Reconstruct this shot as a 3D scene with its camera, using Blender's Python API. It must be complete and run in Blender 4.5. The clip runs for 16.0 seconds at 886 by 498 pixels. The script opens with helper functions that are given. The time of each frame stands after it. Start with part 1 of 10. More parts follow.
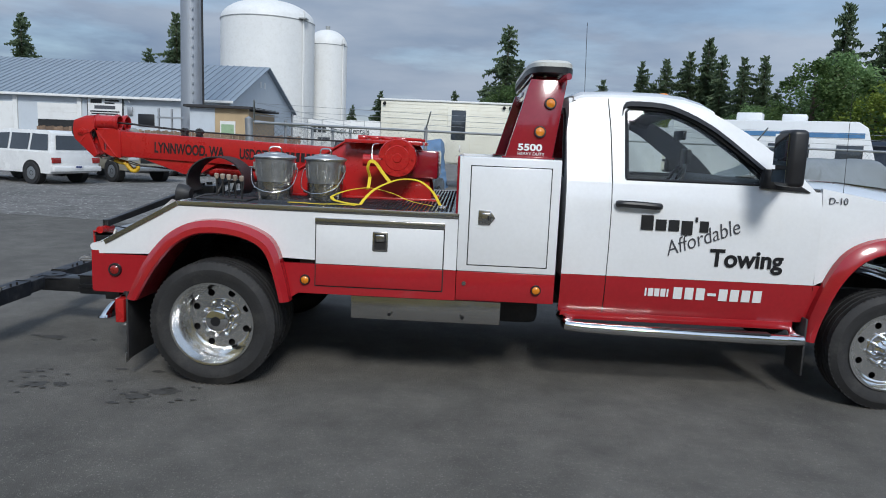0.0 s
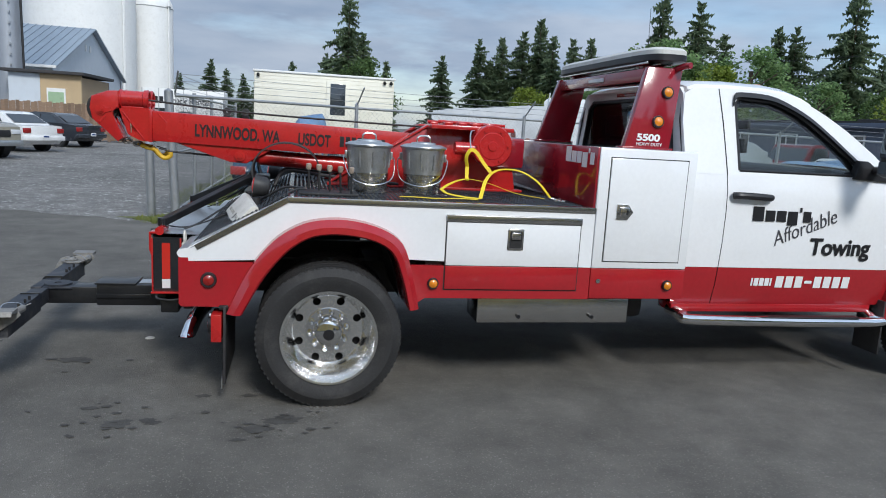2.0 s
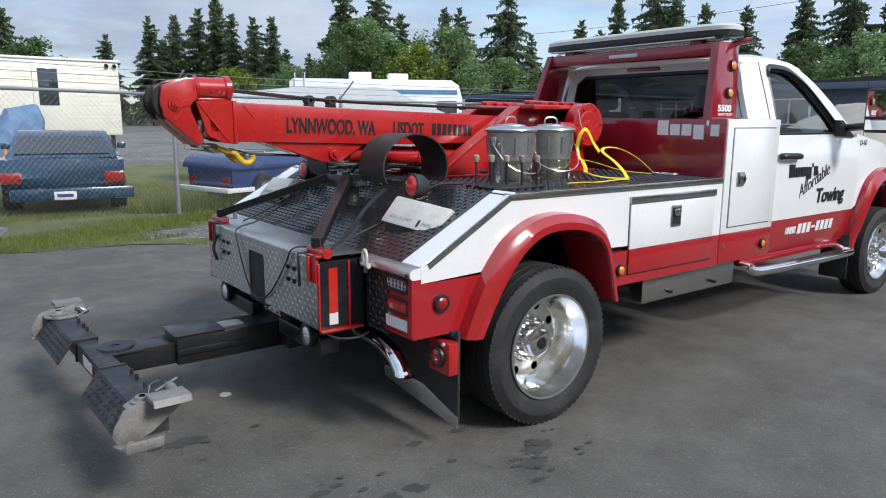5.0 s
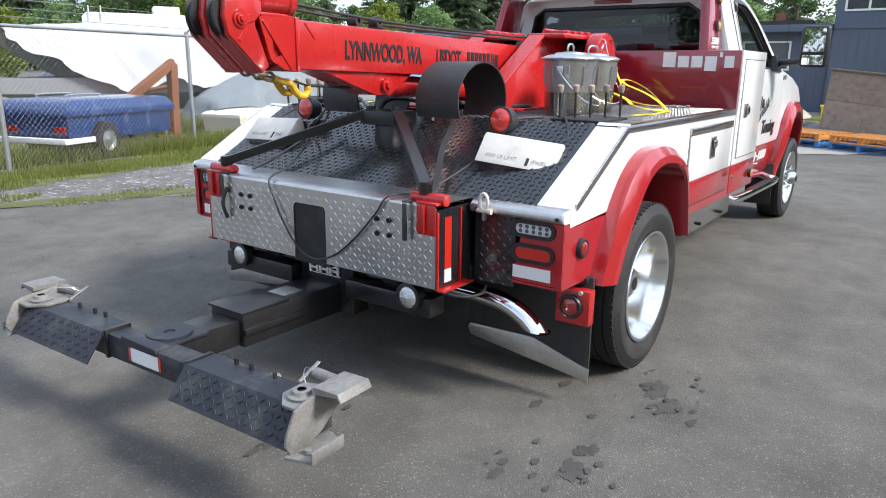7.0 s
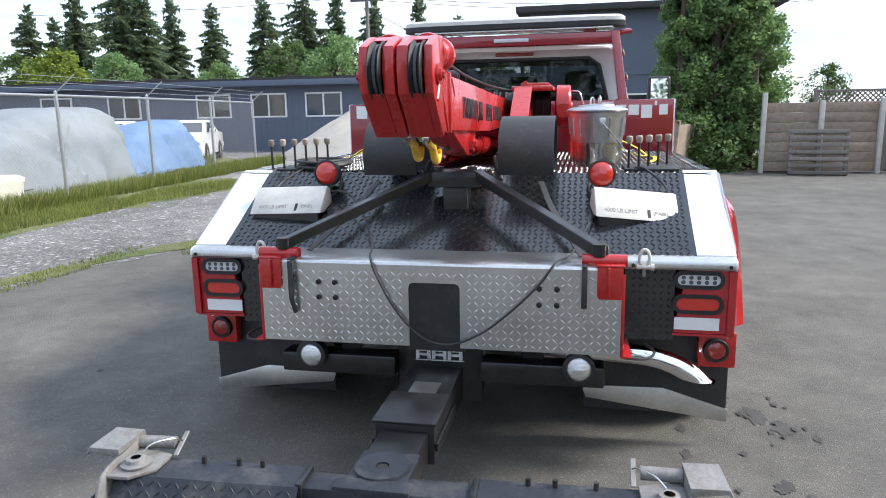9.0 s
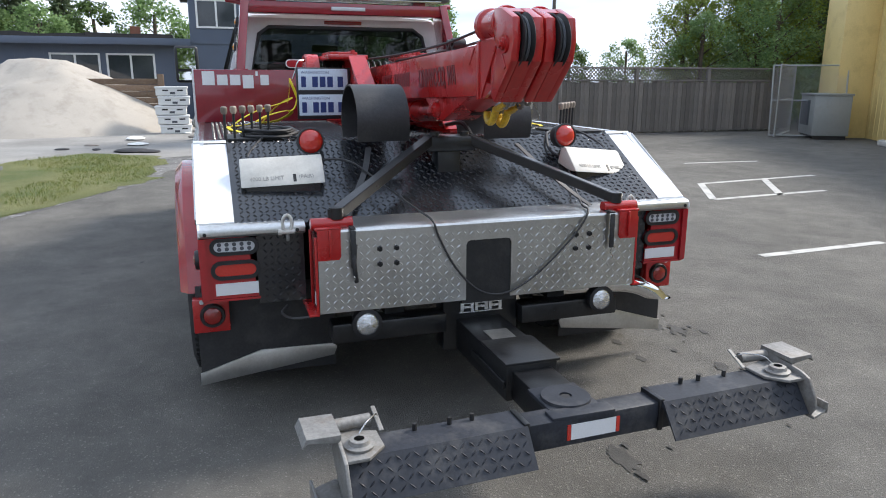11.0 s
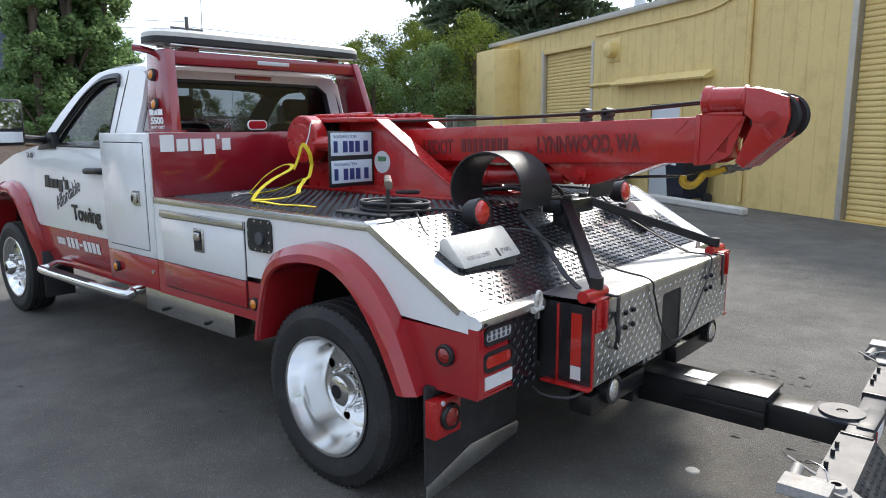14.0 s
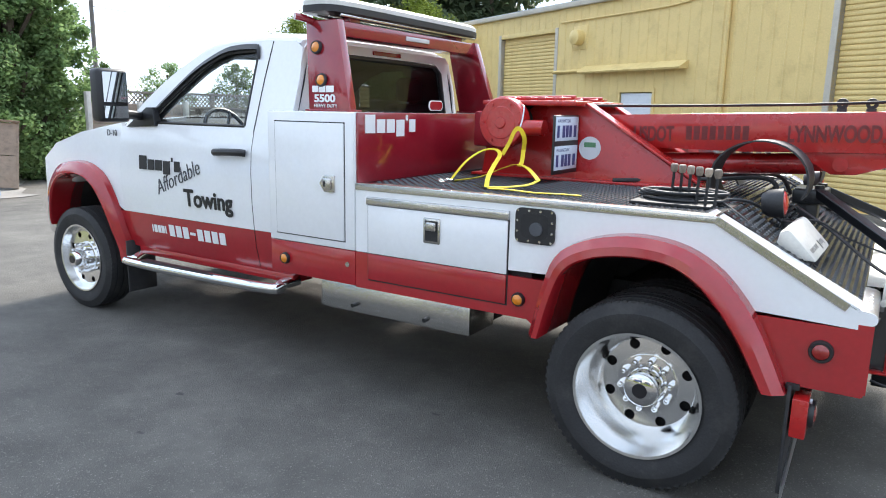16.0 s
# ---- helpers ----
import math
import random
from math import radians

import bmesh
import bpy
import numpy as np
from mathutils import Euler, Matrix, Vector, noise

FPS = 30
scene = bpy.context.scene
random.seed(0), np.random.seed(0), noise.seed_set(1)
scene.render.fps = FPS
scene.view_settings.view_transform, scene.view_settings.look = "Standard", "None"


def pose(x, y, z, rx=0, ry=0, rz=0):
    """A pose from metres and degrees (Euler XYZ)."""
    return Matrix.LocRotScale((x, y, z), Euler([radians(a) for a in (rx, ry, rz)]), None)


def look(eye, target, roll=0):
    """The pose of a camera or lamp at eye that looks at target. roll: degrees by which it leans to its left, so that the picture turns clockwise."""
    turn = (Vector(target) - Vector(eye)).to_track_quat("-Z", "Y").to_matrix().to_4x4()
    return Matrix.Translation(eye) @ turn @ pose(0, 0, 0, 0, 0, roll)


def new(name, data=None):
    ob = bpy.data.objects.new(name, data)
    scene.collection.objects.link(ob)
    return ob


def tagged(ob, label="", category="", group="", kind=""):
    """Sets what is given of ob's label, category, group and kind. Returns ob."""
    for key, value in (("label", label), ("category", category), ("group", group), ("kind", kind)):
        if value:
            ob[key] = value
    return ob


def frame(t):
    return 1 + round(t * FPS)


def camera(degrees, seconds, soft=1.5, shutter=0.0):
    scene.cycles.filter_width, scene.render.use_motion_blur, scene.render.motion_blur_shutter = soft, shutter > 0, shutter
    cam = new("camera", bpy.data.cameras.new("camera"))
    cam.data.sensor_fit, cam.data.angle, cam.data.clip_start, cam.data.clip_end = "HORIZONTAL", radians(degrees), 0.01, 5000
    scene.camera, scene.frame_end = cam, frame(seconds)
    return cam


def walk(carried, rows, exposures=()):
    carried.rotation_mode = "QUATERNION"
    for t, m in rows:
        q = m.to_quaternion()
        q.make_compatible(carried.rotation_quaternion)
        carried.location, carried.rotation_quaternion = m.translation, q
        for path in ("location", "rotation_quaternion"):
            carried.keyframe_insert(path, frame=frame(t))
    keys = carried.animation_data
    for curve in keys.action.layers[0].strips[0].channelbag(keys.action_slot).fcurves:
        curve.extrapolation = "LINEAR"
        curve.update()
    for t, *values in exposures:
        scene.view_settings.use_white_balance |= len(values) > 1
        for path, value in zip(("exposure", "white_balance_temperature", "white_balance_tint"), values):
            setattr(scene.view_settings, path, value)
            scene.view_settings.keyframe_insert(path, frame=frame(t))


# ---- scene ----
cam = camera(64.7, 16.0, soft=1.0)
PATH = [
    (0, (1.647, -5.769, 1.652), (1.589, -3.791, 1.364), 2.5),
    (0.5, (1.177, -5.661, 1.653), (1.187, -3.685, 1.342), 1.3),
    (1, (0.684, -5.583, 1.683), (0.835, -3.615, 1.356), 1.7),
    (1.5, (0.273, -5.464, 1.664), (0.567, -3.512, 1.341), 1.9),
    (2, (-0.195, -5.243, 1.653), (0.214, -3.314, 1.316), 3.3),
    (2.5, (-0.682, -5.028, 1.672), (-0.058, -3.164, 1.305), 3.9),
    (3, (-1.068, -4.785, 1.641), (-0.306, -2.968, 1.295), 2.0),
    (3.5, (-1.492, -4.598, 1.609), (-0.571, -2.848, 1.309), 2.3),
    (4, (-1.848, -4.388, 1.625), (-0.835, -2.698, 1.285), 2.2),
    (4.2, (-1.98, -4.261, 1.601), (-0.961, -2.575, 1.26), 1.5),
    (6.3, (-3.288, -2.961, 1.572), (-1.791, -1.714, 1.12), 0.4),
    (6.5, (-3.316, -2.841, 1.548), (-1.803, -1.618, 1.083), 0.3),
    (7, (-3.321, -2.438, 1.484), (-1.758, -1.298, 0.977), 0.6),
    (7.5, (-3.449, -1.994, 1.492), (-1.743, -1.056, 1.036), 1.8),
    (8, (-3.514, -1.537, 1.494), (-1.729, -0.744, 1.063), 1.9),
    (8.5, (-3.637, -1.047, 1.504), (-1.755, -0.507, 1.097), 2.9),
    (8.7, (-3.72, -0.87, 1.527), (-1.823, -0.373, 1.136), 1.0),
    (10.8, (-3.922, 0.992, 1.535), (-2.049, 0.448, 1.093), -0.3),
    (11, (-3.884, 1.14, 1.527), (-2.037, 0.532, 1.058), 0.1),
    (11.5, (-3.749, 1.514, 1.525), (-2.017, 0.668, 0.988), 1.4),
    (12, (-3.507, 1.815, 1.509), (-1.842, 0.859, 0.947), -0.1),
    (12.5, (-3.276, 2.197, 1.549), (-1.705, 1.066, 1.05), 0.6),
    (13, (-3.012, 2.539, 1.56), (-1.525, 1.269, 1.138), 1.0),
    (13.5, (-2.71, 2.845, 1.594), (-1.309, 1.462, 1.239), 0.1),
    (14, (-2.393, 3.221, 1.633), (-1.102, 1.733, 1.286), -0.3),
    (14.5, (-2.018, 3.46, 1.613), (-0.728, 1.981, 1.228), 0.6),
    (15, (-1.63, 3.773, 1.617), (-0.445, 2.218, 1.197), 2.0),
    (15.5, (-1.246, 3.975, 1.615), (-0.151, 2.356, 1.192), 1.6),
    (16, (-0.816, 4.148, 1.623), (0.235, 2.492, 1.232), 1.1),
]
EXPOSURES = [(0, 0.10, 6300, 7), (1.5, 0.20, 6300, 7), (2.5, 0.40, 6350, 7), (4.2, 0.42, 6450, 8), (6.5, 1.12, 6750, 10), (8.7, 1.40, 6800, 10), (10.8, 1.03, 6900, 10), (11.5, 1.53, 6950, 10), (12, 1.79, 6950, 10), (13, 1.77, 6950, 10), (13.5, 1.55, 6950, 10), (14, 1.22, 6950, 10), (14.5, 1.20, 6950, 10), (15, 1.56, 6950, 10), (15.5, 1.78, 6950, 9), (16, 1.79, 6950, 9)]
walk(cam, [(t, look(eye, target, roll)) for t, eye, target, roll in PATH], EXPOSURES)

# ---- world, sun ----
world = bpy.data.worlds.new("world")
scene.world = world
world.use_nodes = True
wn, wl = world.node_tree.nodes, world.node_tree.links
wn.clear()
SUN_DIR = Vector((0.16, -0.76, 0.63)).normalized()
sky = wn.new("ShaderNodeTexSky")
sky.sky_type, sky.sun_disc = "NISHITA", False
sky.sun_elevation = math.asin(SUN_DIR.z)
sky.sun_rotation = math.atan2(SUN_DIR.x, SUN_DIR.y)
sky.air_density, sky.dust_density, sky.ozone_density = 1.0, 0.6, 1.5
sky_dir = wn.new("ShaderNodeTexCoord")
sky_map = wn.new("ShaderNodeMapping")
sky_map.inputs["Scale"].default_value = (1.2, 1.2, 5.0)
sky_noise = wn.new("ShaderNodeTexNoise")
sky_noise.inputs["Scale"].default_value, sky_noise.inputs["Detail"].default_value = 1.6, 7.0
sky_noise.inputs["Roughness"].default_value = 0.55
sky_ramp = wn.new("ShaderNodeValToRGB")
sky_ramp.color_ramp.elements[0].position, sky_ramp.color_ramp.elements[0].color = 0.30, (0.15, 0.15, 0.15, 1)
sky_ramp.color_ramp.elements[1].position, sky_ramp.color_ramp.elements[1].color = 0.52, (1, 1, 1, 1)
cloud_noise = wn.new("ShaderNodeTexNoise")
cloud_noise.inputs["Scale"].default_value, cloud_noise.inputs["Detail"].default_value = 3.0, 6.0
cloud_col = wn.new("ShaderNodeValToRGB")
cloud_col.color_ramp.elements[0].position, cloud_col.color_ramp.elements[0].color = 0.35, (2.5, 3.3, 4.7, 1)
cloud_col.color_ramp.elements[1].position, cloud_col.color_ramp.elements[1].color = 0.68, (4.6, 5.2, 6.3, 1)
sun_dot = wn.new("ShaderNodeVectorMath")
sun_dot.operation = "DOT_PRODUCT"
sun_dot.inputs[1].default_value = SUN_DIR
sun_glow = wn.new("ShaderNodeMapRange")
sun_glow.inputs["From Min"].default_value, sun_glow.inputs["From Max"].default_value = -0.8, 0.8
sun_glow.inputs["To Min"].default_value, sun_glow.inputs["To Max"].default_value = 0.62, 1.30
cloud_lit = wn.new("ShaderNodeVectorMath")
cloud_lit.operation = "SCALE"
sky_mix = wn.new("ShaderNodeMix")
sky_mix.data_type = "RGBA"
sky_bg = wn.new("ShaderNodeBackground")
sky_bg.inputs["Strength"].default_value = 0.125
sky_out = wn.new("ShaderNodeOutputWorld")
wl.new(sky_dir.outputs["Generated"], sky_map.inputs["Vector"])
wl.new(sky_map.outputs[0], sky_noise.inputs["Vector"])
wl.new(sky_map.outputs[0], cloud_noise.inputs["Vector"])
wl.new(sky_noise.outputs["Fac"], sky_ramp.inputs["Fac"])
wl.new(cloud_noise.outputs["Fac"], cloud_col.inputs["Fac"])
wl.new(sky_ramp.outputs["Color"], sky_mix.inputs["Factor"])
wl.new(sky.outputs["Color"], sky_mix.inputs["A"])
wl.new(sky_dir.outputs["Generated"], sun_dot.inputs[0])
wl.new(sun_dot.outputs["Value"], sun_glow.inputs["Value"])
wl.new(cloud_col.outputs["Color"], cloud_lit.inputs[0])
wl.new(sun_glow.outputs[0], cloud_lit.inputs["Scale"])
wl.new(cloud_lit.outputs["Vector"], sky_mix.inputs["B"])
wl.new(sky_mix.outputs["Result"], sky_bg.inputs["Color"])
wl.new(sky_bg.outputs[0], sky_out.inputs["Surface"])

sun = new("sun", bpy.data.lights.new("sun", "SUN"))
sun.data.energy, sun.data.angle, sun.data.color = 2.2, radians(13.0), (1.0, 0.97, 0.94)
sun.matrix_world = look(SUN_DIR * 50, (0, 0, 0))

# ---- building tools ----
def finish(ob, me, mat):
    if mat is not None:
        for m in mat if isinstance(mat, (list, tuple)) else [mat]:
            me.materials.append(m)
    me.shade_smooth()
    me.set_sharp_from_angle(angle=radians(32))
    return ob


def part(name, bm, mat, parent=None, label=""):
    """Links a bmesh as one mesh object under a thing or a part."""
    me = bpy.data.meshes.new(name)
    bmesh.ops.recalc_face_normals(bm, faces=bm.faces)
    bm.to_mesh(me)
    bm.free()
    ob = new(name, me)
    finish(ob, me, mat)
    if parent is not None:
        ob.parent = parent
        ob.matrix_parent_inverse = Matrix.Identity(4)
        base = parent
        m = Matrix.Identity(4)
        while base is not None:
            m = base.matrix_basis @ m
            base = base.parent
        ob.matrix_basis = m.inverted() if m != Matrix.Identity(4) else Matrix.Identity(4)
    return tagged(ob, label)


def local(name, bm, mat, parent, label=""):
    """A part whose mesh is given in its parent's own coordinates."""
    me = bpy.data.meshes.new(name)
    bmesh.ops.recalc_face_normals(bm, faces=bm.faces)
    bm.to_mesh(me)
    bm.free()
    ob = new(name, me)
    finish(ob, me, mat)
    ob.parent = parent
    return tagged(ob, label)


def thing(name, label, category, m=None, group="", kind=""):
    ob = new(name)
    ob.empty_display_size = 0.1
    if m is not None:
        ob.matrix_basis = m
    return tagged(ob, label, category, group, kind)


def B():
    return bmesh.new()


def box(bm, x0, x1, y0, y1, z0, z1, bevel=0.0, seg=2, m=None):
    r = bmesh.ops.create_cube(bm, size=1.0, matrix=Matrix.LocRotScale(((x0 + x1) / 2, (y0 + y1) / 2, (z0 + z1) / 2), None, (abs(x1 - x0), abs(y1 - y0), abs(z1 - z0))))
    vs = r["verts"]
    if bevel > 0:
        es = list({e for v in vs for e in v.link_edges})
        out = bmesh.ops.bevel(bm, geom=es, offset=bevel, segments=seg, affect="EDGES", profile=0.5)
        vs = list({v for f in out["faces"] for v in f.verts} | {v for v in vs if v.is_valid})
    if m is not None:
        bmesh.ops.transform(bm, matrix=m, verts=[v for v in vs if v.is_valid])
    return bm


def frame_of(a, b):
    a, b = Vector(a), Vector(b)
    d = b - a
    return Matrix.Translation(a) @ d.to_track_quat("Z", "Y").to_matrix().to_4x4(), d.length


def cyl(bm, a, b, r, r2=None, seg=20, cap=True):
    m, n = frame_of(a, b)
    bmesh.ops.create_cone(bm, cap_ends=cap, segments=seg, radius1=r, radius2=r if r2 is None else r2, depth=n, matrix=m @ Matrix.Translation((0, 0, n / 2)))
    return bm


def beam(bm, a, b, w, h, bevel=0.004):
    """A square bar from a to b; w across, h upwards."""
    a, b = Vector(a), Vector(b)
    d = (b - a).normalized()
    s = d.cross(Vector((0, 0, 1)))
    s = s.normalized() if s.length > 1e-5 else Vector((1, 0, 0))
    u = s.cross(d)
    m = Matrix((s, d, u)).transposed().to_4x4()
    m.translation = a
    return box(bm, -w / 2, w / 2, 0, (b - a).length, -h / 2, h / 2, bevel, 1, m)


def prism(bm, pts, axis, a, b, bevel=0.0):
    """Extrudes a 2D outline along an axis: 'y' takes (x, z), 'x' takes (y, z), 'z' takes (x, y)."""
    put = {"y": lambda p, t: (p[0], t, p[1]), "x": lambda p, t: (t, p[0], p[1]), "z": lambda p, t: (p[0], p[1], t)}[axis]
    v0 = [bm.verts.new(put(p, a)) for p in pts]
    v1 = [bm.verts.new(put(p, b)) for p in pts]
    n = len(pts)
    fs = [bm.faces.new(v0[::-1]), bm.faces.new(v1)]
    for i in range(n):
        bm.faces.new((v0[i], v0[(i + 1) % n], v1[(i + 1) % n], v1[i]))
    if bevel > 0:
        es = [e for f in fs for e in f.edges]
        bmesh.ops.bevel(bm, geom=es, offset=bevel, segments=2, affect="EDGES", profile=0.5)
    return bm


def loft(bm, rings, close=False, caps=False):
    """Skins rows of points of equal number."""
    rows = [[bm.verts.new(p) for p in r] for r in rings]
    for a, b in zip(rows, rows[1:]):
        n = len(a)
        for i in range(n if close else n - 1):
            j = (i + 1) % n
            bm.faces.new((a[i], a[j], b[j], b[i]))
    if caps:
        bm.faces.new(rows[0][::-1])
        bm.faces.new(rows[-1])
    return bm


def lathe(bm, profile, m, seg=40, close=False):
    """Turns (radius, height) pairs round the z axis of m."""
    rings = []
    for r, h in profile:
        rings.append([m @ Vector((r * math.cos(2 * math.pi * k / seg), r * math.sin(2 * math.pi * k / seg), h)) for k in range(seg)])
    if close:
        rings.append(rings[0])
    return loft(bm, rings, close=True)


def smooth_path(pts, steps=6):
    """A Catmull-Rom path through the points."""
    ps = [Vector(p) for p in pts]
    if len(ps) < 3:
        return ps
    ps = [2 * ps[0] - ps[1]] + ps + [2 * ps[-1] - ps[-2]]
    out = []
    for i in range(1, len(ps) - 2):
        p0, p1, p2, p3 = ps[i - 1 : i + 3]
        for k in range(steps):
            t = k / steps
            out.append(0.5 * ((2 * p1) + (p2 - p0) * t + (2 * p0 - 5 * p1 + 4 * p2 - p3) * t * t + (3 * p1 - p0 - 3 * p2 + p3) * t**3))
    return out + [ps[-2]]


def tube(bm, pts, r, seg=8, steps=6, flat=None):
    """A round hose (or a flat strap, flat=(width, thickness)) along a smooth path."""
    path = smooth_path(pts, steps) if steps > 1 else [Vector(p) for p in pts]
    rings, last = [], None
    for i, p in enumerate(path):
        d = (path[min(i + 1, len(path) - 1)] - path[max(i - 1, 0)]).normalized()
        up = last if last is not None else (Vector((0, 0, 1)) if abs(d.z) < 0.95 else Vector((1, 0, 0)))
        s = d.cross(up).normalized()
        u = s.cross(d).normalized()
        last = u
        if flat:
            w, h = flat[0] / 2, flat[1] / 2
            rings.append([p + s * w + u * h, p - s * w + u * h, p - s * w - u * h, p + s * w - u * h])
        else:
            rings.append([p + (s * math.cos(2 * math.pi * k / seg) + u * math.sin(2 * math.pi * k / seg)) * r for k in range(seg)])
    return loft(bm, rings, close=True, caps=True)


def filled(bm, outer, holes=(), put=None, thick=0.0, normal=None):
    """A flat plate with holes from 2D outlines; put maps (u, v) to space."""
    put = put or (lambda u, v: Vector((u, v, 0)))
    edges = []
    for loop in (outer, *holes):
        vs = [bm.verts.new(put(*p)) for p in loop]
        edges += [bm.edges.new((vs[i], vs[(i + 1) % len(vs)])) for i in range(len(vs))]
    g = bmesh.ops.triangle_fill(bm, use_beauty=True, edges=edges)
    fs = [f for f in g["geom"] if isinstance(f, bmesh.types.BMFace)]
    if thick:
        ex = bmesh.ops.extrude_face_region(bm, geom=fs)
        nv = [v for v in ex["geom"] if isinstance(v, bmesh.types.BMVert)]
        bmesh.ops.translate(bm, verts=nv, vec=Vector(normal) * thick)
    return bm


def rounded(x0, x1, z0, z1, r, n=4):
    out = []
    for cx, cz, a in ((x1 - r, z1 - r, 0), (x0 + r, z1 - r, 90), (x0 + r, z0 + r, 180), (x1 - r, z0 + r, 270)):
        for k in range(n + 1):
            t = radians(a + 90 * k / n)
            out.append((cx + r * math.cos(t), cz + r * math.sin(t)))
    return out


def circle(cx, cz, r, n=20):
    return [(cx + r * math.cos(2 * math.pi * k / n), cz + r * math.sin(2 * math.pi * k / n)) for k in range(n)]


def curve_through(pts, n=6):
    return [(p.x, p.z) for p in smooth_path([(x, 0, z) for x, z in pts], n)]


def treads(bm, o, u, v, nrm, w, h, pitch=0.029, size=0.026, high=0.0024, skip=None):
    """Raised lozenges of tread plate on a plane at o spanned by u (w long) and v (h long)."""
    o, u, v, nrm = (Vector(q) for q in (o, u, v, nrm))
    for i in range(int(w / pitch)):
        for j in range(int(h / pitch)):
            a, b = (i + 0.5) * pitch, (j + 0.5) * pitch
            if skip and skip(a, b):
                continue
            d, e = (u + v, u - v) if (i + j) % 2 else (u - v, u + v)
            d, e, c = d.normalized() * size * 0.5, e.normalized() * size * 0.13, o + u * a + v * b
            p = [bm.verts.new(q) for q in (c - d, c + e, c + d, c - e, c - d * 0.45 + nrm * high, c + d * 0.45 + nrm * high)]
            for f in ((0, 1, 5, 4), (1, 2, 5), (2, 3, 4, 5), (3, 0, 4)):
                bm.faces.new([p[k] for k in f])
    return bm


def lettering(name, text, size, m, mat, parent, label="", depth=0.0015, font_shear=0.0, width=1.0, bold=0.0, align="LEFT"):
    """Words in the built-in font, as a mesh of their own."""
    cu = bpy.data.curves.new(name, "FONT")
    cu.body, cu.size, cu.extrude, cu.shear, cu.align_x, cu.offset = text, size, depth, font_shear, align, bold
    tmp = new(name + "_tmp", cu)
    me = bpy.data.meshes.new_from_object(tmp.evaluated_get(bpy.context.evaluated_depsgraph_get()))
    bpy.data.objects.remove(tmp)
    bpy.data.curves.remove(cu)
    me.transform(m @ Matrix.Diagonal((width, 1, 1, 1)))
    me.materials.clear()
    me.materials.append(mat)
    ob = new(name, me)
    ob.parent = parent
    return tagged(ob, label)


def bars(bm, m, widths, height, gap=0.012, depth=0.002):
    """Plain bars in a row, for writing that stays plain."""
    x = 0.0
    for w in widths:
        if w > 0:
            box(bm, x, x + w, 0, height, 0, depth, 0.0, 1, m)
        x += abs(w) + gap
    return bm

# ---- materials ----
def mat_base(name):
    m = bpy.data.materials.new(name)
    m.use_nodes = True
    return m, m.node_tree.nodes, m.node_tree.links, m.node_tree.nodes["Principled BSDF"]


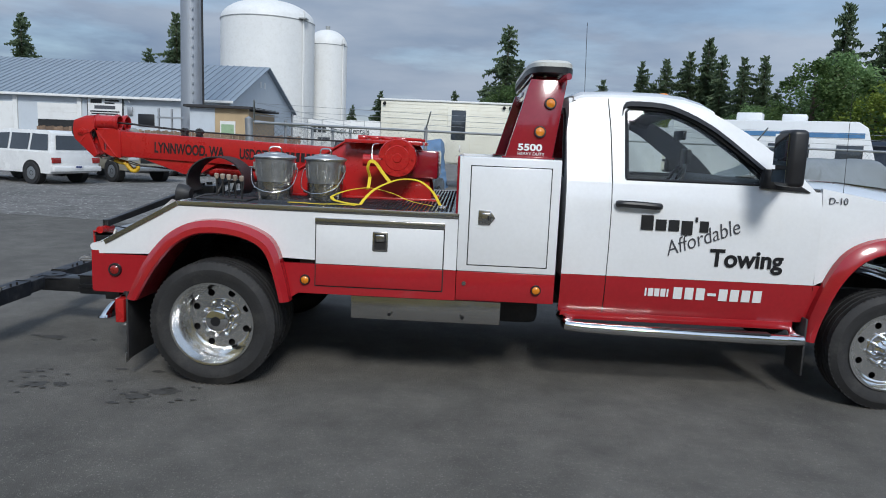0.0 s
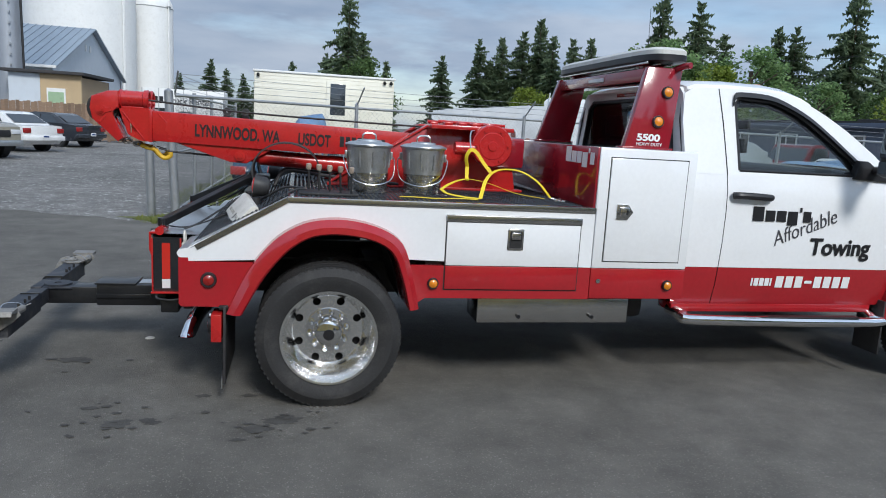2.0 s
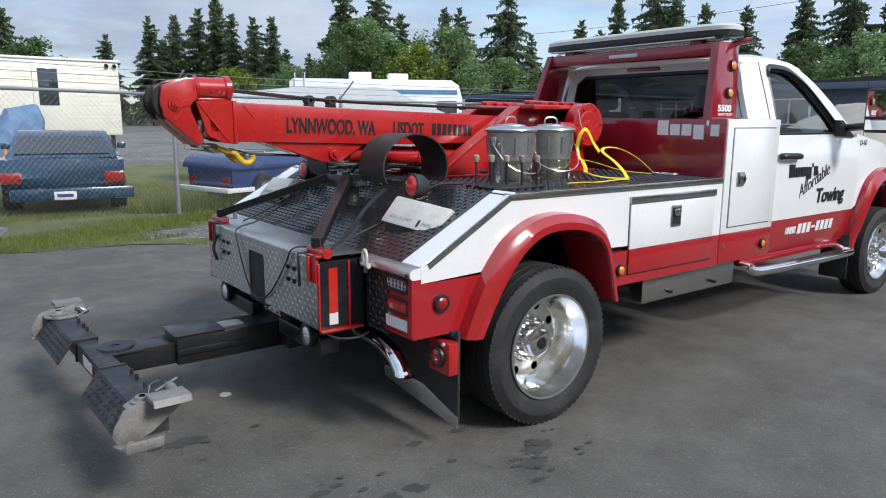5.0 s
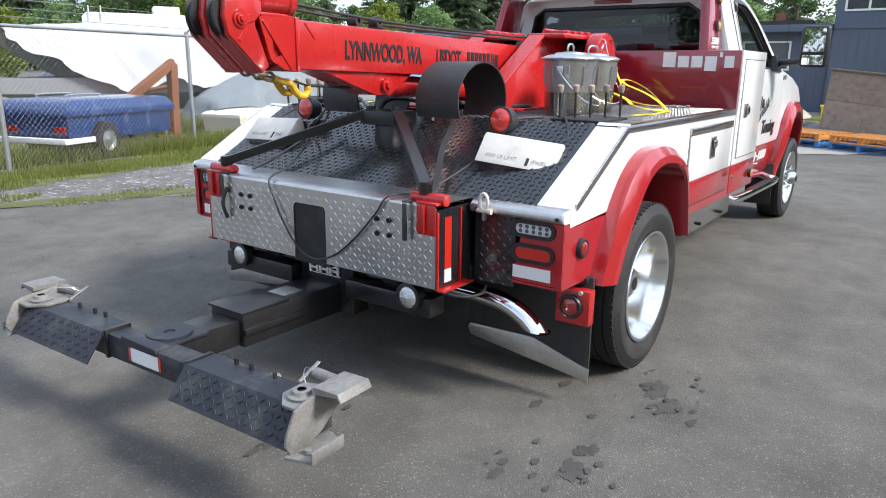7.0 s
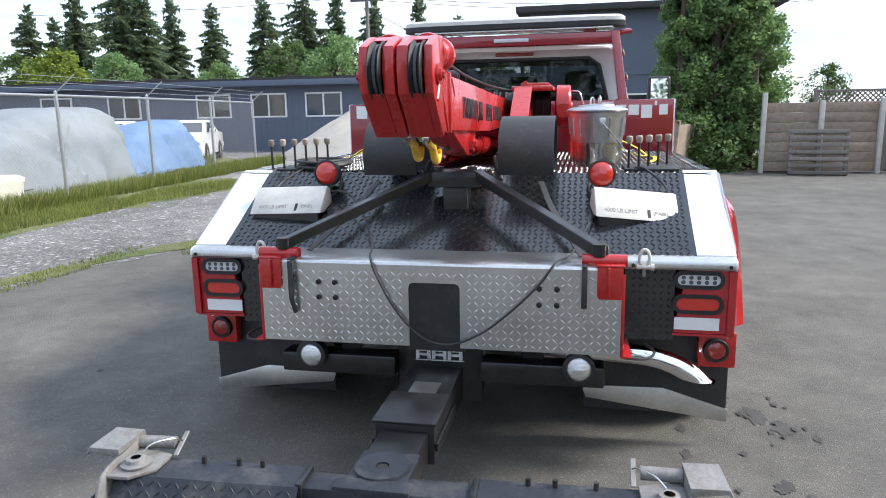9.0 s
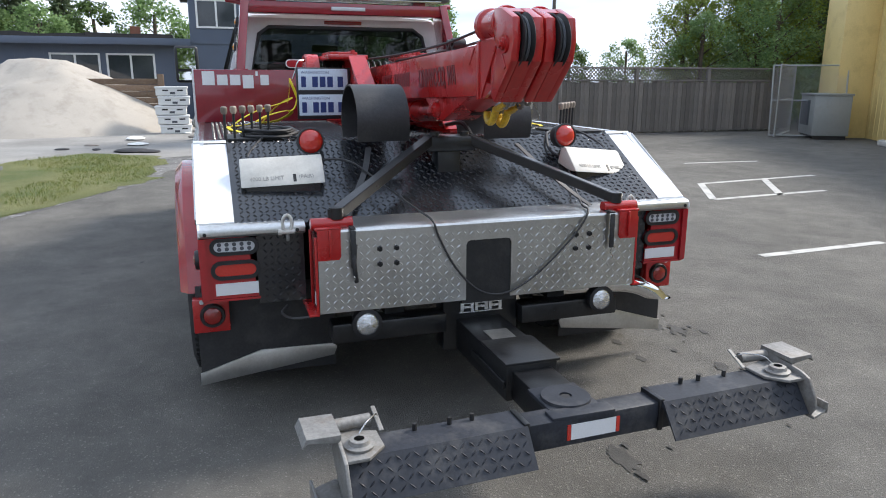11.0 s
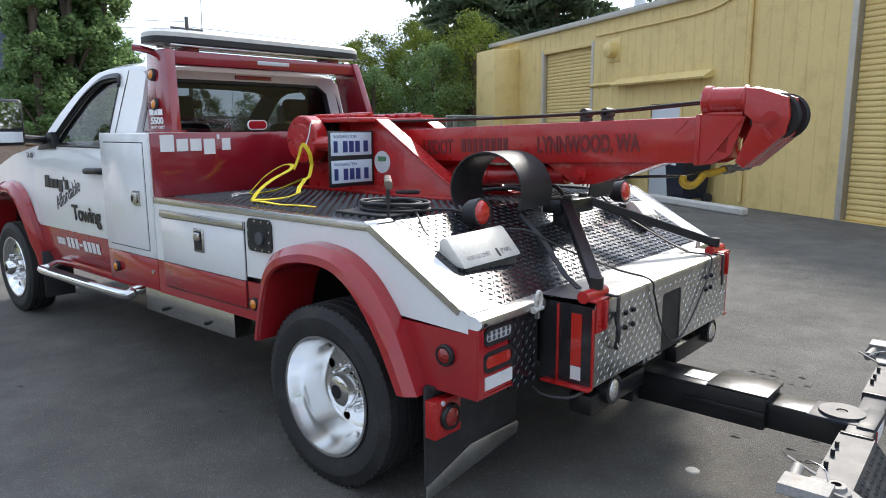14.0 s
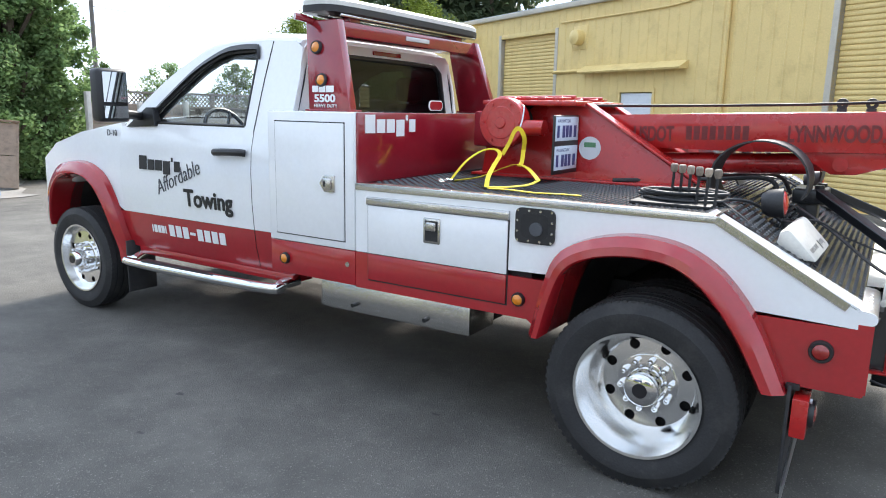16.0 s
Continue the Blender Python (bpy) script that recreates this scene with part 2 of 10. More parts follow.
def surface(name, color, rough=0.5, metal=0.0, vary=0.12, scale=6.0, fine=60.0, bump=0.15, coat=0.0, rough_vary=0.12, dirt=None, dirt_amount=0.0, random_tint=0.0, dist=0.004, stretch=(1, 1, 1), spec=0.5):
    """A paint, metal, rubber or stone: broad stains, fine grain and relief."""
    m, n, l, p = mat_base(name)
    co = n.new("ShaderNodeTexCoord")
    mp = n.new("ShaderNodeMapping")
    mp.inputs["Scale"].default_value = stretch
    l.new(co.outputs["Object"], mp.inputs["Vector"])
    a = n.new("ShaderNodeTexNoise")
    a.inputs["Scale"].default_value, a.inputs["Detail"].default_value, a.inputs["Roughness"].default_value = scale, 6.0, 0.6
    b = n.new("ShaderNodeTexNoise")
    b.inputs["Scale"].default_value, b.inputs["Detail"].default_value = fine, 4.0
    l.new(mp.outputs[0], a.inputs["Vector"])
    l.new(mp.outputs[0], b.inputs["Vector"])
    dark = tuple(c * (1 - vary) for c in color)
    lite = tuple(min(1.0, c * (1 + vary)) for c in color)
    mix = n.new("ShaderNodeMix")
    mix.data_type = "RGBA"
    mix.inputs["A"].default_value, mix.inputs["B"].default_value = (*dark, 1), (*lite, 1)
    add = n.new("ShaderNodeMath")
    add.operation = "ADD"
    half = n.new("ShaderNodeMath")
    half.operation = "MULTIPLY"
    half.inputs[1].default_value = 0.5
    l.new(a.outputs["Fac"], add.inputs[0])
    l.new(b.outputs["Fac"], add.inputs[1])
    l.new(add.outputs[0], half.inputs[0])
    spread = n.new("ShaderNodeMapRange")
    spread.inputs["From Min"].default_value, spread.inputs["From Max"].default_value = 0.32, 0.68
    l.new(half.outputs[0], spread.inputs["Value"])
    l.new(spread.outputs[0], mix.inputs["Factor"])
    col = mix.outputs["Result"]
    if dirt:
        d = n.new("ShaderNodeTexNoise")
        d.inputs["Scale"].default_value, d.inputs["Detail"].default_value, d.inputs["Roughness"].default_value = scale * 0.7 + 1.3, 8.0, 0.7
        l.new(mp.outputs[0], d.inputs["Vector"])
        r = n.new("ShaderNodeMapRange")
        r.inputs["From Min"].default_value, r.inputs["From Max"].default_value = 0.50, 0.72
        r.inputs["To Max"].default_value = dirt_amount
        l.new(d.outputs["Fac"], r.inputs["Value"])
        k = n.new("ShaderNodeMix")
        k.data_type = "RGBA"
        k.inputs["B"].default_value = (*dirt, 1)
        l.new(col, k.inputs["A"])
        l.new(r.outputs[0], k.inputs["Factor"])
        col = k.outputs["Result"]
    if random_tint:
        oi = n.new("ShaderNodeObjectInfo")
        hs = n.new("ShaderNodeHueSaturation")
        mr = n.new("ShaderNodeMapRange")
        mr.inputs["To Min"].default_value, mr.inputs["To Max"].default_value = 1 - random_tint, 1 + random_tint
        l.new(oi.outputs["Random"], mr.inputs["Value"])
        l.new(mr.outputs[0], hs.inputs["Value"])
        l.new(col, hs.inputs["Color"])
        col = hs.outputs["Color"]
    l.new(col, p.inputs["Base Color"])
    rr = n.new("ShaderNodeMapRange")
    rr.inputs["To Min"].default_value, rr.inputs["To Max"].default_value = max(0.02, rough - rough_vary), min(1.0, rough + rough_vary)
    l.new(a.outputs["Fac"], rr.inputs["Value"])
    l.new(rr.outputs[0], p.inputs["Roughness"])
    p.inputs["Metallic"].default_value = metal
    p.inputs["Coat Weight"].default_value, p.inputs["Coat Roughness"].default_value = coat, 0.06
    p.inputs["Specular IOR Level"].default_value = spec
    if bump:
        bp = n.new("ShaderNodeBump")
        bp.inputs["Strength"].default_value, bp.inputs["Distance"].default_value = bump, dist
        l.new(b.outputs["Fac"], bp.inputs["Height"])
        l.new(bp.outputs[0], p.inputs["Normal"])
    return m


def glass(name, color, rough=0.02, alpha=0.35):
    """Thin tinted pane: a mix of clear and mirror-like glass."""
    m, n, l, p = mat_base(name)
    out = n["Material Output"]
    t = n.new("ShaderNodeBsdfTransparent")
    t.inputs["Color"].default_value = (*color, 1)
    g = n.new("ShaderNodeBsdfGlossy")
    g.inputs["Roughness"].default_value = rough
    lw = n.new("ShaderNodeLayerWeight")
    lw.inputs["Blend"].default_value = 0.5
    pw = n.new("ShaderNodeMath")
    pw.operation, pw.inputs[1].default_value = "POWER", 5.0
    l.new(lw.outputs["Facing"], pw.inputs[0])
    f = n.new("ShaderNodeMapRange")
    f.inputs["To Min"].default_value, f.inputs["To Max"].default_value = 0.045, 0.95
    l.new(pw.outputs[0], f.inputs["Value"])
    mx = n.new("ShaderNodeMixShader")
    l.new(f.outputs[0], mx.inputs[0])
    l.new(t.outputs[0], mx.inputs[1])
    l.new(g.outputs[0], mx.inputs[2])
    l.new(mx.outputs[0], out.inputs["Surface"])
    n.remove(p)
    return m


def lens(name, color, emit=0.0):
    m, n, l, p = mat_base(name)
    v = n.new("ShaderNodeTexVoronoi")
    v.inputs["Scale"].default_value = 70
    co = n.new("ShaderNodeTexCoord")
    l.new(co.outputs["Object"], v.inputs["Vector"])
    bp = n.new("ShaderNodeBump")
    bp.inputs["Strength"].default_value, bp.inputs["Distance"].default_value = 0.4, 0.003
    l.new(v.outputs["Distance"], bp.inputs["Height"])
    l.new(bp.outputs[0], p.inputs["Normal"])
    p.inputs["Base Color"].default_value = (*color, 1)
    p.inputs["Roughness"].default_value, p.inputs["Coat Weight"].default_value = 0.25, 1.0
    return m


M_WHITE = surface("white_paint", (0.80, 0.81, 0.82), 0.22, 0, 0.03, 3, 40, 0.02, coat=0.8, rough_vary=0.06, dirt=(0.62, 0.60, 0.56), dirt_amount=0.12)
M_RED = surface("red_paint", (0.36, 0.012, 0.018), 0.22, 0, 0.10, 3, 40, 0.02, coat=0.8, rough_vary=0.06, dirt=(0.28, 0.02, 0.02), dirt_amount=0.3)
M_BOOM = surface("boom_red", (0.44, 0.014, 0.014), 0.28, 0, 0.12, 4, 60, 0.05, coat=0.5, dirt=(0.20, 0.02, 0.02), dirt_amount=0.35)
M_MAROON = surface("headboard_red", (0.25, 0.010, 0.020), 0.18, 0, 0.08, 3, 40, 0.02, coat=0.9, rough_vary=0.05)
M_BLACK = surface("black_paint", (0.010, 0.0105, 0.012), 0.32, 0, 0.4, 7, 80, 0.15, dirt=(0.05, 0.048, 0.045), dirt_amount=0.3)
M_FRAME = surface("chassis_black", (0.012, 0.012, 0.013), 0.6, 0, 0.4, 7, 60, 0.2, dirt=(0.06, 0.055, 0.05), dirt_amount=0.4)
M_DECK = surface("black_tread_plate", (0.015, 0.0165, 0.020), 0.21, 0.0, 0.4, 5, 60, 0.06, coat=0.0, spec=0.9, dirt=(0.05, 0.05, 0.05), dirt_amount=0.25)
M_WING = surface("wing_plate", (0.019, 0.022, 0.030), 0.52, 0.0, 0.4, 9, 80, 0.1, dirt=(0.13, 0.125, 0.12), dirt_amount=0.5, spec=0.4)
M_ALU = surface("aluminium_tread", (0.62, 0.62, 0.61), 0.34, 1.0, 0.10, 8, 90, 0.06, dirt=(0.42, 0.41, 0.39), dirt_amount=0.6)
M_STEEL = surface("stainless", (0.58, 0.57, 0.55), 0.22, 1.0, 0.06, 4, 120, 0.04, stretch=(1, 1, 30), dirt=(0.40, 0.36, 0.30), dirt_amount=0.4)
M_CHROME = surface("chrome", (0.78, 0.78, 0.78), 0.06, 1.0, 0.03, 8, 90, 0.0, rough_vary=0.03)
M_RIM = surface("polished_rim", (0.88, 0.88, 0.87), 0.17, 1.0, 0.03, 12, 90, 0.01, rough_vary=0.04, dirt=(0.66, 0.65, 0.63), dirt_amount=0.10)
M_GALV = surface("galvanised", (0.50, 0.51, 0.52), 0.36, 0.9, 0.18, 25, 130, 0.08, dirt=(0.36, 0.36, 0.36), dirt_amount=0.5)
M_CAST = surface("worn_cast_steel", (0.24, 0.235, 0.225), 0.64, 0.4, 0.25, 14, 90, 0.25, dirt=(0.14, 0.10, 0.07), dirt_amount=0.6)
M_TYRE = surface("tyre_rubber", (0.020, 0.020, 0.021), 0.72, 0, 0.35, 9, 120, 0.3, dirt=(0.075, 0.07, 0.065), dirt_amount=0.4)
M_RUBBER = surface("rubber", (0.025, 0.025, 0.027), 0.55, 0, 0.3, 8, 90, 0.2, dirt=(0.09, 0.085, 0.08), dirt_amount=0.4)
M_PLASTIC = surface("black_plastic", (0.016, 0.016, 0.018), 0.42, 0, 0.2, 8, 200, 0.1)
M_GREYPL = surface("grey_interior", (0.07, 0.075, 0.085), 0.6, 0, 0.2, 8, 150, 0.1)
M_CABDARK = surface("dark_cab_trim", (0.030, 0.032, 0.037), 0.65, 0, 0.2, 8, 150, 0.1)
M_STRAP = surface("yellow_strap", (0.80, 0.60, 0.03), 0.7, 0, 0.15, 20, 300, 0.3)
M_HOOK = surface("yellow_hook", (0.62, 0.38, 0.02), 0.5, 0, 0.3, 12, 90, 0.2, dirt=(0.15, 0.09, 0.03), dirt_amount=0.5)
M_AMBER = lens("amber_lens", (0.70, 0.22, 0.01))
M_REDLENS = lens("red_lens", (0.27, 0.010, 0.008))
M_REDLENS2 = lens("bright_red_lens", (0.54, 0.024, 0.014))
M_CLEAR = lens("clear_lens", (0.55, 0.56, 0.58))
M_REFL = surface("white_reflector", (0.72, 0.72, 0.73), 0.35, 0, 0.05, 9, 200, 0.1)
M_INK = surface("black_lettering", (0.012, 0.012, 0.014), 0.4, 0, 0.2, 9, 90, 0.0)
M_INKW = surface("white_lettering", (0.78, 0.78, 0.78), 0.4, 0, 0.05, 9, 90, 0.0)
M_INKG = surface("thin_grey_lettering", (0.06, 0.06, 0.07), 0.4, 0, 0.2, 9, 90, 0.0)
M_FADED = surface("faded_lettering", (0.15, 0.013, 0.015), 0.4, 0, 0.3, 30, 90, 0.0)
M_LAMPTOP = surface("clouded_plastic", (0.62, 0.62, 0.58), 0.4, 0, 0.1, 7, 90, 0.05, dirt=(0.45, 0.42, 0.36), dirt_amount=0.4)
M_WOODKNOB = surface("worn_knob", (0.30, 0.24, 0.19), 0.6, 0, 0.3, 30, 120, 0.2, random_tint=0.5)
M_GLASS = glass("cab_glass", (0.86, 0.90, 0.88))
M_TINT = glass("tinted_rear_glass", (0.16, 0.18, 0.19))
M_MIRROR = surface("mirror_glass", (0.85, 0.86, 0.87), 0.02, 1.0, 0.01, 3, 40, 0.0, rough_vary=0.0)

# ---- ground ----
def ground_mat(name, c0, c1, c2, scale_big, scale_fine, rough, bump, dist, speck=None, worn=0.0):
    m, n, l, p = mat_base(name)
    co = n.new("ShaderNodeTexCoord")
    big = n.new("ShaderNodeTexNoise")
    big.inputs["Scale"].default_value, big.inputs["Detail"].default_value, big.inputs["Roughness"].default_value = scale_big, 8, 0.6
    fine = n.new("ShaderNodeTexNoise")
    fine.inputs["Scale"].default_value, fine.inputs["Detail"].default_value, fine.inputs["Roughness"].default_value = scale_fine, 5, 0.7
    vor = n.new("ShaderNodeTexVoronoi")
    vor.inputs["Scale"].default_value = scale_fine * 0.85
    for q in (big, fine, vor):
        l.new(co.outputs["Object"], q.inputs["Vector"])
    ramp = n.new("ShaderNodeValToRGB")
    e = ramp.color_ramp.elements
    e[0].position, e[0].color, e[1].position, e[1].color = 0.36, (*c0, 1), 0.66, (*c1, 1)
    l.new(big.outputs["Fac"], ramp.inputs["Fac"])
    mix = n.new("ShaderNodeMix")
    mix.data_type = "RGBA"
    mix.inputs["B"].default_value = (*c2, 1)
    mr = n.new("ShaderNodeMapRange")
    mr.inputs["From Min"].default_value, mr.inputs["From Max"].default_value, mr.inputs["To Max"].default_value = 0.52, 0.72, 0.7
    l.new(fine.outputs["Fac"], mr.inputs["Value"])
    l.new(mr.outputs[0], mix.inputs["Factor"])
    l.new(ramp.outputs["Color"], mix.inputs["A"])
    col = mix.outputs["Result"]
    if speck:
        s = n.new("ShaderNodeMix")
        s.data_type = "RGBA"
        s.inputs["B"].default_value = (*speck, 1)
        r2 = n.new("ShaderNodeMapRange")
        r2.inputs["From Min"].default_value, r2.inputs["From Max"].default_value = 0.90, 1.0
        sepc = n.new("ShaderNodeSeparateColor")
        l.new(vor.outputs["Color"], sepc.inputs[0])
        l.new(sepc.outputs[0], r2.inputs["Value"])
        l.new(r2.outputs[0], s.inputs["Factor"])
        l.new(col, s.inputs["A"])
        col = s.outputs["Result"]
    if worn:
        mid = n.new("ShaderNodeTexNoise")
        mid.inputs["Scale"].default_value, mid.inputs["Detail"].default_value, mid.inputs["Roughness"].default_value = 2.6, 10, 0.68
        l.new(co.outputs["Object"], mid.inputs["Vector"])
        hv = n.new("ShaderNodeHueSaturation")
        mv = n.new("ShaderNodeMapRange")
        mv.inputs["From Min"].default_value, mv.inputs["From Max"].default_value = 0.30, 0.70
        mv.inputs["To Min"].default_value, mv.inputs["To Max"].default_value = 1 - worn, 1 + worn
        l.new(mid.outputs["Fac"], mv.inputs["Value"])
        l.new(mv.outputs[0], hv.inputs["Value"])
        l.new(col, hv.inputs["Color"])
        col = hv.outputs["Color"]
    l.new(col, p.inputs["Base Color"])
    p.inputs["Roughness"].default_value = rough
    add = n.new("ShaderNodeMath")
    add.operation = "ADD"
    l.new(vor.outputs["Distance"], add.inputs[0])
    l.new(fine.outputs["Fac"], add.inputs[1])
    bp = n.new("ShaderNodeBump")
    bp.inputs["Strength"].default_value, bp.inputs["Distance"].default_value = bump, dist
    l.new(add.outputs[0], bp.inputs["Height"])
    l.new(bp.outputs[0], p.inputs["Normal"])
    return m


M_ASPHALT = ground_mat("asphalt", (0.085, 0.080, 0.071), (0.132, 0.124, 0.110), (0.175, 0.164, 0.147), 0.45, 190, 0.90, 0.75, 0.005, (0.205, 0.192, 0.173), 0.28)
M_GRAVEL = ground_mat("gravel", (0.115, 0.111, 0.104), (0.215, 0.206, 0.195), (0.34, 0.33, 0.31), 0.35, 24, 0.9, 1.0, 0.03, (0.46, 0.45, 0.43), 0.34)
M_GRASSG = ground_mat("rough_grass", (0.10, 0.13, 0.035), (0.20, 0.20, 0.075), (0.26, 0.23, 0.11), 0.8, 60, 0.95, 0.9, 0.03)
M_DUST = ground_mat("dusty_concrete", (0.20, 0.19, 0.175), (0.32, 0.305, 0.28), (0.40, 0.385, 0.36), 0.5, 60, 0.9, 0.5, 0.01)
M_OIL = ground_mat("oil_stain", (0.043, 0.041, 0.038), (0.068, 0.065, 0.060), (0.110, 0.105, 0.096), 9, 160, 0.85, 0.4, 0.003)
M_LINE = surface("worn_line_paint", (0.50, 0.49, 0.46), 0.8, 0, 0.2, 5, 90, 0.3, dirt=(0.12, 0.12, 0.115), dirt_amount=0.9)

bm = B()
bmesh.ops.create_grid(bm, x_segments=2, y_segments=2, size=600)
ground = tagged(part("ground", bm, M_ASPHALT), "grey asphalt yard reaching to the horizon", "ground", kind="structure")


def patch(name, pts, z, mat, label, wob=0.12, seed=1):
    """A ground patch with an uneven edge, a few millimetres above the sheet."""
    rnd = random.Random(seed)
    out = []
    for i, a in enumerate(pts):
        b = pts[(i + 1) % len(pts)]
        n = max(1, int(math.dist(a, b) / 0.35)) if math.dist(a, b) < 40 else 20
        for k in range(n):
            t = k / n
            out.append((a[0] + (b[0] - a[0]) * t + rnd.uniform(-wob, wob), a[1] + (b[1] - a[1]) * t + rnd.uniform(-wob, wob)))
    bm = filled(B(), out, put=lambda u, v: Vector((u, v, z)))
    for f in bm.faces:
        if f.normal.z < 0:
            f.normal_flip()
    return tagged(part(name, bm, mat), label, "ground", kind="structure")


patch("gravel_lot", [(-60, 10), (-12, 8.2), (-5.6, 7.3), (-3.2, 6.4), (-2.0, 5.80), (-0.2, 5.45), (1.4, 4.75), (2.9, 4.25), (5, 3.4), (8.2, 1.9), (12, 1.2), (20, 0.8), (60, 2), (60, 75), (-60, 75)], 0.004, M_GRAVEL, "pale grey gravel lot behind the asphalt edge", seed=2)
patch("grass_strip", [(-2.9, 6.5), (-2.2, 5.95), (-0.7, 5.62), (-0.4, 6.1), (0.6, 6.75), (2.6, 6.95), (5.2, 7.0), (8, 6.9), (11, 6.4), (12.6, 7.4), (12.2, 8.9), (7.4, 8.55), (4.4, 8.6), (0.9, 7.7), (-2.0, 7.2)], 0.008, M_GRASSG, "thin dry grass strip along the asphalt", wob=0.22, seed=3)
patch("grass_verge", [(16.8, -0.9), (18.2, 0.6), (19.4, 1.5), (24.5, 1.7), (24.5, -6.5), (18.5, -5.5), (16.6, -3.0)], 0.016, M_GRASSG, "green verge along the blue-grey building", wob=0.2, seed=11)
patch("grass_corner", [(5.1, 3.5), (6.6, 2.85), (8.85, 2.0), (11.5, 2.1), (12.6, 3.6), (11.2, 4.9), (9.6, 4.6), (7, 4.3)], 0.014, M_GRASSG, "green grass corner between asphalt and dusty yard", wob=0.15, seed=10)
patch("grass_fringe", [(-0.8, 5.62), (0.4, 5.22), (1.5, 4.78), (2.9, 4.30), (5, 3.45), (8.2, 1.95), (8.4, 2.3), (5.1, 3.85), (3.0, 4.60), (1.6, 5.10), (0.5, 5.5), (-0.7, 5.95)], 0.009, M_GRASSG, "thin dry grass fringe at the asphalt edge", wob=0.10, seed=9)
patch("grass_lawn", [(-1.6, 7.2), (1.2, 8.3), (5, 9.0), (9, 9.4), (13, 9.7), (18, 10), (22, 14), (14, 20), (6, 21), (-2.5, 20.5), (-2.3, 12)], 0.012, M_GRASSG, "uneven green and yellow lawn inside the fence", wob=0.3, seed=4)
patch("dust_yard", [(10.5, 5.2), (11.3, 1.7), (10.4, 0.2), (12.0, -2.2), (16, -4.0), (25, -6), (25.5, 2), (25, 9), (18, 9.4), (12.5, 8.0)], 0.010, M_DUST, "pale dusty yard round the sand heap", wob=0.25, seed=5)

# ---- the tow truck ----
truck = thing("tow_truck", "white and red tow truck with a red boom on asphalt", "tow truck")
DECK, BEND, TAILX, TAILZ = 1.225, -0.25, -0.785, 0.918
AXLE_F = 4.56
for s, side in ((-1, "right"), (1, "left")):
    Y = 1.225 * s
    fo = curve_through([(0.52, 0.60), (0.475, 0.80), (0.41, 0.985), (0.28, 1.075), (0.08, 1.12), (-0.12, 1.105), (-0.27, 1.035), (-0.38, 0.93), (-0.475, 0.79), (-0.58, 0.565)], 4)
    fi = curve_through([(0.455, 0.60), (0.405, 0.79), (0.345, 0.93), (0.235, 1.00), (0.07, 1.03), (-0.09, 1.02), (-0.21, 0.96), (-0.31, 0.86), (-0.395, 0.74), (-0.49, 0.565)], 4)
    fm = [((a[0] + b[0]) / 2, (a[1] + b[1]) / 2) for a, b in zip(fo, fi)]
    split = 0.852
    up = [p for p in fm if p[1] > split]
    # upper white side
    side_panel = part("side_panel", filled(B(), [(1.605, split), (1.605, DECK), (BEND, DECK), (TAILX, TAILZ), (TAILX, split)] + up[::-1], put=lambda u, v: Vector((u, Y, v)), thick=0.03, normal=(0, -s, 0)), M_WHITE, truck, "white painted steel body side")
    lo_f = [p for p in fm if p[1] <= split and p[0] > 0]
    part("lower_panel", filled(B(), [(1.605, split - 0.002), up[0] and (up[0][0], split - 0.002)] + lo_f[::-1] + [(0.56, 0.65), (1.605, 0.65)], put=lambda u, v: Vector((u, Y, v)), thick=0.03, normal=(0, -s, 0)), M_RED, truck, "red painted lower body side")
    lo_r = [p for p in fm if p[1] <= split and p[0] < 0]
    part("rear_panel", filled(B(), [(up[-1][0], split - 0.002)] + lo_r + [(-0.62, 0.59), (-0.83, 0.595), (-0.83, split - 0.002)], put=lambda u, v: Vector((u, Y, v)), thick=0.03, normal=(0, -s, 0)), M_RED, truck, "red painted rear body side")
    # fender flare
    rings = []
    for (ox, oz), (ix, iz) in zip(fo, fi):
        mx, mz = (ox + ix) / 2, (oz + iz) / 2
        rings.append([(ox, Y, oz), (ox * 0.9 + mx * 0.1, Y + s * 0.065, oz * 0.9 + mz * 0.1), (mx, Y + s * 0.100, mz), (ix * 0.8 + mx * 0.2, Y + s * 0.105, iz * 0.8 + mz * 0.2), (ix, Y + s * 0.092, iz), (ix, Y - s * 0.03, iz), (ix * 0.98, Y - s * 0.24, iz)])
    part("fender_flare", loft(B(), rings), M_RED, truck, "rounded red fender flare")
    # wheel well
    part("wheel_well", loft(B(), [[(x * 0.96, Y - s * 0.20, z), (x * 0.96, s * 0.45, z)] for x, z in fi]), M_FRAME, truck)
    # deck rim and slope cap
    part("deck_trim", prism(B(), [(1.605, DECK - 0.035), (1.605, DECK + 0.004), (BEND, DECK + 0.004), (BEND - 0.02, DECK - 0.03)], "y", Y + s * 0.004, Y - s * 0.05, 0.003), M_STEEL, truck, "stainless edge trim")
    cap = B()
    loft(cap, [[(BEND + 0.03, Y, DECK + 0.003), (BEND + 0.03, Y - s * 0.155, DECK + 0.003)], [(TAILX, Y, TAILZ + 0.004), (TAILX, Y - s * 0.155, TAILZ + 0.004)]])
    ex = bmesh.ops.extrude_face_region(cap, geom=cap.faces[:])
    bmesh.ops.translate(cap, verts=[v for v in ex["geom"] if isinstance(v, bmesh.types.BMVert)], vec=(0, 0, 0.008))
    part("slope_cap", cap, M_WHITE, truck, "white sloping side cap")
    part("slope_trim", beam(B(), (BEND, Y + s * 0.003, DECK - 0.012), (TAILX + 0.04, Y + s * 0.003, TAILZ + 0.012), 0.008, 0.032, 0.001), M_STEEL, truck, "stainless edge trim")
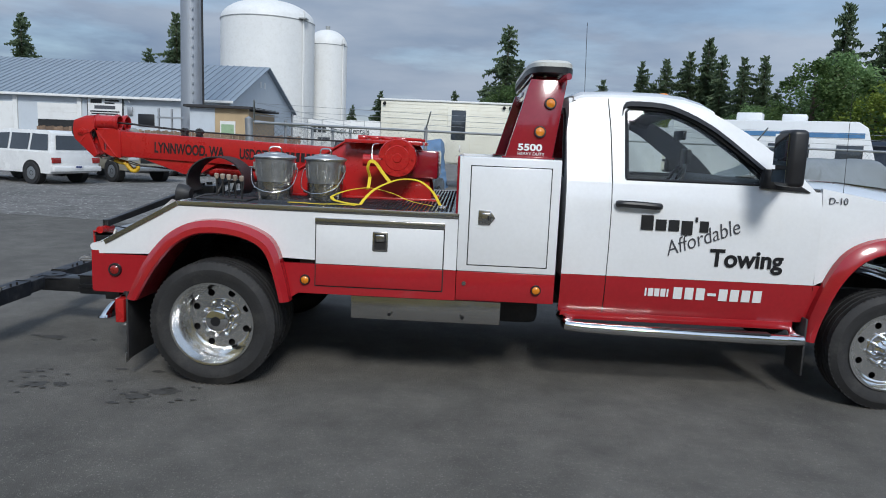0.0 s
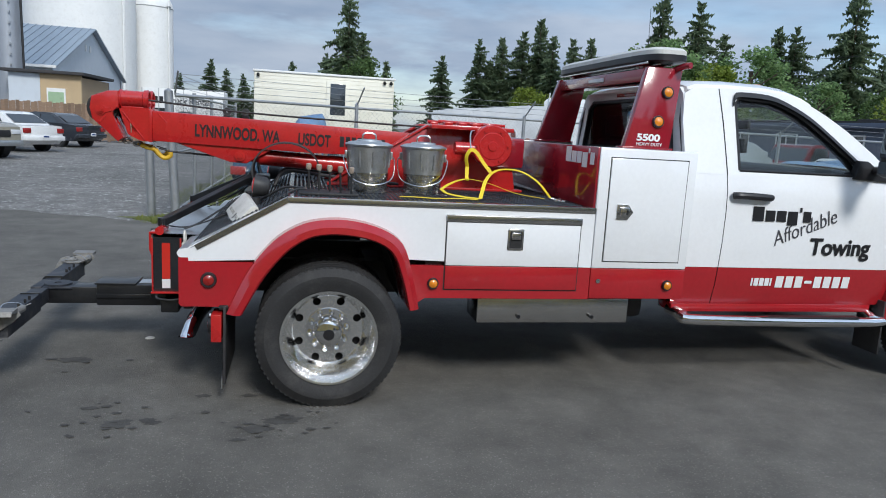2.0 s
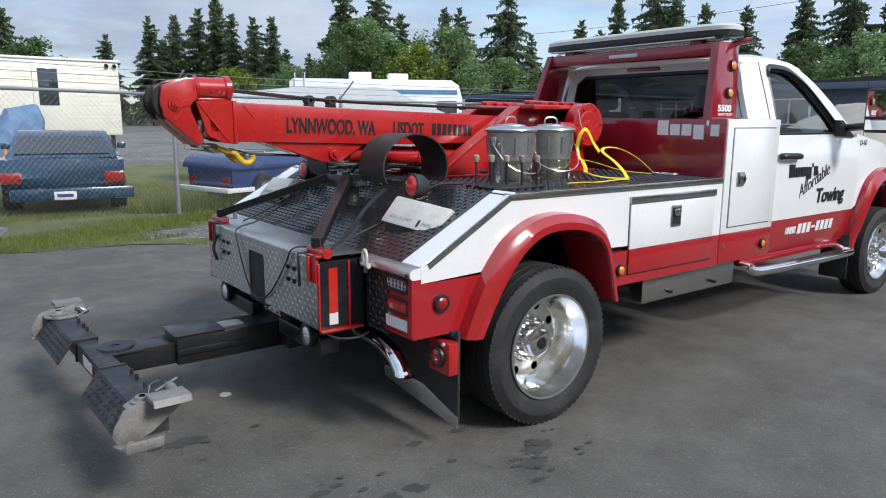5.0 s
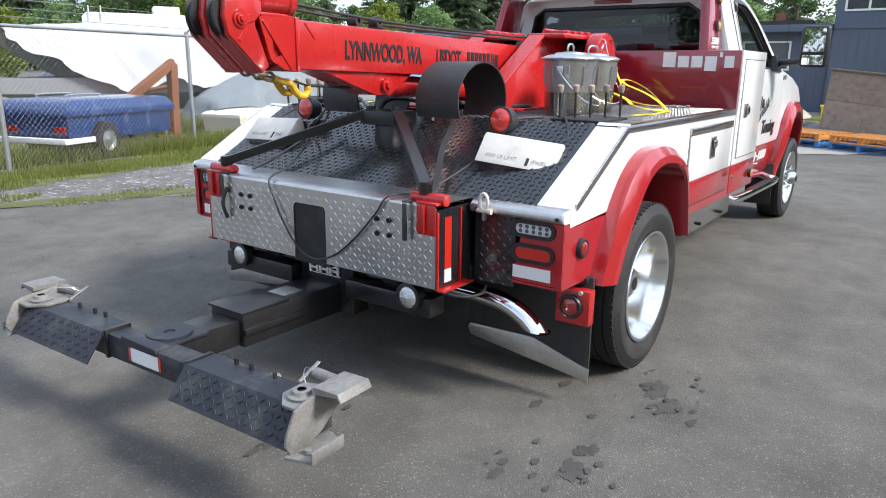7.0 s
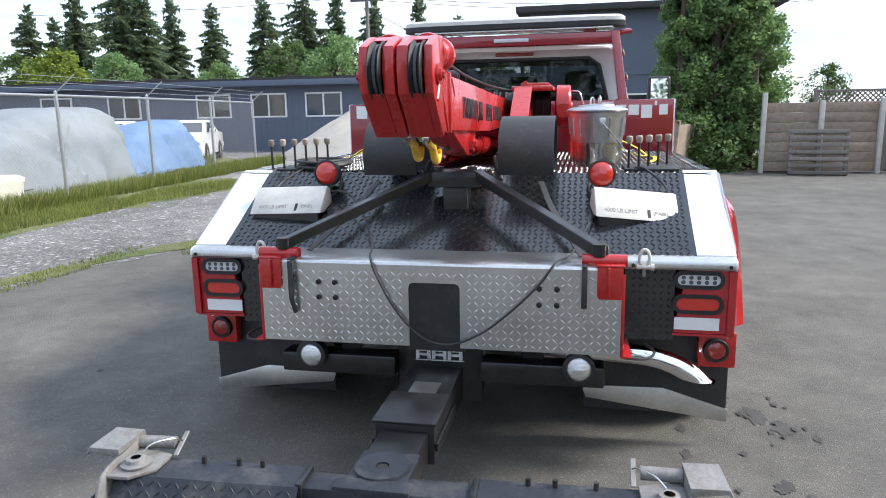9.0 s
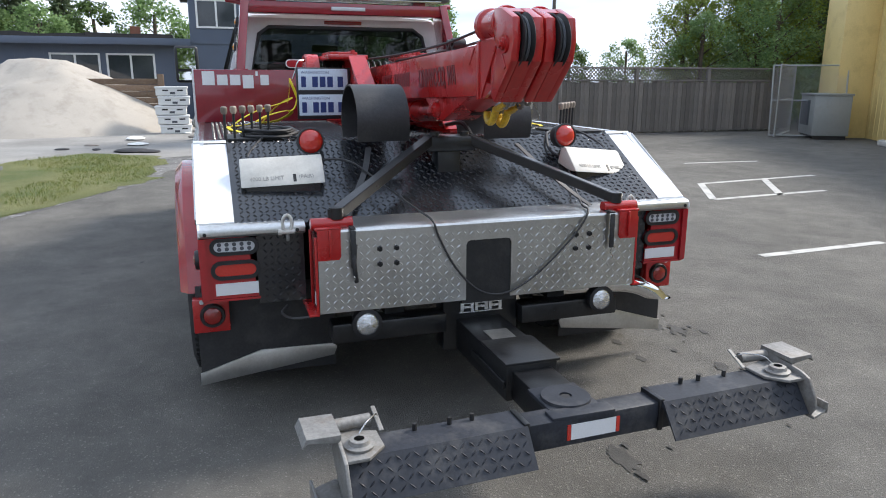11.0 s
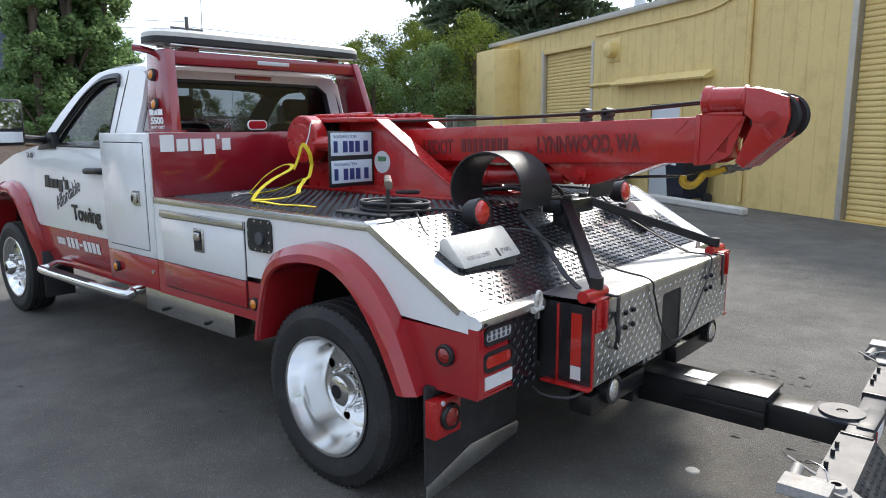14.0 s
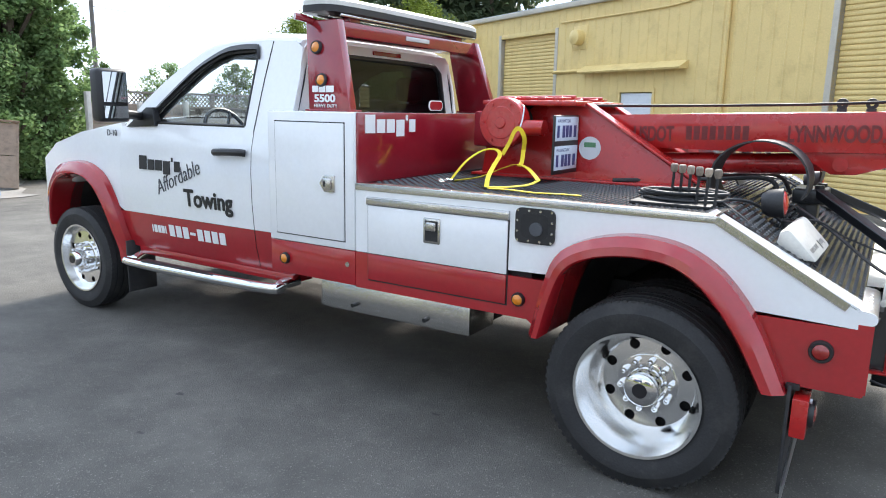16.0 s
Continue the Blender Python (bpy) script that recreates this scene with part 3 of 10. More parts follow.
    # tall cabinet
    cab_box = part("tall_cabinet", box(B(), 1.608, 2.255, s * 0.86, Y + s * 0.008, split, 1.60, 0.008), M_WHITE, truck, "white tall tool cabinet")
    part("cabinet_base", box(B(), 1.608, 2.255, s * 0.86, Y + s * 0.004, 0.655, split - 0.002, 0.006), M_RED, truck, "red cabinet base")
    part("cabinet_gap", box(B(), 1.672, 2.198, Y + s * 0.0075, Y + s * 0.0085, 0.892, 1.546), M_FRAME, cab_box)
    part("cabinet_door", box(B(), 1.678, 2.192, Y + s * 0.002, Y + s * 0.016, 0.898, 1.540, 0.005), M_WHITE, cab_box)
    # side hatch
    part("hatch_gap", box(B(), 0.668, 1.522, Y - s * 0.002, Y + s * 0.001, 0.700, 1.160), M_FRAME, truck)
    hatch = part("side_hatch", box(B(), 0.675, 1.515, Y - s * 0.002, Y + s * 0.010, split + 0.002, 1.115, 0.004), M_WHITE, truck, "white side tool hatch")
    part("hatch_lower", box(B(), 0.675, 1.515, Y - s * 0.002, Y + s * 0.010, 0.708, split - 0.001, 0.004), M_RED, hatch, "red lower hatch")
    part("drip_rail", box(B(), 0.668, 1.522, Y, Y + s * 0.016, 1.118, 1.160, 0.004), M_STEEL, hatch, "stainless drip rail")
    # under tray
    part("under_tray", box(B(), 0.905, 1.915, Y - s * 0.32, Y - s * 0.055, 0.480, 0.640, 0.008), M_STEEL, truck, "stainless under-body toolbox")
    # inner body side
    part("body_inner", box(B(), 0.56, 1.60, Y - s * 0.36, Y - s * 0.035, 0.66, 1.20), M_FRAME, truck)

# deck
dk = box(B(), BEND, 1.60, -1.18, 1.18, DECK - 0.02, DECK)
treads(dk, (BEND + 0.02, -1.16, DECK), (1, 0, 0), (0, 1, 0), (0, 0, 1), 1.80, 2.32, 0.028, 0.027, 0.0046)
part("deck", dk, M_DECK, truck, "black tread plate deck")
sl = B()
p0, p1 = Vector((BEND, -1.07, DECK)), Vector((TAILX - 0.02, -1.07, TAILZ - 0.003))
loft(sl, [[p0, p0 + Vector((0, 2.14, 0))], [p1, p1 + Vector((0, 2.14, 0))], [p1 - Vector((0, 0, 0.02)), p1 + Vector((0, 2.14, -0.02))], [p0 - Vector((0, 0, 0.02)), p0 + Vector((0, 2.14, -0.02))]], close=False)
du = (p1 - p0).normalized()
treads(sl, p0 + Vector((0, 0.02, 0)), du, (0, 1, 0), Vector((du.z, 0, -du.x)), (p1 - p0).length, 2.10, 0.028, 0.027, 0.0046)
part("sloping_deck", sl, M_DECK, truck, "black sloping tread plate deck")
part("headboard", box(B(), 1.585, 1.606, -1.225, 1.225, DECK, 1.60, 0.004), M_MAROON, truck, "dark red headboard")
part("cabinet_bridge", box(B(), 1.61, 2.24, -0.86, 0.86, 0.95, 1.52, 0.006), M_FRAME, truck)
# chassis
ch = B()
for s in (-1, 1):
    box(ch, -0.95, 5.15, s * 0.36, s * 0.45, 0.50, 0.72)
for x in (-0.6, 0.3, 1.2, 2.2, 3.3):
    box(ch, x, x + 0.12, -0.4, 0.4, 0.55, 0.68)
part("chassis_frame", ch, M_FRAME, truck, "black chassis rails")
ax = B()
cyl(ax, (0, -0.95, 0.405), (0, 0.95, 0.405), 0.06)
bmesh.ops.create_uvsphere(ax, u_segments=20, v_segments=12, radius=0.19, matrix=Matrix.Translation((0, 0, 0.405)))
cyl(ax, (0.1, 0, 0.42), (3.2, 0, 0.55), 0.045)
cyl(ax, (AXLE_F, -0.9, 0.40), (AXLE_F, 0.9, 0.40), 0.05)
part("axles", ax, M_FRAME, truck)
part("fuel_tank", box(B(), 1.0, 2.2, -0.85, -0.5, 0.42, 0.72, 0.05), M_FRAME, truck)
part("fuel_tank", box(B(), 1.0, 2.2, 0.5, 0.85, 0.42, 0.72, 0.05), M_FRAME, truck)


def tyre_mesh(width, r=0.405, rim=0.262):
    h = width / 2
    prof = [(rim, -h * 0.80), (rim + 0.02, -h * 0.93), (rim + 0.07, -h), (r - 0.05, -h * 0.99), (r - 0.018, -h * 0.92), (r - 0.004, -h * 0.80), (r, -h * 0.5), (r - 0.009, -h * 0.49), (r - 0.009, -h * 0.43), (r, -h * 0.42), (r, -h * 0.06), (r - 0.009, -h * 0.05), (r - 0.009, h * 0.05), (r, h * 0.06), (r, h * 0.42), (r - 0.009, h * 0.43), (r - 0.009, h * 0.49), (r, h * 0.5), (r - 0.004, h * 0.80), (r - 0.018, h * 0.92), (r - 0.05, h * 0.99), (r - 0.052, h * 1.005), (r - 0.075, h * 1.005), (r - 0.077, h), (rim + 0.07, h), (rim + 0.02, h * 0.93), (rim, h * 0.80)]
    bm = lathe(B(), prof, Matrix.Identity(4), 72)
    for k in range(72):
        a = 2 * math.pi * k / 72
        for sg in (-1, 1):
            m = Matrix.Rotation(a, 4, "Z")
            box(bm, r - 0.016, r - 0.0012, -0.009, 0.009, sg * h * 0.66, sg * h * 0.86, 0, 1, m)
    return bm


def make_wheel(x, y, s, front):
    """A wheel whose z axis points outwards."""
    w = new("front_wheel" if front else "rear_wheel")
    w.parent = truck
    w.matrix_basis = Matrix.Translation((x, y, 0.405 if front else 0.421)) @ Matrix.Rotation(radians(-90 * s), 4, "X") @ Matrix.Scale(1.0 if front else 1.045, 4)
    tagged(w, "polished aluminium wheel with black tyre")
    H = 0.11
    local("tyre", tyre_mesh(0.235), M_TYRE, w)
    if not front:
        inner = tyre_mesh(0.235)
        bmesh.ops.translate(inner, verts=inner.verts, vec=(0, 0, -0.29))
        local("inner_tyre", inner, M_TYRE, w)
        disc, hubz = -0.075, -0.005
        prof = [(0.262, H - 0.012), (0.272, H - 0.002), (0.270, H + 0.004), (0.258, H + 0.002), (0.252, H - 0.02), (0.240, H - 0.05), (0.228, H - 0.085), (0.215, disc + 0.02), (0.200, disc)]
    else:
        disc, hubz = 0.062, 0.16
        prof = [(0.262, H - 0.012), (0.272, H - 0.002), (0.270, H + 0.004), (0.258, H + 0.002), (0.250, H - 0.03), (0.238, 0.05), (0.226, disc - 0.012), (0.212, disc)]
    # hand holes cut through the disc ring
    ring_r = 0.188 if front else 0.178
    rim = lathe(B(), prof, Matrix.Identity(4), 64)
    r_out = prof[-1][0]
    holes = [circle(ring_r * math.cos(2 * math.pi * (k + 0.5) / 8), ring_r * math.sin(2 * math.pi * (k + 0.5) / 8), 0.023, 14) for k in range(8)]
    filled(rim, circle(0, 0, r_out, 64), [circle(0, 0, 0.128, 40)] + holes, put=lambda u, v: Vector((u, v, disc)), thick=0.012, normal=(0, 0, -1))
    local("rim", rim, M_RIM, w, "polished aluminium rim")
    local("rim_back", lathe(B(), [(0.262, -0.10), (0.25, disc - 0.05), (0.10, disc - 0.055)], Matrix.Identity(4), 40), M_FRAME, w)
    hub = lathe(B(), [(0.130, disc - 0.003), (0.128, disc + 0.012), (0.088, disc + 0.014), (0.080, disc + 0.02), (0.078, hubz + 0.02), (0.070, hubz + 0.036), (0.05, hubz + 0.045), (0.0, hubz + 0.046)] if not front else [(0.130, disc - 0.003), (0.128, disc + 0.010), (0.085, disc + 0.012), (0.066, disc + 0.03), (0.062, hubz), (0.05, hubz + 0.02), (0.0, hubz + 0.024)], Matrix.Identity(4), 40)
    local("hub_cap", hub, M_CHROME, w, "chrome hub cap")
    nut = bpy.data.meshes.new("wheel_nut")
    nb = cyl(B(), (0, 0, 0), (0, 0, 0.052 if front else 0.042), 0.0165, 0.0145, 12)
    bmesh.ops.create_uvsphere(nb, u_segments=10, v_segments=6, radius=0.0145, matrix=Matrix.Translation((0, 0, 0.052 if front else 0.042)))
    nb.to_mesh(nut)
    nb.free()
    finish(None, nut, M_CHROME)
    for k in range(10):
        an = 2 * math.pi * (k + 0.25) / 10
        no = new("wheel_nut", nut)
        no.parent = w
        no.location = (0.108 * math.cos(an), 0.108 * math.sin(an), disc)
    top = hubz + (0.047 if not front else 0.025)
    local("hub_badge", cyl(B(), (0, 0, top - 0.002), (0, 0, top + 0.0015), 0.032, seg=24), M_INK, w, "dark round hub badge")
    return w


for s in (-1, 1):
    make_wheel(0, s * 1.180, s, False)
    make_wheel(AXLE_F, s * 0.975, s, True)

# ---- cab ----
def cab_y(x, z):
    """Half width of the cab's skin."""
    zs = [(0.55, 0.965), (0.70, 1.0), (0.83, 1.015), (1.00, 1.028), (1.20, 1.030), (1.34, 1.020), (1.46, 0.992), (2.02, 0.835)]
    y = zs[-1][1]
    for (za, ya), (zb, yb) in zip(zs, zs[1:]):
        if z <= zb:
            t = max(0.0, (z - za) / (zb - za))
            y = ya + (yb - ya) * t
            break
    if x > 4.05:
        y -= 0.05 * ((x - 4.05) / 1.3) ** 2
    return y


def skin(bm, x0, x1, zs, s, nx=8, off=0.0):
    return loft(bm, [[(x0 + (x1 - x0) * i / nx, s * (cab_y(x0 + (x1 - x0) * i / nx, z) + off), z) for z in zs] for i in range(nx + 1)])


ZB = [0.83, 0.92, 1.00, 1.10, 1.20, 1.28, 1.34, 1.40, 1.46]
ZR = [0.56, 0.63, 0.70, 0.77, 0.828]
GH = [(2.325, 1.46), (2.315, 1.80), (2.335, 1.985), (2.40, 2.025), (2.62, 2.037), (2.95, 2.035), (3.12, 2.018), (3.22, 1.990), (3.32, 1.950), (3.42, 1.900), (3.54, 1.830), (3.66, 1.750), (3.80, 1.645), (3.90, 1.555), (3.99, 1.46)]
WIN = [(2.725, 1.492), (2.715, 1.94), (2.745, 1.975), (2.99, 1.965), (3.08, 1.938), (3.16, 1.905), (3.24, 1.862), (3.32, 1.81), (3.47, 1.70), (3.60, 1.60), (3.72, 1.492)]
for s in (-1, 1):
    part("cab_rear_corner", skin(skin(B(), 2.325, 2.628, ZB, s), 2.325, 2.628, [1.46, 1.462], s), M_WHITE, truck, "white cab corner panel")
    door = part("cab_door", skin(B(), 2.634, 4.03, ZB, s), M_WHITE, truck, "white cab door")
    part("door_red", skin(B(), 2.634, 4.03, ZR, s), M_RED, door, "red lower door")
    part("corner_red", skin(B(), 2.325, 2.628, ZR, s), M_RED, truck, "red lower cab corner")
    part("sill", box(B(), 2.34, 3.95, s * 0.78, s * 0.968, 0.50, 0.565, 0.012), M_RED, truck, "red sill")
    part("door_seam", skin(B(), 2.626, 2.636, [0.56, 0.83, 1.2, 1.46], s, 1, -0.006), M_FRAME, truck)
    put = lambda u, v: Vector((u, s * cab_y(min(u, 4.0), v), v))
    part("cab_side_frame", filled(B(), GH, [WIN], put=put, thick=0.03, normal=(0, -s, 0)), M_WHITE, truck, "white window frame of the cab")
    part("side_window", filled(B(), WIN, put=lambda u, v: Vector((u, s * (cab_y(u, v) - 0.018), v))), M_GLASS, truck, "clear side window")
    part("window_seal", tube(B(), [Vector((u, s * (cab_y(u, v) - 0.004), v)) for u, v in WIN + [WIN[0]]], 0.011, 6, 1), M_PLASTIC, truck)
    vis = curve_through([(2.690, 1.935), (2.70, 1.972), (2.745, 1.996), (2.97, 1.988), (3.125, 1.940), (3.28, 1.863), (3.40, 1.780), (3.51, 1.695), (3.66, 1.575)], 3)
    vz = B()
    loft(vz, [[(u, s * (cab_y(u, v) + 0.004), v - 0.022), (u, s * (cab_y(u, v) + 0.030), v - 0.012), (u, s * (cab_y(u, v) + 0.006), v + 0.022)] for u, v in vis])
    part("rain_visor", vz, M_PLASTIC, truck, "smoked rain visor")
    # door seam up the frame
    part("frame_seam", tube(B(), [Vector((u, s * (cab_y(u, v) + 0.001), v)) for u, v in ((2.632, 1.46), (2.615, 1.8), (2.59, 2.03))], 0.004, 6, 4), M_FRAME, truck)
    hz = 1.325
    hb = part("door_handle", tube(B(), [(2.67, s * 1.035, hz), (2.70, s * 1.062, hz + 0.004), (2.82, s * 1.066, hz + 0.002), (2.93, s * 1.058, hz - 0.004), (2.95, s * 1.032, hz - 0.006)], 0.024, 10, 5), M_PLASTIC, door, "black door handle")
    # front fender
    ffo = curve_through([(4.000, 0.44), (4.062, 0.78), (4.179, 1.04), (4.358, 1.155), (4.582, 1.18), (4.829, 1.13), (4.997, 0.98), (5.075, 0.76), (5.109, 0.62)], 4)
    ffi = curve_through([(4.073, 0.44), (4.134, 0.74), (4.235, 0.94), (4.381, 1.05), (4.571, 1.075), (4.784, 1.03), (4.918, 0.90), (4.997, 0.72), (5.030, 0.62)], 4)
    ffm = [((a[0] + b[0]) / 2, (a[1] + b[1]) / 2) for a, b in zip(ffo, ffi)]
    put = lambda u, v: Vector((u, s * cab_y(u, v), v))
    upf = [p for p in ffm if p[1] > 0.83]
    fender = part("front_fender", filled(B(), [(4.034, 0.83), (4.034, 1.40), (4.034, 1.485), (4.55, 1.40), (4.92, 1.30), (5.12, 1.17), (5.17, 0.83)] + upf[::-1], put=put, thick=0.03, normal=(0, -s, 0)), M_WHITE, truck, "white front fender")
    lof = [p for p in ffm if p[1] <= 0.83 and p[0] < 4.4]
    part("fender_red", filled(B(), [(4.034, 0.828), (4.034, 0.80), (4.00, 0.55)] + lof + [(upf[0][0], 0.828)], put=put, thick=0.03, normal=(0, -s, 0)), M_RED, fender)
    rings = []
    for (ox, oz), (ix, iz) in zip(ffo, ffi):
        yo, mx, mz = cab_y(ox, oz), (ox + ix) / 2, (oz + iz) / 2
        rings.append([(ox, s * yo, oz), (ox * 0.85 + mx * 0.15, s * (yo + 0.045), oz * 0.85 + mz * 0.15), (mx, s * (yo + 0.080), mz), (ix * 0.8 + mx * 0.2, s * (yo + 0.088), iz * 0.8 + mz * 0.2), (ix, s * (yo + 0.075), iz), (ix, s * (yo - 0.03), iz), (ix, s * (yo - 0.18), iz)])
    part("fender_flare", loft(B(), rings), M_RED, truck, "rounded red fender flare")
    part("wheel_well", loft(B(), [[(x, s * 0.90, z), (x, s * 0.45, z)] for x, z in ffi]), M_FRAME, truck)
    part("mud_flap", box(B(), 4.00, 4.015, s * 0.80, s * 1.04, 0.20, 0.60, 0.003), M_RUBBER, truck, "black front mud flap")
    # step tube
    st = part("step_tube", tube(B(), [(2.36, s * 0.90, 0.515), (2.40, s * 1.02, 0.50), (2.5, s * 1.075, 0.475), (3.85, s * 1.075, 0.455), (3.93, s * 1.03, 0.47), (3.96, s * 0.92, 0.50)], 0.036, 14, 6), M_CHROME, truck, "chrome step tube")
    part("step_pad", box(B(), 2.95, 3.75, s * 1.045, s * 1.105, 0.484, 0.50, 0.006), M_PLASTIC, st, "black step pad")
    # mirror
    mir = part("side_mirror", box(B(), 3.60, 3.71, s * 1.20, s * 1.42, 1.50, 1.85, 0.03, 3), M_PLASTIC, truck, "black towing mirror")
    for z0, z1 in ((1.63, 1.825), (1.525, 1.605)):
        gl = box(B(), 3.586, 3.592, s * 1.228, s * 1.392, z0, z1)
        bmesh.ops.rotate(gl, cent=(3.595, s * 1.31, (z0 + z1) / 2), matrix=Matrix.Rotation(radians(-4 * s), 3, "Z"), verts=gl.verts)
        part("mirror_glass", gl, M_MIRROR, mir, "mirror glass")
    ma = tube(B(), [(3.80, s * 0.93, 1.53), (3.76, s * 1.05, 1.54), (3.70, s * 1.25, 1.56)], 0.032, 10, 4)
    prism(ma, [(3.61, 1.47), (3.63, 1.60), (3.70, 1.60), (3.95, 1.455)], "y", s * 0.955, s * 1.015, 0.008)
    part("mirror_arm", ma, M_PLASTIC, mir)
    # headlamp
    part("headlamp", box(B(), 4.78, 4.955, s * 0.62, s * 0.955, 0.98, 1.19, 0.03), M_CLEAR, truck, "clear headlamp")

roof = B()
prof = [(0.835, 2.02), (0.815, 2.055), (0.74, 2.083), (0.45, 2.102), (0, 2.108), (-0.45, 2.102), (-0.74, 2.083), (-0.815, 2.055), (-0.835, 2.02)]
loft(roof, [[(x, y * k, z0 + (z - 2.02) * f) for y, z in prof] for x, z0, f, k in ((2.335, 1.975, 0.15, 1.0), (2.36, 2.01, 0.6, 1.0), (2.42, 2.02, 0.9, 1.0), (2.65, 2.025, 1.0, 1.0), (2.95, 2.022, 1.0, 1.0), (3.12, 2.006, 0.98, 1.0), (3.24, 1.975, 0.90, 1.01), (3.32, 1.945, 0.70, 1.015))])
part("cab_roof", roof, M_WHITE, truck, "white cab roof")
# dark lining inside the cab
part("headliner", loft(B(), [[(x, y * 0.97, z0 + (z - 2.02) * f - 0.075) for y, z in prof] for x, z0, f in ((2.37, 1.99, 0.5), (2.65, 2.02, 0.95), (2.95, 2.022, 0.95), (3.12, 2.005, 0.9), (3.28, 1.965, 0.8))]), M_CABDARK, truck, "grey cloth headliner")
for s in (-1, 1):
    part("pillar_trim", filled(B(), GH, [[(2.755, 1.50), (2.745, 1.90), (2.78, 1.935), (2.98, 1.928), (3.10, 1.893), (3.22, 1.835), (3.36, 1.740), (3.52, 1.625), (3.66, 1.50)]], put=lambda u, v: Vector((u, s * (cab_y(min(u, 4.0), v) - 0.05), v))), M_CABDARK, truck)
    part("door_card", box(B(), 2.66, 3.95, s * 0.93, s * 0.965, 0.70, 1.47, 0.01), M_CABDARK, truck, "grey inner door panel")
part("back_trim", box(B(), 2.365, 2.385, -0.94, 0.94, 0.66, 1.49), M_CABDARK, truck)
part("inner_mirror", box(B(), 3.33, 3.36, -0.13, 0.13, 1.79, 1.865, 0.01), M_PLASTIC, truck, "black interior mirror")
part("radio_screen", box(B(), 3.42, 3.46, 0.02, 0.20, 1.60, 1.72, 0.01), M_PLASTIC, truck)
# rear wall and window
bw = [(y, z) for y, z in ((-0.985, 1.46), (-0.84, 1.98), (-0.78, 2.03), (0.78, 2.03), (0.84, 1.98), (0.985, 1.46), (1.0, 0.80), (-1.0, 0.80))]
rw = [(-0.80, 1.50), (-0.70, 1.90), (-0.62, 1.955), (0.62, 1.955), (0.70, 1.90), (0.80, 1.50)]
part("cab_back", filled(B(), bw, [rw], put=lambda u, v: Vector((2.328, u, v)), thick=0.03, normal=(1, 0, 0)), M_WHITE, truck, "white cab back wall")
part("rear_window", filled(B(), rw, put=lambda u, v: Vector((2.336, u, v))), M_TINT, truck, "dark tinted rear window")
part("window_seal", tube(B(), [Vector((2.326, u, v)) for u, v in rw + [rw[0]]], 0.016, 6, 1), M_PLASTIC, truck)
part("brake_lamp", box(B(), 2.315, 2.330, -0.16, 0.16, 1.985, 2.015, 0.004), M_REDLENS, truck, "high red brake lamp")
# windscreen, cowl and hood
ws = loft(B(), [[(3.31 + 0.06 * (1 - (k / 5) ** 2), 0.82 * k / 5, 1.945 + 0.06 * (1 - (k / 5) ** 2)) for k in range(-5, 6)], [(3.65 + 0.13 * (1 - (k / 5) ** 2), 0.89 * k / 5, 1.750) for k in range(-5, 6)], [(3.98 + 0.18 * (1 - (k / 5) ** 2), 0.95 * k / 5, 1.475) for k in range(-5, 6)]])
part("windscreen", ws, M_GLASS, truck, "clear windscreen")
hood = loft(B(), [[(x, y * wd, zc - (zc - ze) * (abs(y) / 0.86) ** 3) for y in (-0.86, -0.78, -0.6, -0.42, -0.34, 0, 0.34, 0.42, 0.6, 0.78, 0.86)] for x, zc, ze, wd in ((4.050, 1.53, 1.44, 1.10), (4.422, 1.52, 1.41, 1.09), (4.856, 1.475, 1.335, 1.08), (5.054, 1.41, 1.25, 1.06), (5.166, 1.34, 1.18, 1.05), (5.216, 1.24, 1.12, 1.03))])
hood_ob = part("hood", hood, M_WHITE, truck, "white hood")
hood_top = loft(B(), [[(x, y * wd, zc + 0.006) for y in (-0.40, -0.36, 0, 0.36, 0.40)] for x, zc, wd in ((4.087, 1.512, 1.0), (4.422, 1.514, 1.0), (4.856, 1.474, 0.98), (5.054, 1.414, 0.96), (5.166, 1.345, 0.94))])
part("hood_stripe", hood_top, M_RED, hood_ob, "red hood centre")
part("cowl", box(B(), 3.98, 4.10, -0.93, 0.93, 1.40, 1.475, 0.01), M_PLASTIC, truck)
part("grille", box(B(), 5.09, 5.21, -0.60, 0.60, 0.82, 1.20, 0.03), M_CHROME, truck, "chrome grille")
part("front_bumper", box(B(), 5.07, 5.27, -0.95, 0.95, 0.50, 0.80, 0.06, 3), M_CHROME, truck, "chrome front bumper")
# cab inside
part("cab_floor", box(B(), 2.36, 4.1, -0.93, 0.93, 0.60, 0.66), M_CABDARK, truck)
dash = part("dashboard", prism(B(), [(3.46, 1.05), (3.46, 1.40), (3.54, 1.49), (3.66, 1.522), (3.86, 1.51), (4.05, 1.45), (4.05, 1.05)], "y", -0.90, 0.90, 0.02), M_CABDARK, truck, "grey dashboard")
for y in (-0.55, 0.55):
    seat = part("seat", box(B(), 2.62, 3.10, y - 0.27, y + 0.27, 0.95, 1.12, 0.05, 3), M_GREYPL, truck, "grey cloth seat")
    part("seat_back", box(B(), 2.44, 2.60, y - 0.26, y + 0.26, 1.05, 1.66, 0.06, 3), M_GREYPL, seat)
    part("headrest", box(B(), 2.46, 2.57, y - 0.13, y + 0.13, 1.68, 1.86, 0.04, 3), M_GREYPL, seat)
sw = B()
mw = Matrix.Translation((3.46, 0.50, 1.42)) @ Matrix.Rotation(radians(-65), 4, "Y")
lathe(sw, [(0.19 + 0.016 * math.cos(2 * math.pi * k / 8), 0.016 * math.sin(2 * math.pi * k / 8)) for k in range(9)], mw, 28)
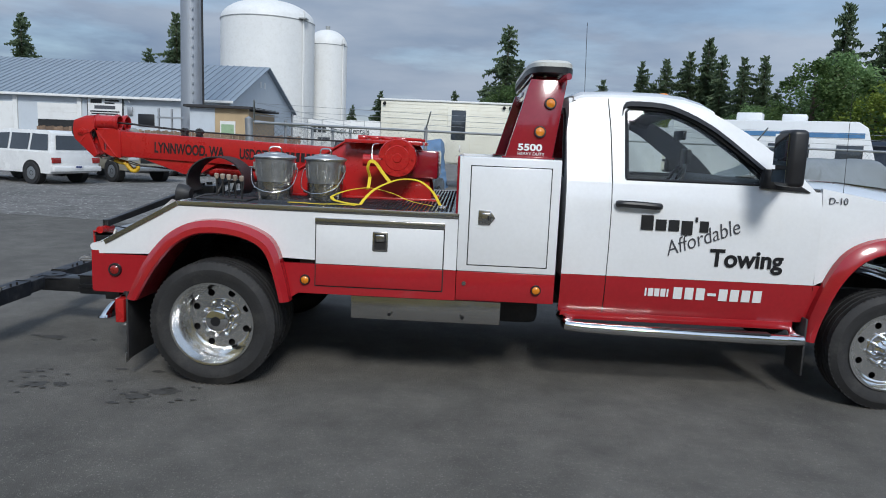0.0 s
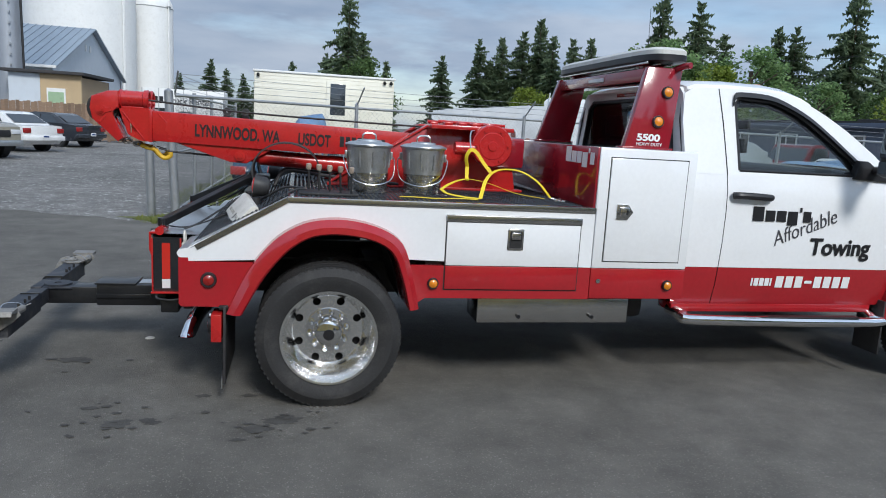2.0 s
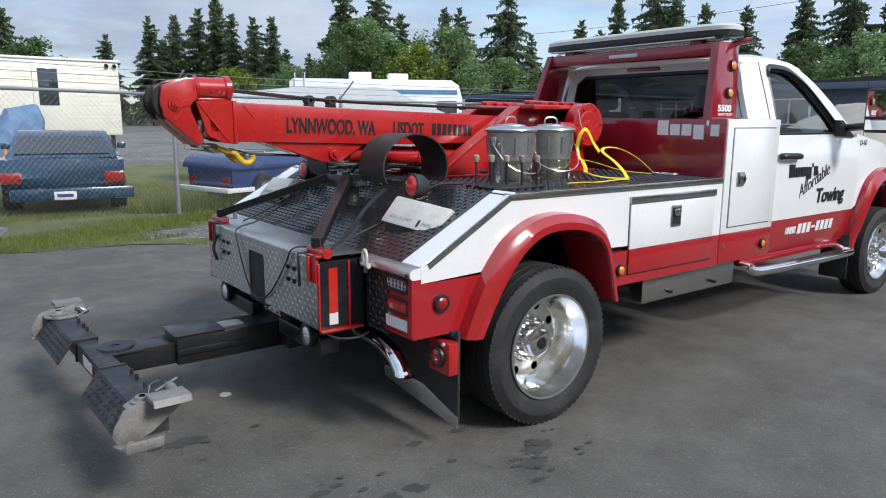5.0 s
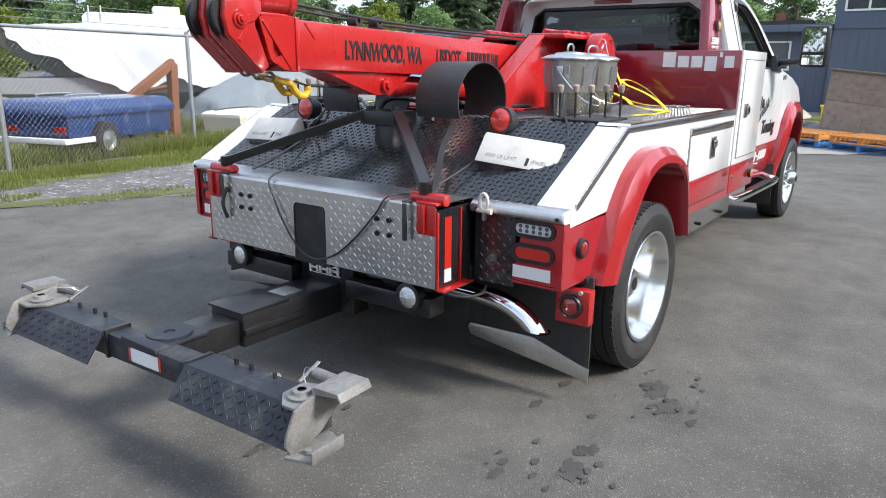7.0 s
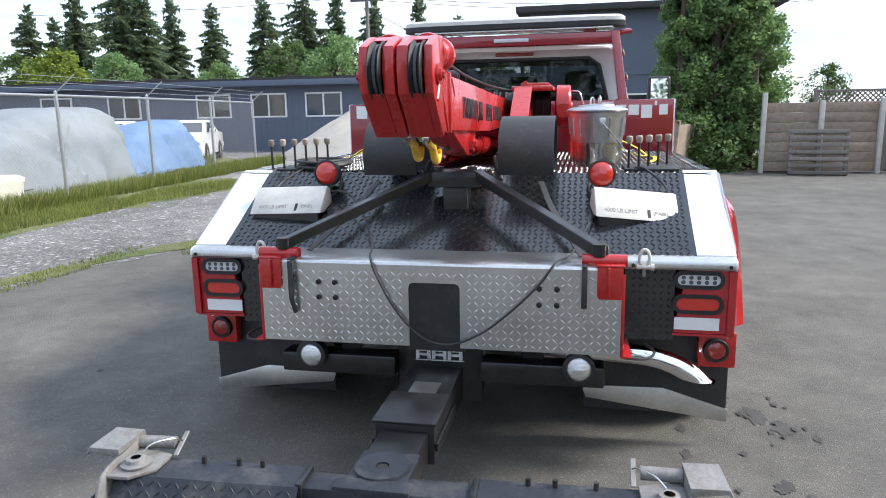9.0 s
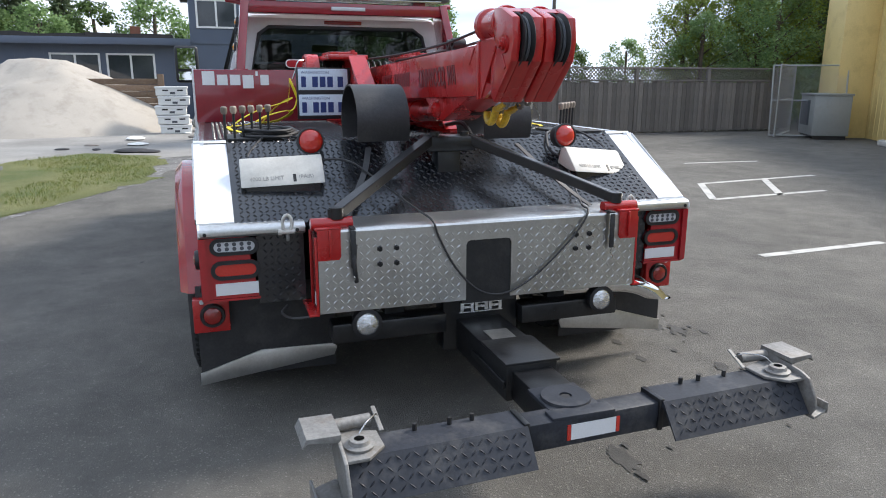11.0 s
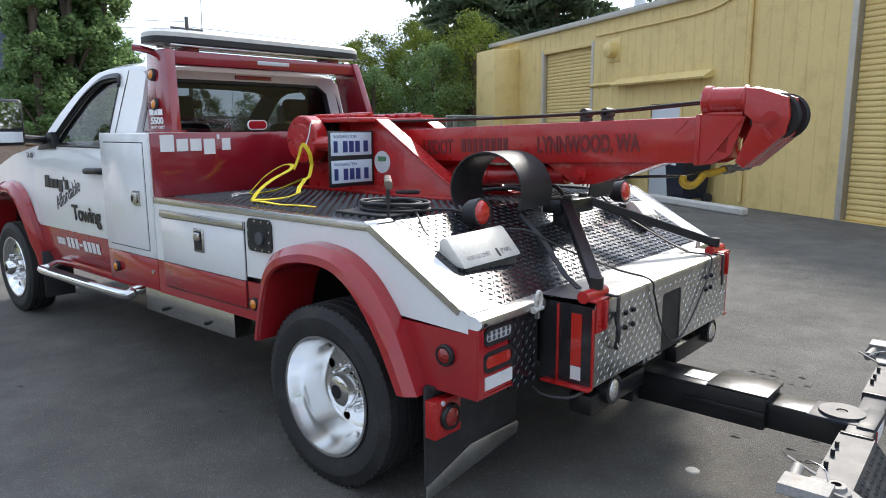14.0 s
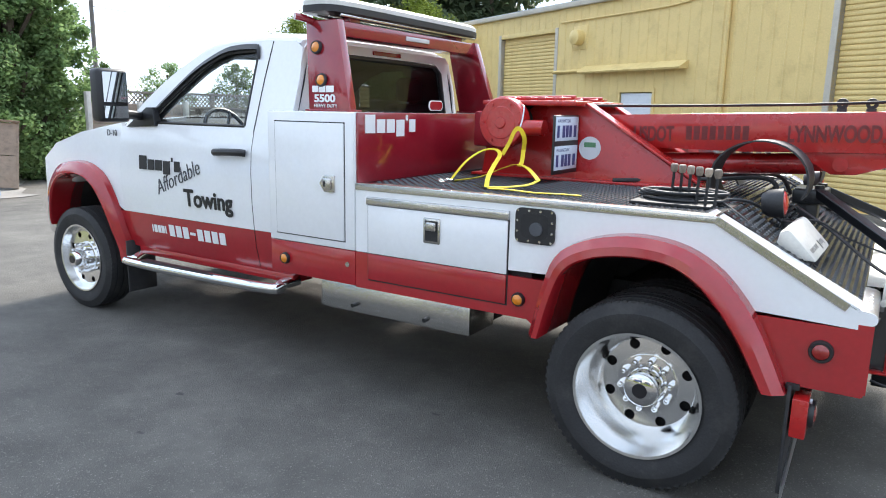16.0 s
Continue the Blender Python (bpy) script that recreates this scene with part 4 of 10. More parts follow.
cyl(sw, mw @ Vector((0, 0, -0.02)), mw @ Vector((0, 0, 0.02)), 0.06)
for a in (90, 210, 330):
    cyl(sw, mw @ Vector((0, 0, 0)), mw @ Vector((0.19 * math.cos(radians(a)), 0.19 * math.sin(radians(a)), 0)), 0.013, seg=8)
part("steering_wheel", sw, M_PLASTIC, truck, "black steering wheel")

# ---- rear of the truck ----
def on_side(s, x, z, y=None):
    """Pose for flat marks on a body side, read from outside."""
    y = s * 1.225 if y is None else y
    m = Matrix(((-s, 0, 0), (0, 0, s), (0, 1, 0))).to_4x4()
    m.translation = (x, y, z)
    return m


def on_rear(x, y, z):
    m = Matrix(((0, 0, -1), (-1, 0, 0), (0, 1, 0))).to_4x4()
    m.translation = (x, y, z)
    return m


def disc_lamp(name, c, n, r, ring, mat, parent, label, deep=0.02):
    """A round lamp with a black ring, facing n."""
    m = Matrix.Translation(c) @ Vector(n).to_track_quat("Z", "Y").to_matrix().to_4x4()
    ob = part(name, lathe(B(), [(ring, 0), (ring, deep * 0.6), (ring - 0.004, deep), (r, deep), (r - 0.003, deep * 0.6)], m, 28), M_PLASTIC, parent, label)
    part("lens", lathe(B(), [(r, deep * 0.6), (r * 0.93, deep * 0.95), (r * 0.6, deep * 1.3), (0.0005, deep * 1.42)], m, 24), mat, ob)
    return ob


def oval(w, h, n=8):
    return rounded(-w / 2, w / 2, -h / 2, h / 2, h / 2 * 0.98, n)


XR = -1.067
M_LAMPGL = surface("lamp_reflector", (0.72, 0.72, 0.70), 0.20, 0.8, 0.5, 60, 200, 0.5, stretch=(1, 0.2, 3))
M_STAMP = surface("stamped_figures", (0.30, 0.29, 0.27), 0.6, 0.1, 0.1, 9, 90, 0.1)
M_BLOCK = surface("pale_cast_block", (0.60, 0.58, 0.53), 0.55, 0.15, 0.08, 9, 90, 0.2, dirt=(0.36, 0.34, 0.30), dirt_amount=0.5)
step = B()
filled(step, [(-0.755, 0.568), (-0.112, 0.568), (-0.112, 0.822), (-0.106, 0.836), (-0.092, 0.842), (0.084, 0.842), (0.098, 0.836), (0.104, 0.822), (0.104, 0.568), (0.755, 0.568), (0.755, 0.915), (-0.755, 0.915)], [], put=lambda u, v: Vector((XR, u, v)), thick=0.006, normal=(1, 0, 0))
loft(step, [[(XR, y, 0.915), (XR + 0.004, y, 0.924), (XR + 0.014, y, 0.929), (XR + 0.10, y, 0.928), (-0.79, y, 0.925)] for y in (-0.755, 0.755)])
treads(step, (XR, -0.745, 0.572), (0, 1, 0), (0, 0, 1), (-1, 0, 0), 1.49, 0.345, 0.029, 0.026, 0.0015, skip=lambda a, b: abs(a - 0.741) < 0.125 and b < 0.288)
treads(step, (XR + 0.016, -0.745, 0.928), (0, 1, 0), Vector((1, 0, -0.08)).normalized(), (0, 0, 1), 1.49, 0.26)
rear_step = part("rear_step", step, M_ALU, truck, "bright aluminium tread plate rear step")
# solid block behind the notch, coloured black for the shade in the recess
part("step_recess_shade", box(B(), XR + 0.007, -0.90, -0.13, 0.12, 0.55, 0.86), M_FRAME, rear_step)
for y in (0.422, 0.495, -0.435, -0.505):
    for z in (0.834, 0.768):
        bt = cyl(B(), (XR + 0.002, y, z), (XR - 0.010, y, z), 0.0135, 0.012, 6)
        cyl(bt, (XR - 0.008, y, z), (XR - 0.014, y, z), 0.007, seg=10)
        part("bolt", bt, M_BLACK, rear_step)
for s in (-1, 1):
    sd = box(B(), XR + 0.006, -0.81, s * 0.745, s * 0.757, 0.568, 0.905)
    part("step_side", sd, M_DECK, rear_step, "black step side")
    part("red_tape", box(B(), XR + 0.060, XR + 0.108, s * 0.757, s * 0.760, 0.645, 0.87), M_REDLENS2, rear_step, "red reflective tape")
    part("white_tape", box(B(), XR + 0.060, XR + 0.108, s * 0.757, s * 0.760, 0.585, 0.643), M_REFL, rear_step, "white reflective tape")
    for x in (XR + 0.0, XR + 0.165):
        part("tape_frame", box(B(), x, x + 0.010, s * 0.757, s * 0.768, 0.565, 0.90, 0.002), M_BOOM, rear_step, "red painted edge bar")
    part("step_loop", tube(B(), [(XR + 0.03, s * 0.77, 0.552), (XR + 0.05, s * 0.86, 0.545), (-0.93, s * 0.90, 0.545), (-0.85, s * 0.87, 0.552)], 0.006, 8, 4), M_RUBBER, rear_step)
    part("tape_foot", box(B(), XR, -0.835, s * 0.757, s * 0.80, 0.558, 0.569, 0.003), M_BOOM, rear_step)
    fr = prism(B(), [(s * 0.660, 0.932), (s * 0.757, 0.932), (s * 0.757, 0.800), (s * 0.668, 0.800), (s * 0.660, 0.815)], "x", XR - 0.008, XR - 0.0005, 0.001)
    box(fr, XR - 0.008, -1.0, s * 0.655, s * 0.765, 0.926, 0.938, 0.003)
    box(fr, XR - 0.024, XR - 0.006, s * 0.700, s * 0.710, 0.81, 0.930, 0.002)
    cyl(fr, (XR + 0.05, s * 0.60, 0.945), (XR + 0.05, s * 0.775, 0.945), 0.026, seg=16)
    bracket = part("pivot_bracket", fr, M_BOOM, truck, "red pivot bracket")
    part("pin", cyl(B(), (XR + 0.05, s * 0.69, 0.94), (XR + 0.05, s * 0.69, 1.005), 0.012, seg=12), M_BLACK, bracket)
    ks = box(B(), XR - 0.030, XR - 0.022, s * 0.600, s * 0.622, 0.765, 0.925, 0.002)
    box(ks, XR - 0.030, XR + 0.06, s * 0.600, s * 0.622, 0.928, 0.936, 0.002)
    part("keeper_strap", ks, M_RUBBER, bracket, "black rubber strap")
    part("keeper_hook", tube(B(), [(XR - 0.026, s * 0.611, 0.765), (XR - 0.026, s * 0.611, 0.735), (XR - 0.034, s * 0.611, 0.715), (XR - 0.044, s * 0.611, 0.730)], 0.003, 6, 4), M_STEEL, bracket)
    LSH = s * -0.034
    # black tread panel and tail lamp panel
    pn = box(B(), -0.807, -0.797, s * 0.78, s * 0.985, 0.560, 0.885)
    treads(pn, (-0.807, min(s * 0.79, s * 0.975), 0.55), (0, 1, 0), (0, 0, 1), (-1, 0, 0), 0.19, 0.33)
    part("black_panel", pn, M_DECK, truck, "black tread plate panel")
    lp = B()
    l1, l2 = [((s * 1.112 + LSH) + u, 0.830 + v) for u, v in oval(0.204, 0.076)], [((s * 1.112 + LSH) + u, 0.726 + v) for u, v in oval(0.206, 0.084)]
    filled(lp, [(s * 0.985, 0.600), (s * 1.222, 0.600), (s * 1.222, 0.885), (s * 1.03, 0.885)], [l1, l2], put=lambda u, v: Vector((-0.82, u, v)), thick=0.02, normal=(1, 0, 0))
    box(lp, -0.837, -0.76, s * 1.195, s * 1.224, 0.603, 0.872)
    box(lp, -0.824, -0.62, s * 0.98, s * 1.218, 0.588, 0.5985)
    panel = part("tail_panel", lp, M_RED, truck, "red tail lamp panel")
    for lc, w, h, mt, nm, lab in ((0.830, 0.204, 0.076, M_CLEAR, "reverse_lamp", "clear oval reversing lamp"), (0.726, 0.206, 0.084, M_REDLENS2, "tail_lamp", "red oval tail lamp")):
        ol, il = [((s * 1.112 + LSH) + u, lc + v) for u, v in oval(w, h)], [((s * 1.112 + LSH) + u, lc + v) for u, v in oval(w - 0.034, h - 0.032)]
        lamp = part(nm, filled(B(), ol, [il], put=lambda u, v: Vector((-0.827, u, v)), thick=0.025, normal=(1, 0, 0)), M_PLASTIC, truck, lab)
        part("lens", filled(B(), il, put=lambda u, v: Vector((-0.821, u, v)), thick=0.01, normal=(1, 0, 0)), mt, lamp)
        if mt is M_CLEAR:
            led = B()
            for k in range(10):
                cyl(led, (-0.823, (s * 1.112 + LSH) + (k % 5 - 2) * 0.031, lc + (0.010 if k < 5 else -0.010)), (-0.8225, (s * 1.112 + LSH) + (k % 5 - 2) * 0.031, lc + (0.010 if k < 5 else -0.010)), 0.009, seg=10)
            part("led_row", led, M_GREYPL, lamp)
    part("reflector", box(B(), -0.824, -0.819, s * 1.02 + LSH, s * 1.20 + LSH, 0.615, 0.668), M_REFL, panel, "white reflector strip")
    rings_ = [(-0.745, 0.928), (-0.800, 0.924), (-0.826, 0.920), (-0.840, 0.911), (-0.845, 0.898), (-0.843, 0.884), (-0.834, 0.874), (-0.80, 0.872)]
    al = loft(B(), [[(x, yy, z) for x, z in rings_] for yy in (s * 0.775, s * 1.020, s * 1.215)])
    treads(al, (-0.8435, min(s * 0.78, s * 1.21), 0.878), (0, 1, 0), (0, 0, 1), (-1, 0, 0), 0.43, 0.030, 0.029, 0.026, 0.0013)
    treads(al, (-0.830, min(s * 0.78, s * 1.21), 0.921), (0, 1, 0), (1, 0, 0.1), (0, 0, 1), 0.43, 0.085, 0.029, 0.026, 0.0013)
    sill = part("tail_sill", al, M_ALU, truck, "aluminium tread plate sill")
    part("sill_end", prism(B(), [(-0.745, 0.868)] + rings_[:-1] + [(-0.80, 0.868)], "y", s * 1.214, s * 1.223), M_WHITE, sill, "white painted sill end")
    for yy in (0.81, 1.195):
        part("screw", cyl(B(), (-0.842, s * yy, 0.892), (-0.850, s * yy, 0.892), 0.008, seg=10), M_FRAME, sill)
    sh = tube(B(), [(-0.858, s * 0.853 + 0.020 * math.sin(a), 0.925 + 0.036 * math.cos(a)) for a in [math.radians(d) for d in range(-150, 151, 30)]], 0.0075, 8, 3)
    cyl(sh, (-0.858, s * 0.822, 0.888), (-0.858, s * 0.884, 0.888), 0.010, seg=12)
    cyl(sh, (-0.858, s * 0.880, 0.888), (-0.858, s * 0.893, 0.888), 0.014, seg=8)
    part("shackle", sh, M_BLOCK, truck, "pale worn steel shackle")
    tab = box(B(), -0.862, -0.840, s * 0.846, s * 0.860, 0.845, 0.892, 0.004)
    part("shackle_tab", tab, M_CAST, truck)
    # side markers
    disc_lamp("side_marker", (-0.676, s * 1.226, 0.747), (0, s, 0), 0.032, 0.044, M_REDLENS, truck, "round red side marker")
    disc_lamp("side_marker", (0.606, s * 1.226, 0.742), (0, s, 0), 0.027, 0.034, M_AMBER, truck, "round amber side marker")
    disc_lamp("side_marker", (2.135, s * 1.230, 0.746), (0, s, 0), 0.027, 0.034, M_AMBER, truck, "round amber side marker")
    cyl_b = cyl(B(), (1.66, s * 1.228, 0.77), (1.66, s * 1.236, 0.77), 0.014, seg=14)
    part("side_plug", cyl_b, M_STEEL, truck)
    # mud flap
    mf = box(B(), -0.595, -0.580, s * 0.62, s * 1.26, 0.14, 0.60, 0.003)
    flap = part("mud_flap", mf, M_RUBBER, truck, "black rubber mud flap")
    part("flap_weight", prism(B(), [(s * 1.265, 0.115), (s * 1.265, 0.175), (s * 0.98, 0.262), (s * 0.63, 0.255), (s * 0.615, 0.235), (s * 0.63, 0.195)], "x", -0.604, -0.596, 0.001), M_ALU, flap, "bare aluminium flap weight")
    rb = box(B(), -0.66, -0.602, s * 1.115, s * 1.275, 0.395, 0.555, 0.006)
    lampbox = part("marker_box", rb, M_BOOM, truck, "red marker lamp box")
    disc_lamp("box_lamp", (-0.660, s * 1.190, 0.478), (-1, 0, 0), 0.042, 0.056, M_REDLENS, truck, "round red lamp")
    part("flap_bar", box(B(), -0.62, -0.57, s * 0.55, s * 1.24, 0.575, 0.60, 0.004), M_FRAME, truck)
    part("license_bulb", cyl(B(), (-0.662, s * 1.235, 0.545), (-0.67, s * 1.235, 0.545), 0.010, seg=12), M_CLEAR, lampbox)
    # work lamp under the step
    wl_ = lathe(B(), [(0.0005, 0.055), (0.03, 0.05), (0.06, 0.02), (0.066, -0.01), (0.066, -0.035), (0.050, -0.038), (0.047, -0.03)], Matrix.Translation((-1.025, s * 0.575 - 0.022, 0.500)) @ Matrix.Rotation(radians(90), 4, "Y"), 28)
    box(wl_, -1.03, -1.00, s * 0.575 - 0.04, s * 0.575 - 0.004, 0.55, 0.575, 0.003)
    wlamp = part("work_lamp", wl_, M_PLASTIC, truck, "round black rear work lamp")
    part("lens", lathe(B(), [(0.048, 0), (0.034, 0.008), (0.0005, 0.013)], Matrix.Translation((-1.058, s * 0.575 - 0.022, 0.500)) @ Matrix.Rotation(radians(-90), 4, "Y"), 24), M_LAMPGL, wlamp)
    # latches
    lt = box(B(), 1.05, 1.15, s * 1.234, s * 1.243, 0.955, 1.085, 0.006)
    latch = part("hatch_latch", lt, M_STEEL, truck, "stainless paddle latch")
    part("recess", box(B(), 1.062, 1.138, s * 1.2425, s * 1.2445, 0.968, 1.072), M_FRAME, latch)
    part("paddle", box(B(), 1.07, 1.13, s * 1.243, s * 1.258, 1.02, 1.066, 0.008), M_STEEL, latch)
    cl = prism(B(), [(1.735, 1.165), (1.81, 1.165), (1.845, 1.21), (1.81, 1.258), (1.735, 1.258)], "y", s * 1.240, s * 1.250, 0.002)
    clatch = part("cabinet_latch", cl, M_STEEL, truck, "stainless T latch")
    part("latch_handle", box(B(), 1.755, 1.815, s * 1.25, s * 1.262, 1.18, 1.243, 0.006), M_STEEL, clatch)
    part("latch_grip", cyl(B(), (1.80, s * 1.262, 1.195), (1.80, s * 1.262, 1.225), 0.006, seg=8), M_FRAME, clatch)
    for x in (1.17, 1.66):
        kb = cyl(B(), (x, s * 1.17, 0.525), (x, s * 1.195, 0.525), 0.012, seg=12)
        part("tray_knob", kb, M_BLACK, truck)
    # rear corner edge of the cabinets
    part("cabinet_edge", box(B(), 1.600, 1.614, s * 1.205, s * 1.236, 1.225, 1.602, 0.003), M_WHITE, truck)

# fuel filler on the left side
ff = part("fuel_filler", filled(B(), rounded(0.435, 0.635, 1.02, 1.185, 0.03), put=lambda u, v: Vector((u, 1.226, v)), thick=0.010, normal=(0, 1, 0)), M_PLASTIC, truck, "black riveted fuel filler plate")
part("filler_cup", filled(B(), rounded(0.465, 0.605, 1.045, 1.16, 0.03), put=lambda u, v: Vector((u, 1.2365, v)), thick=0.001, normal=(0, 1, 0)), M_FRAME, ff)
part("fuel_cap", cyl(B(), (0.525, 1.236, 1.09), (0.525, 1.246, 1.09), 0.032, seg=20), M_GREYPL, ff)
for k in range(12):
    px, pz = ((0.45 + 0.0567 * (k % 4), 1.173 if k < 4 else 1.032) if k < 8 else (0.447 if k < 10 else 0.623, 1.075 + 0.05 * (k % 2)))
    part("rivet", cyl(B(), (px, 1.236, pz), (px, 1.240, pz), 0.006, seg=8), M_STEEL, ff)

# exhaust tip
ex_tip = tube(B(), [(-0.66, -0.42, 0.462), (-0.72, -0.56, 0.466), (-0.75, -0.76, 0.475), (-0.770, -0.90, 0.470), (-0.785, -1.00, 0.446), (-0.800, -1.08, 0.402), (-0.812, -1.135, 0.345)], 0.044, 20, 6)
for v in ex_tip.verts:
    v.co.z = max(v.co.z, 0.388)
part("exhaust_tip", ex_tip, M_CHROME, truck, "chrome exhaust tip")

# ---- underlift ----
underlift = part("underlift", prism(B(), [(-0.86, 0.30), (-0.970, 0.300), (-0.976, 0.330), (-0.970, 0.542), (-0.86, 0.542)], "y", -0.19, 0.18, 0.008), M_BLACK, truck, "black underlift housing")
for ya, yb in ((0.18, 0.70), (-0.70, -0.19)):
    part("cross_tube", box(B(), -1.03, -0.92, ya, yb, 0.41, 0.50, 0.01), M_BLACK, underlift)
M_BADGE = surface("bright_badge", (0.86, 0.86, 0.85), 0.28, 0.6, 0.04, 9, 90, 0.0)
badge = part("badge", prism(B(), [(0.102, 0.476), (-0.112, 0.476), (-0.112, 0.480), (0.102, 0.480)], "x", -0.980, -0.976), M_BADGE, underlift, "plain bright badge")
for yb in (0.098, 0.028, -0.042):
    outer_b = [(yb - 0.064 + u * 0.064, 0.484 + v * 0.048) for u, v in ((0, 0), (0.22, 0), (0.22, 0.3), (0.78, 0.3), (0.78, 0), (1, 0), (1, 0.85), (0.86, 1), (0.14, 1), (0, 0.85))]
    part("badge_block", filled(B(), outer_b, [[(yb - 0.064 + u * 0.064, 0.484 + v * 0.048) for u, v in ((0.24, 0.52), (0.76, 0.52), (0.76, 0.74), (0.24, 0.74))]], put=lambda u, v: Vector((-0.984, u, v)), thick=0.008, normal=(1, 0, 0)), M_BADGE, badge)
part("outer_beam", box(B(), -1.56, -0.96, -0.105, 0.115, 0.300, 0.450, 0.008), M_BLACK, underlift)
part("beam_cover", box(B(), -1.57, -1.30, -0.112, 0.122, 0.450, 0.462, 0.003), M_BLACK, underlift, "loose black cover plate")
part("inner_beam", box(B(), -1.90, -1.55, -0.080, 0.090, 0.308, 0.425, 0.006), M_BLACK, underlift)
for ya in (-0.118, 0.115):
    part("beam_rib", box(B(), -1.56, -1.20, ya, ya + 0.012, 0.355, 0.385, 0.003), M_BLACK, underlift)
part("rating_plate", box(B(), -1.29, -1.17, -0.05, 0.06, 0.4505, 0.454), M_ALU, underlift, "small aluminium rating plate")
pv = B()
lathe(pv, [(0.022, 0.425), (0.022, 0.438), (0.088, 0.438), (0.090, 0.425)], Matrix.Translation((-1.835, 0.005, 0)), 32)
box(pv, -1.97, -1.72, -0.092, 0.102, 0.408, 0.426, 0.006)
box(pv, -1.975, -1.91, -0.115, 0.125, 0.402, 0.432, 0.004)
part("pivot_plate", pv, M_WING, underlift)
part("pivot_pin", cyl(B(), (-1.835, 0.005, 0.415), (-1.835, 0.005, 0.434), 0.018, seg=14), M_FRAME, underlift)
SWING = Matrix.Translation((-1.835, -0.030, 0.022)) @ Matrix.Rotation(radians(2.0), 4, "Z") @ Matrix.Translation((1.835, -0.005, 0))


def swung(name, bm, mat, parent, label=""):
    bmesh.ops.transform(bm, matrix=SWING, verts=bm.verts)
    return part(name, bm, mat, parent, label)


crossbar = swung("crossbar", box(B(), -1.972, -1.872, -0.30, 0.31, 0.300, 0.400, 0.006), M_WING, truck, "black crossbar")
swung("bar_reflector", box(B(), -1.9755, -1.972, -0.080, 0.095, 0.322, 0.378), M_REFL, crossbar, "white reflector")
for y in (-0.095, 0.097):
    swung("bar_red", box(B(), -1.9755, -1.972, y, y + 0.013, 0.322, 0.378), M_REDLENS2, crossbar, "red reflector")
for s in (-1, 1):
    ya, yb = s * 0.265, s * 0.865
    wg = prism(B(), [(-1.862, 0.292), (-1.862, 0.408), (-1.985, 0.408), (-2.068, 0.298), (-2.063, 0.294), (-1.985, 0.395), (-1.96, 0.292)], "y", ya, yb)
    n_ = Vector((-0.110, 0, 0.083)).normalized()
    treads(wg, Vector((-1.990, min(ya, yb) + 0.01, 0.404)), (0, 1, 0), Vector((-0.083, 0, -0.110)).normalized(), n_, 0.58, 0.125, 0.030, 0.028, 0.0026)
    wing = swung("lift_wing", wg, M_WING, truck, "black scuffed tread plate wing")
    swung("wing_collar", box(B(), -1.98, -1.865, s * 0.255, s * 0.275, 0.295, 0.415, 0.003), M_BLACK, wing)
    for yy in (0.42, 0.50, 0.62):
        swung("wing_bolt", cyl(B(), (-1.88, s * yy, 0.405), (-1.88, s * yy, 0.432), 0.008, seg=8), M_FRAME, wing)
    # wheel claw: an upright plate with a foot flange, a bent top tab and a pivot ear
    yo, t_ = s * 0.872, s * 0.012
    cw = prism(B(), [(-2.085, 0.325), (-2.078, 0.360), (-2.040, 0.425), (-2.00, 0.440), (-1.80, 0.462), (-1.785, 0.430), (-1.83, 0.385), (-1.93, 0.315), (-2.00, 0.280), (-2.06, 0.280)], "y", yo, yo + t_, 0.003)
    prism(cw, [(yo, 0.455), (yo + t_, 0.445), (yo + s * 0.10, 0.462), (yo + s * 0.115, 0.445), (yo + s * 0.118, 0.448), (yo + s * 0.104, 0.474), (yo, 0.472)], "x", -1.950, -1.800, 0.002)
    prism(cw, [(-2.085, yo), (-2.055, yo + s * 0.095), (-1.92, yo + s * 0.095), (-1.885, yo + s * 0.02), (-1.885, yo)], "z", 0.279, 0.291, 0.003)
    box(cw, -2.06, -1.915, yo + s * 0.088, yo + s * 0.097, 0.279, 0.322, 0.003)
    prism(cw, [(-2.02, yo), (-2.02, yo - s * 0.07), (-1.96, yo - s * 0.13), (-1.86, yo - s * 0.13), (-1.82, yo)], "z", 0.409, 0.421, 0.003)
    claw = swung("wheel_claw", cw, M_CAST, truck, "worn grey steel wheel claw")
    swung("pivot_disc", lathe(B(), [(0.016, 0.0), (0.045, 0.0), (0.048, 0.010), (0.034, 0.014), (0.030, 0.026), (0.016, 0.028)], Matrix.Translation((-1.945, yo - s * 0.055, 0.421)), 24), M_CAST, claw)
    swung("lock_pin", cyl(B(), (-1.825, yo, 0.440), (-1.815, yo - s * 0.12, 0.438), 0.021, seg=14), M_CAST, claw)
    swung("pin_handle", beam(B(), (-1.87, yo - s * 0.145, 0.420), (-1.775, yo - s * 0.140, 0.462), 0.016, 0.006, 0.002), M_CAST, claw)
    swung("keeper_wire", tube(B(), [(-1.92, yo - s * 0.06, 0.45), (-1.90, yo - s * 0.09, 0.475), (-1.85, yo - s * 0.13, 0.470), (-1.82, yo - s * 0.145, 0.45)], 0.0025, 6, 5), M_STEEL, claw)
    swung("foot_bolt", cyl(B(), (-2.03, yo + s * 0.05, 0.290), (-2.03, yo + s * 0.05, 0.308), 0.012, seg=10), M_CAST, claw)

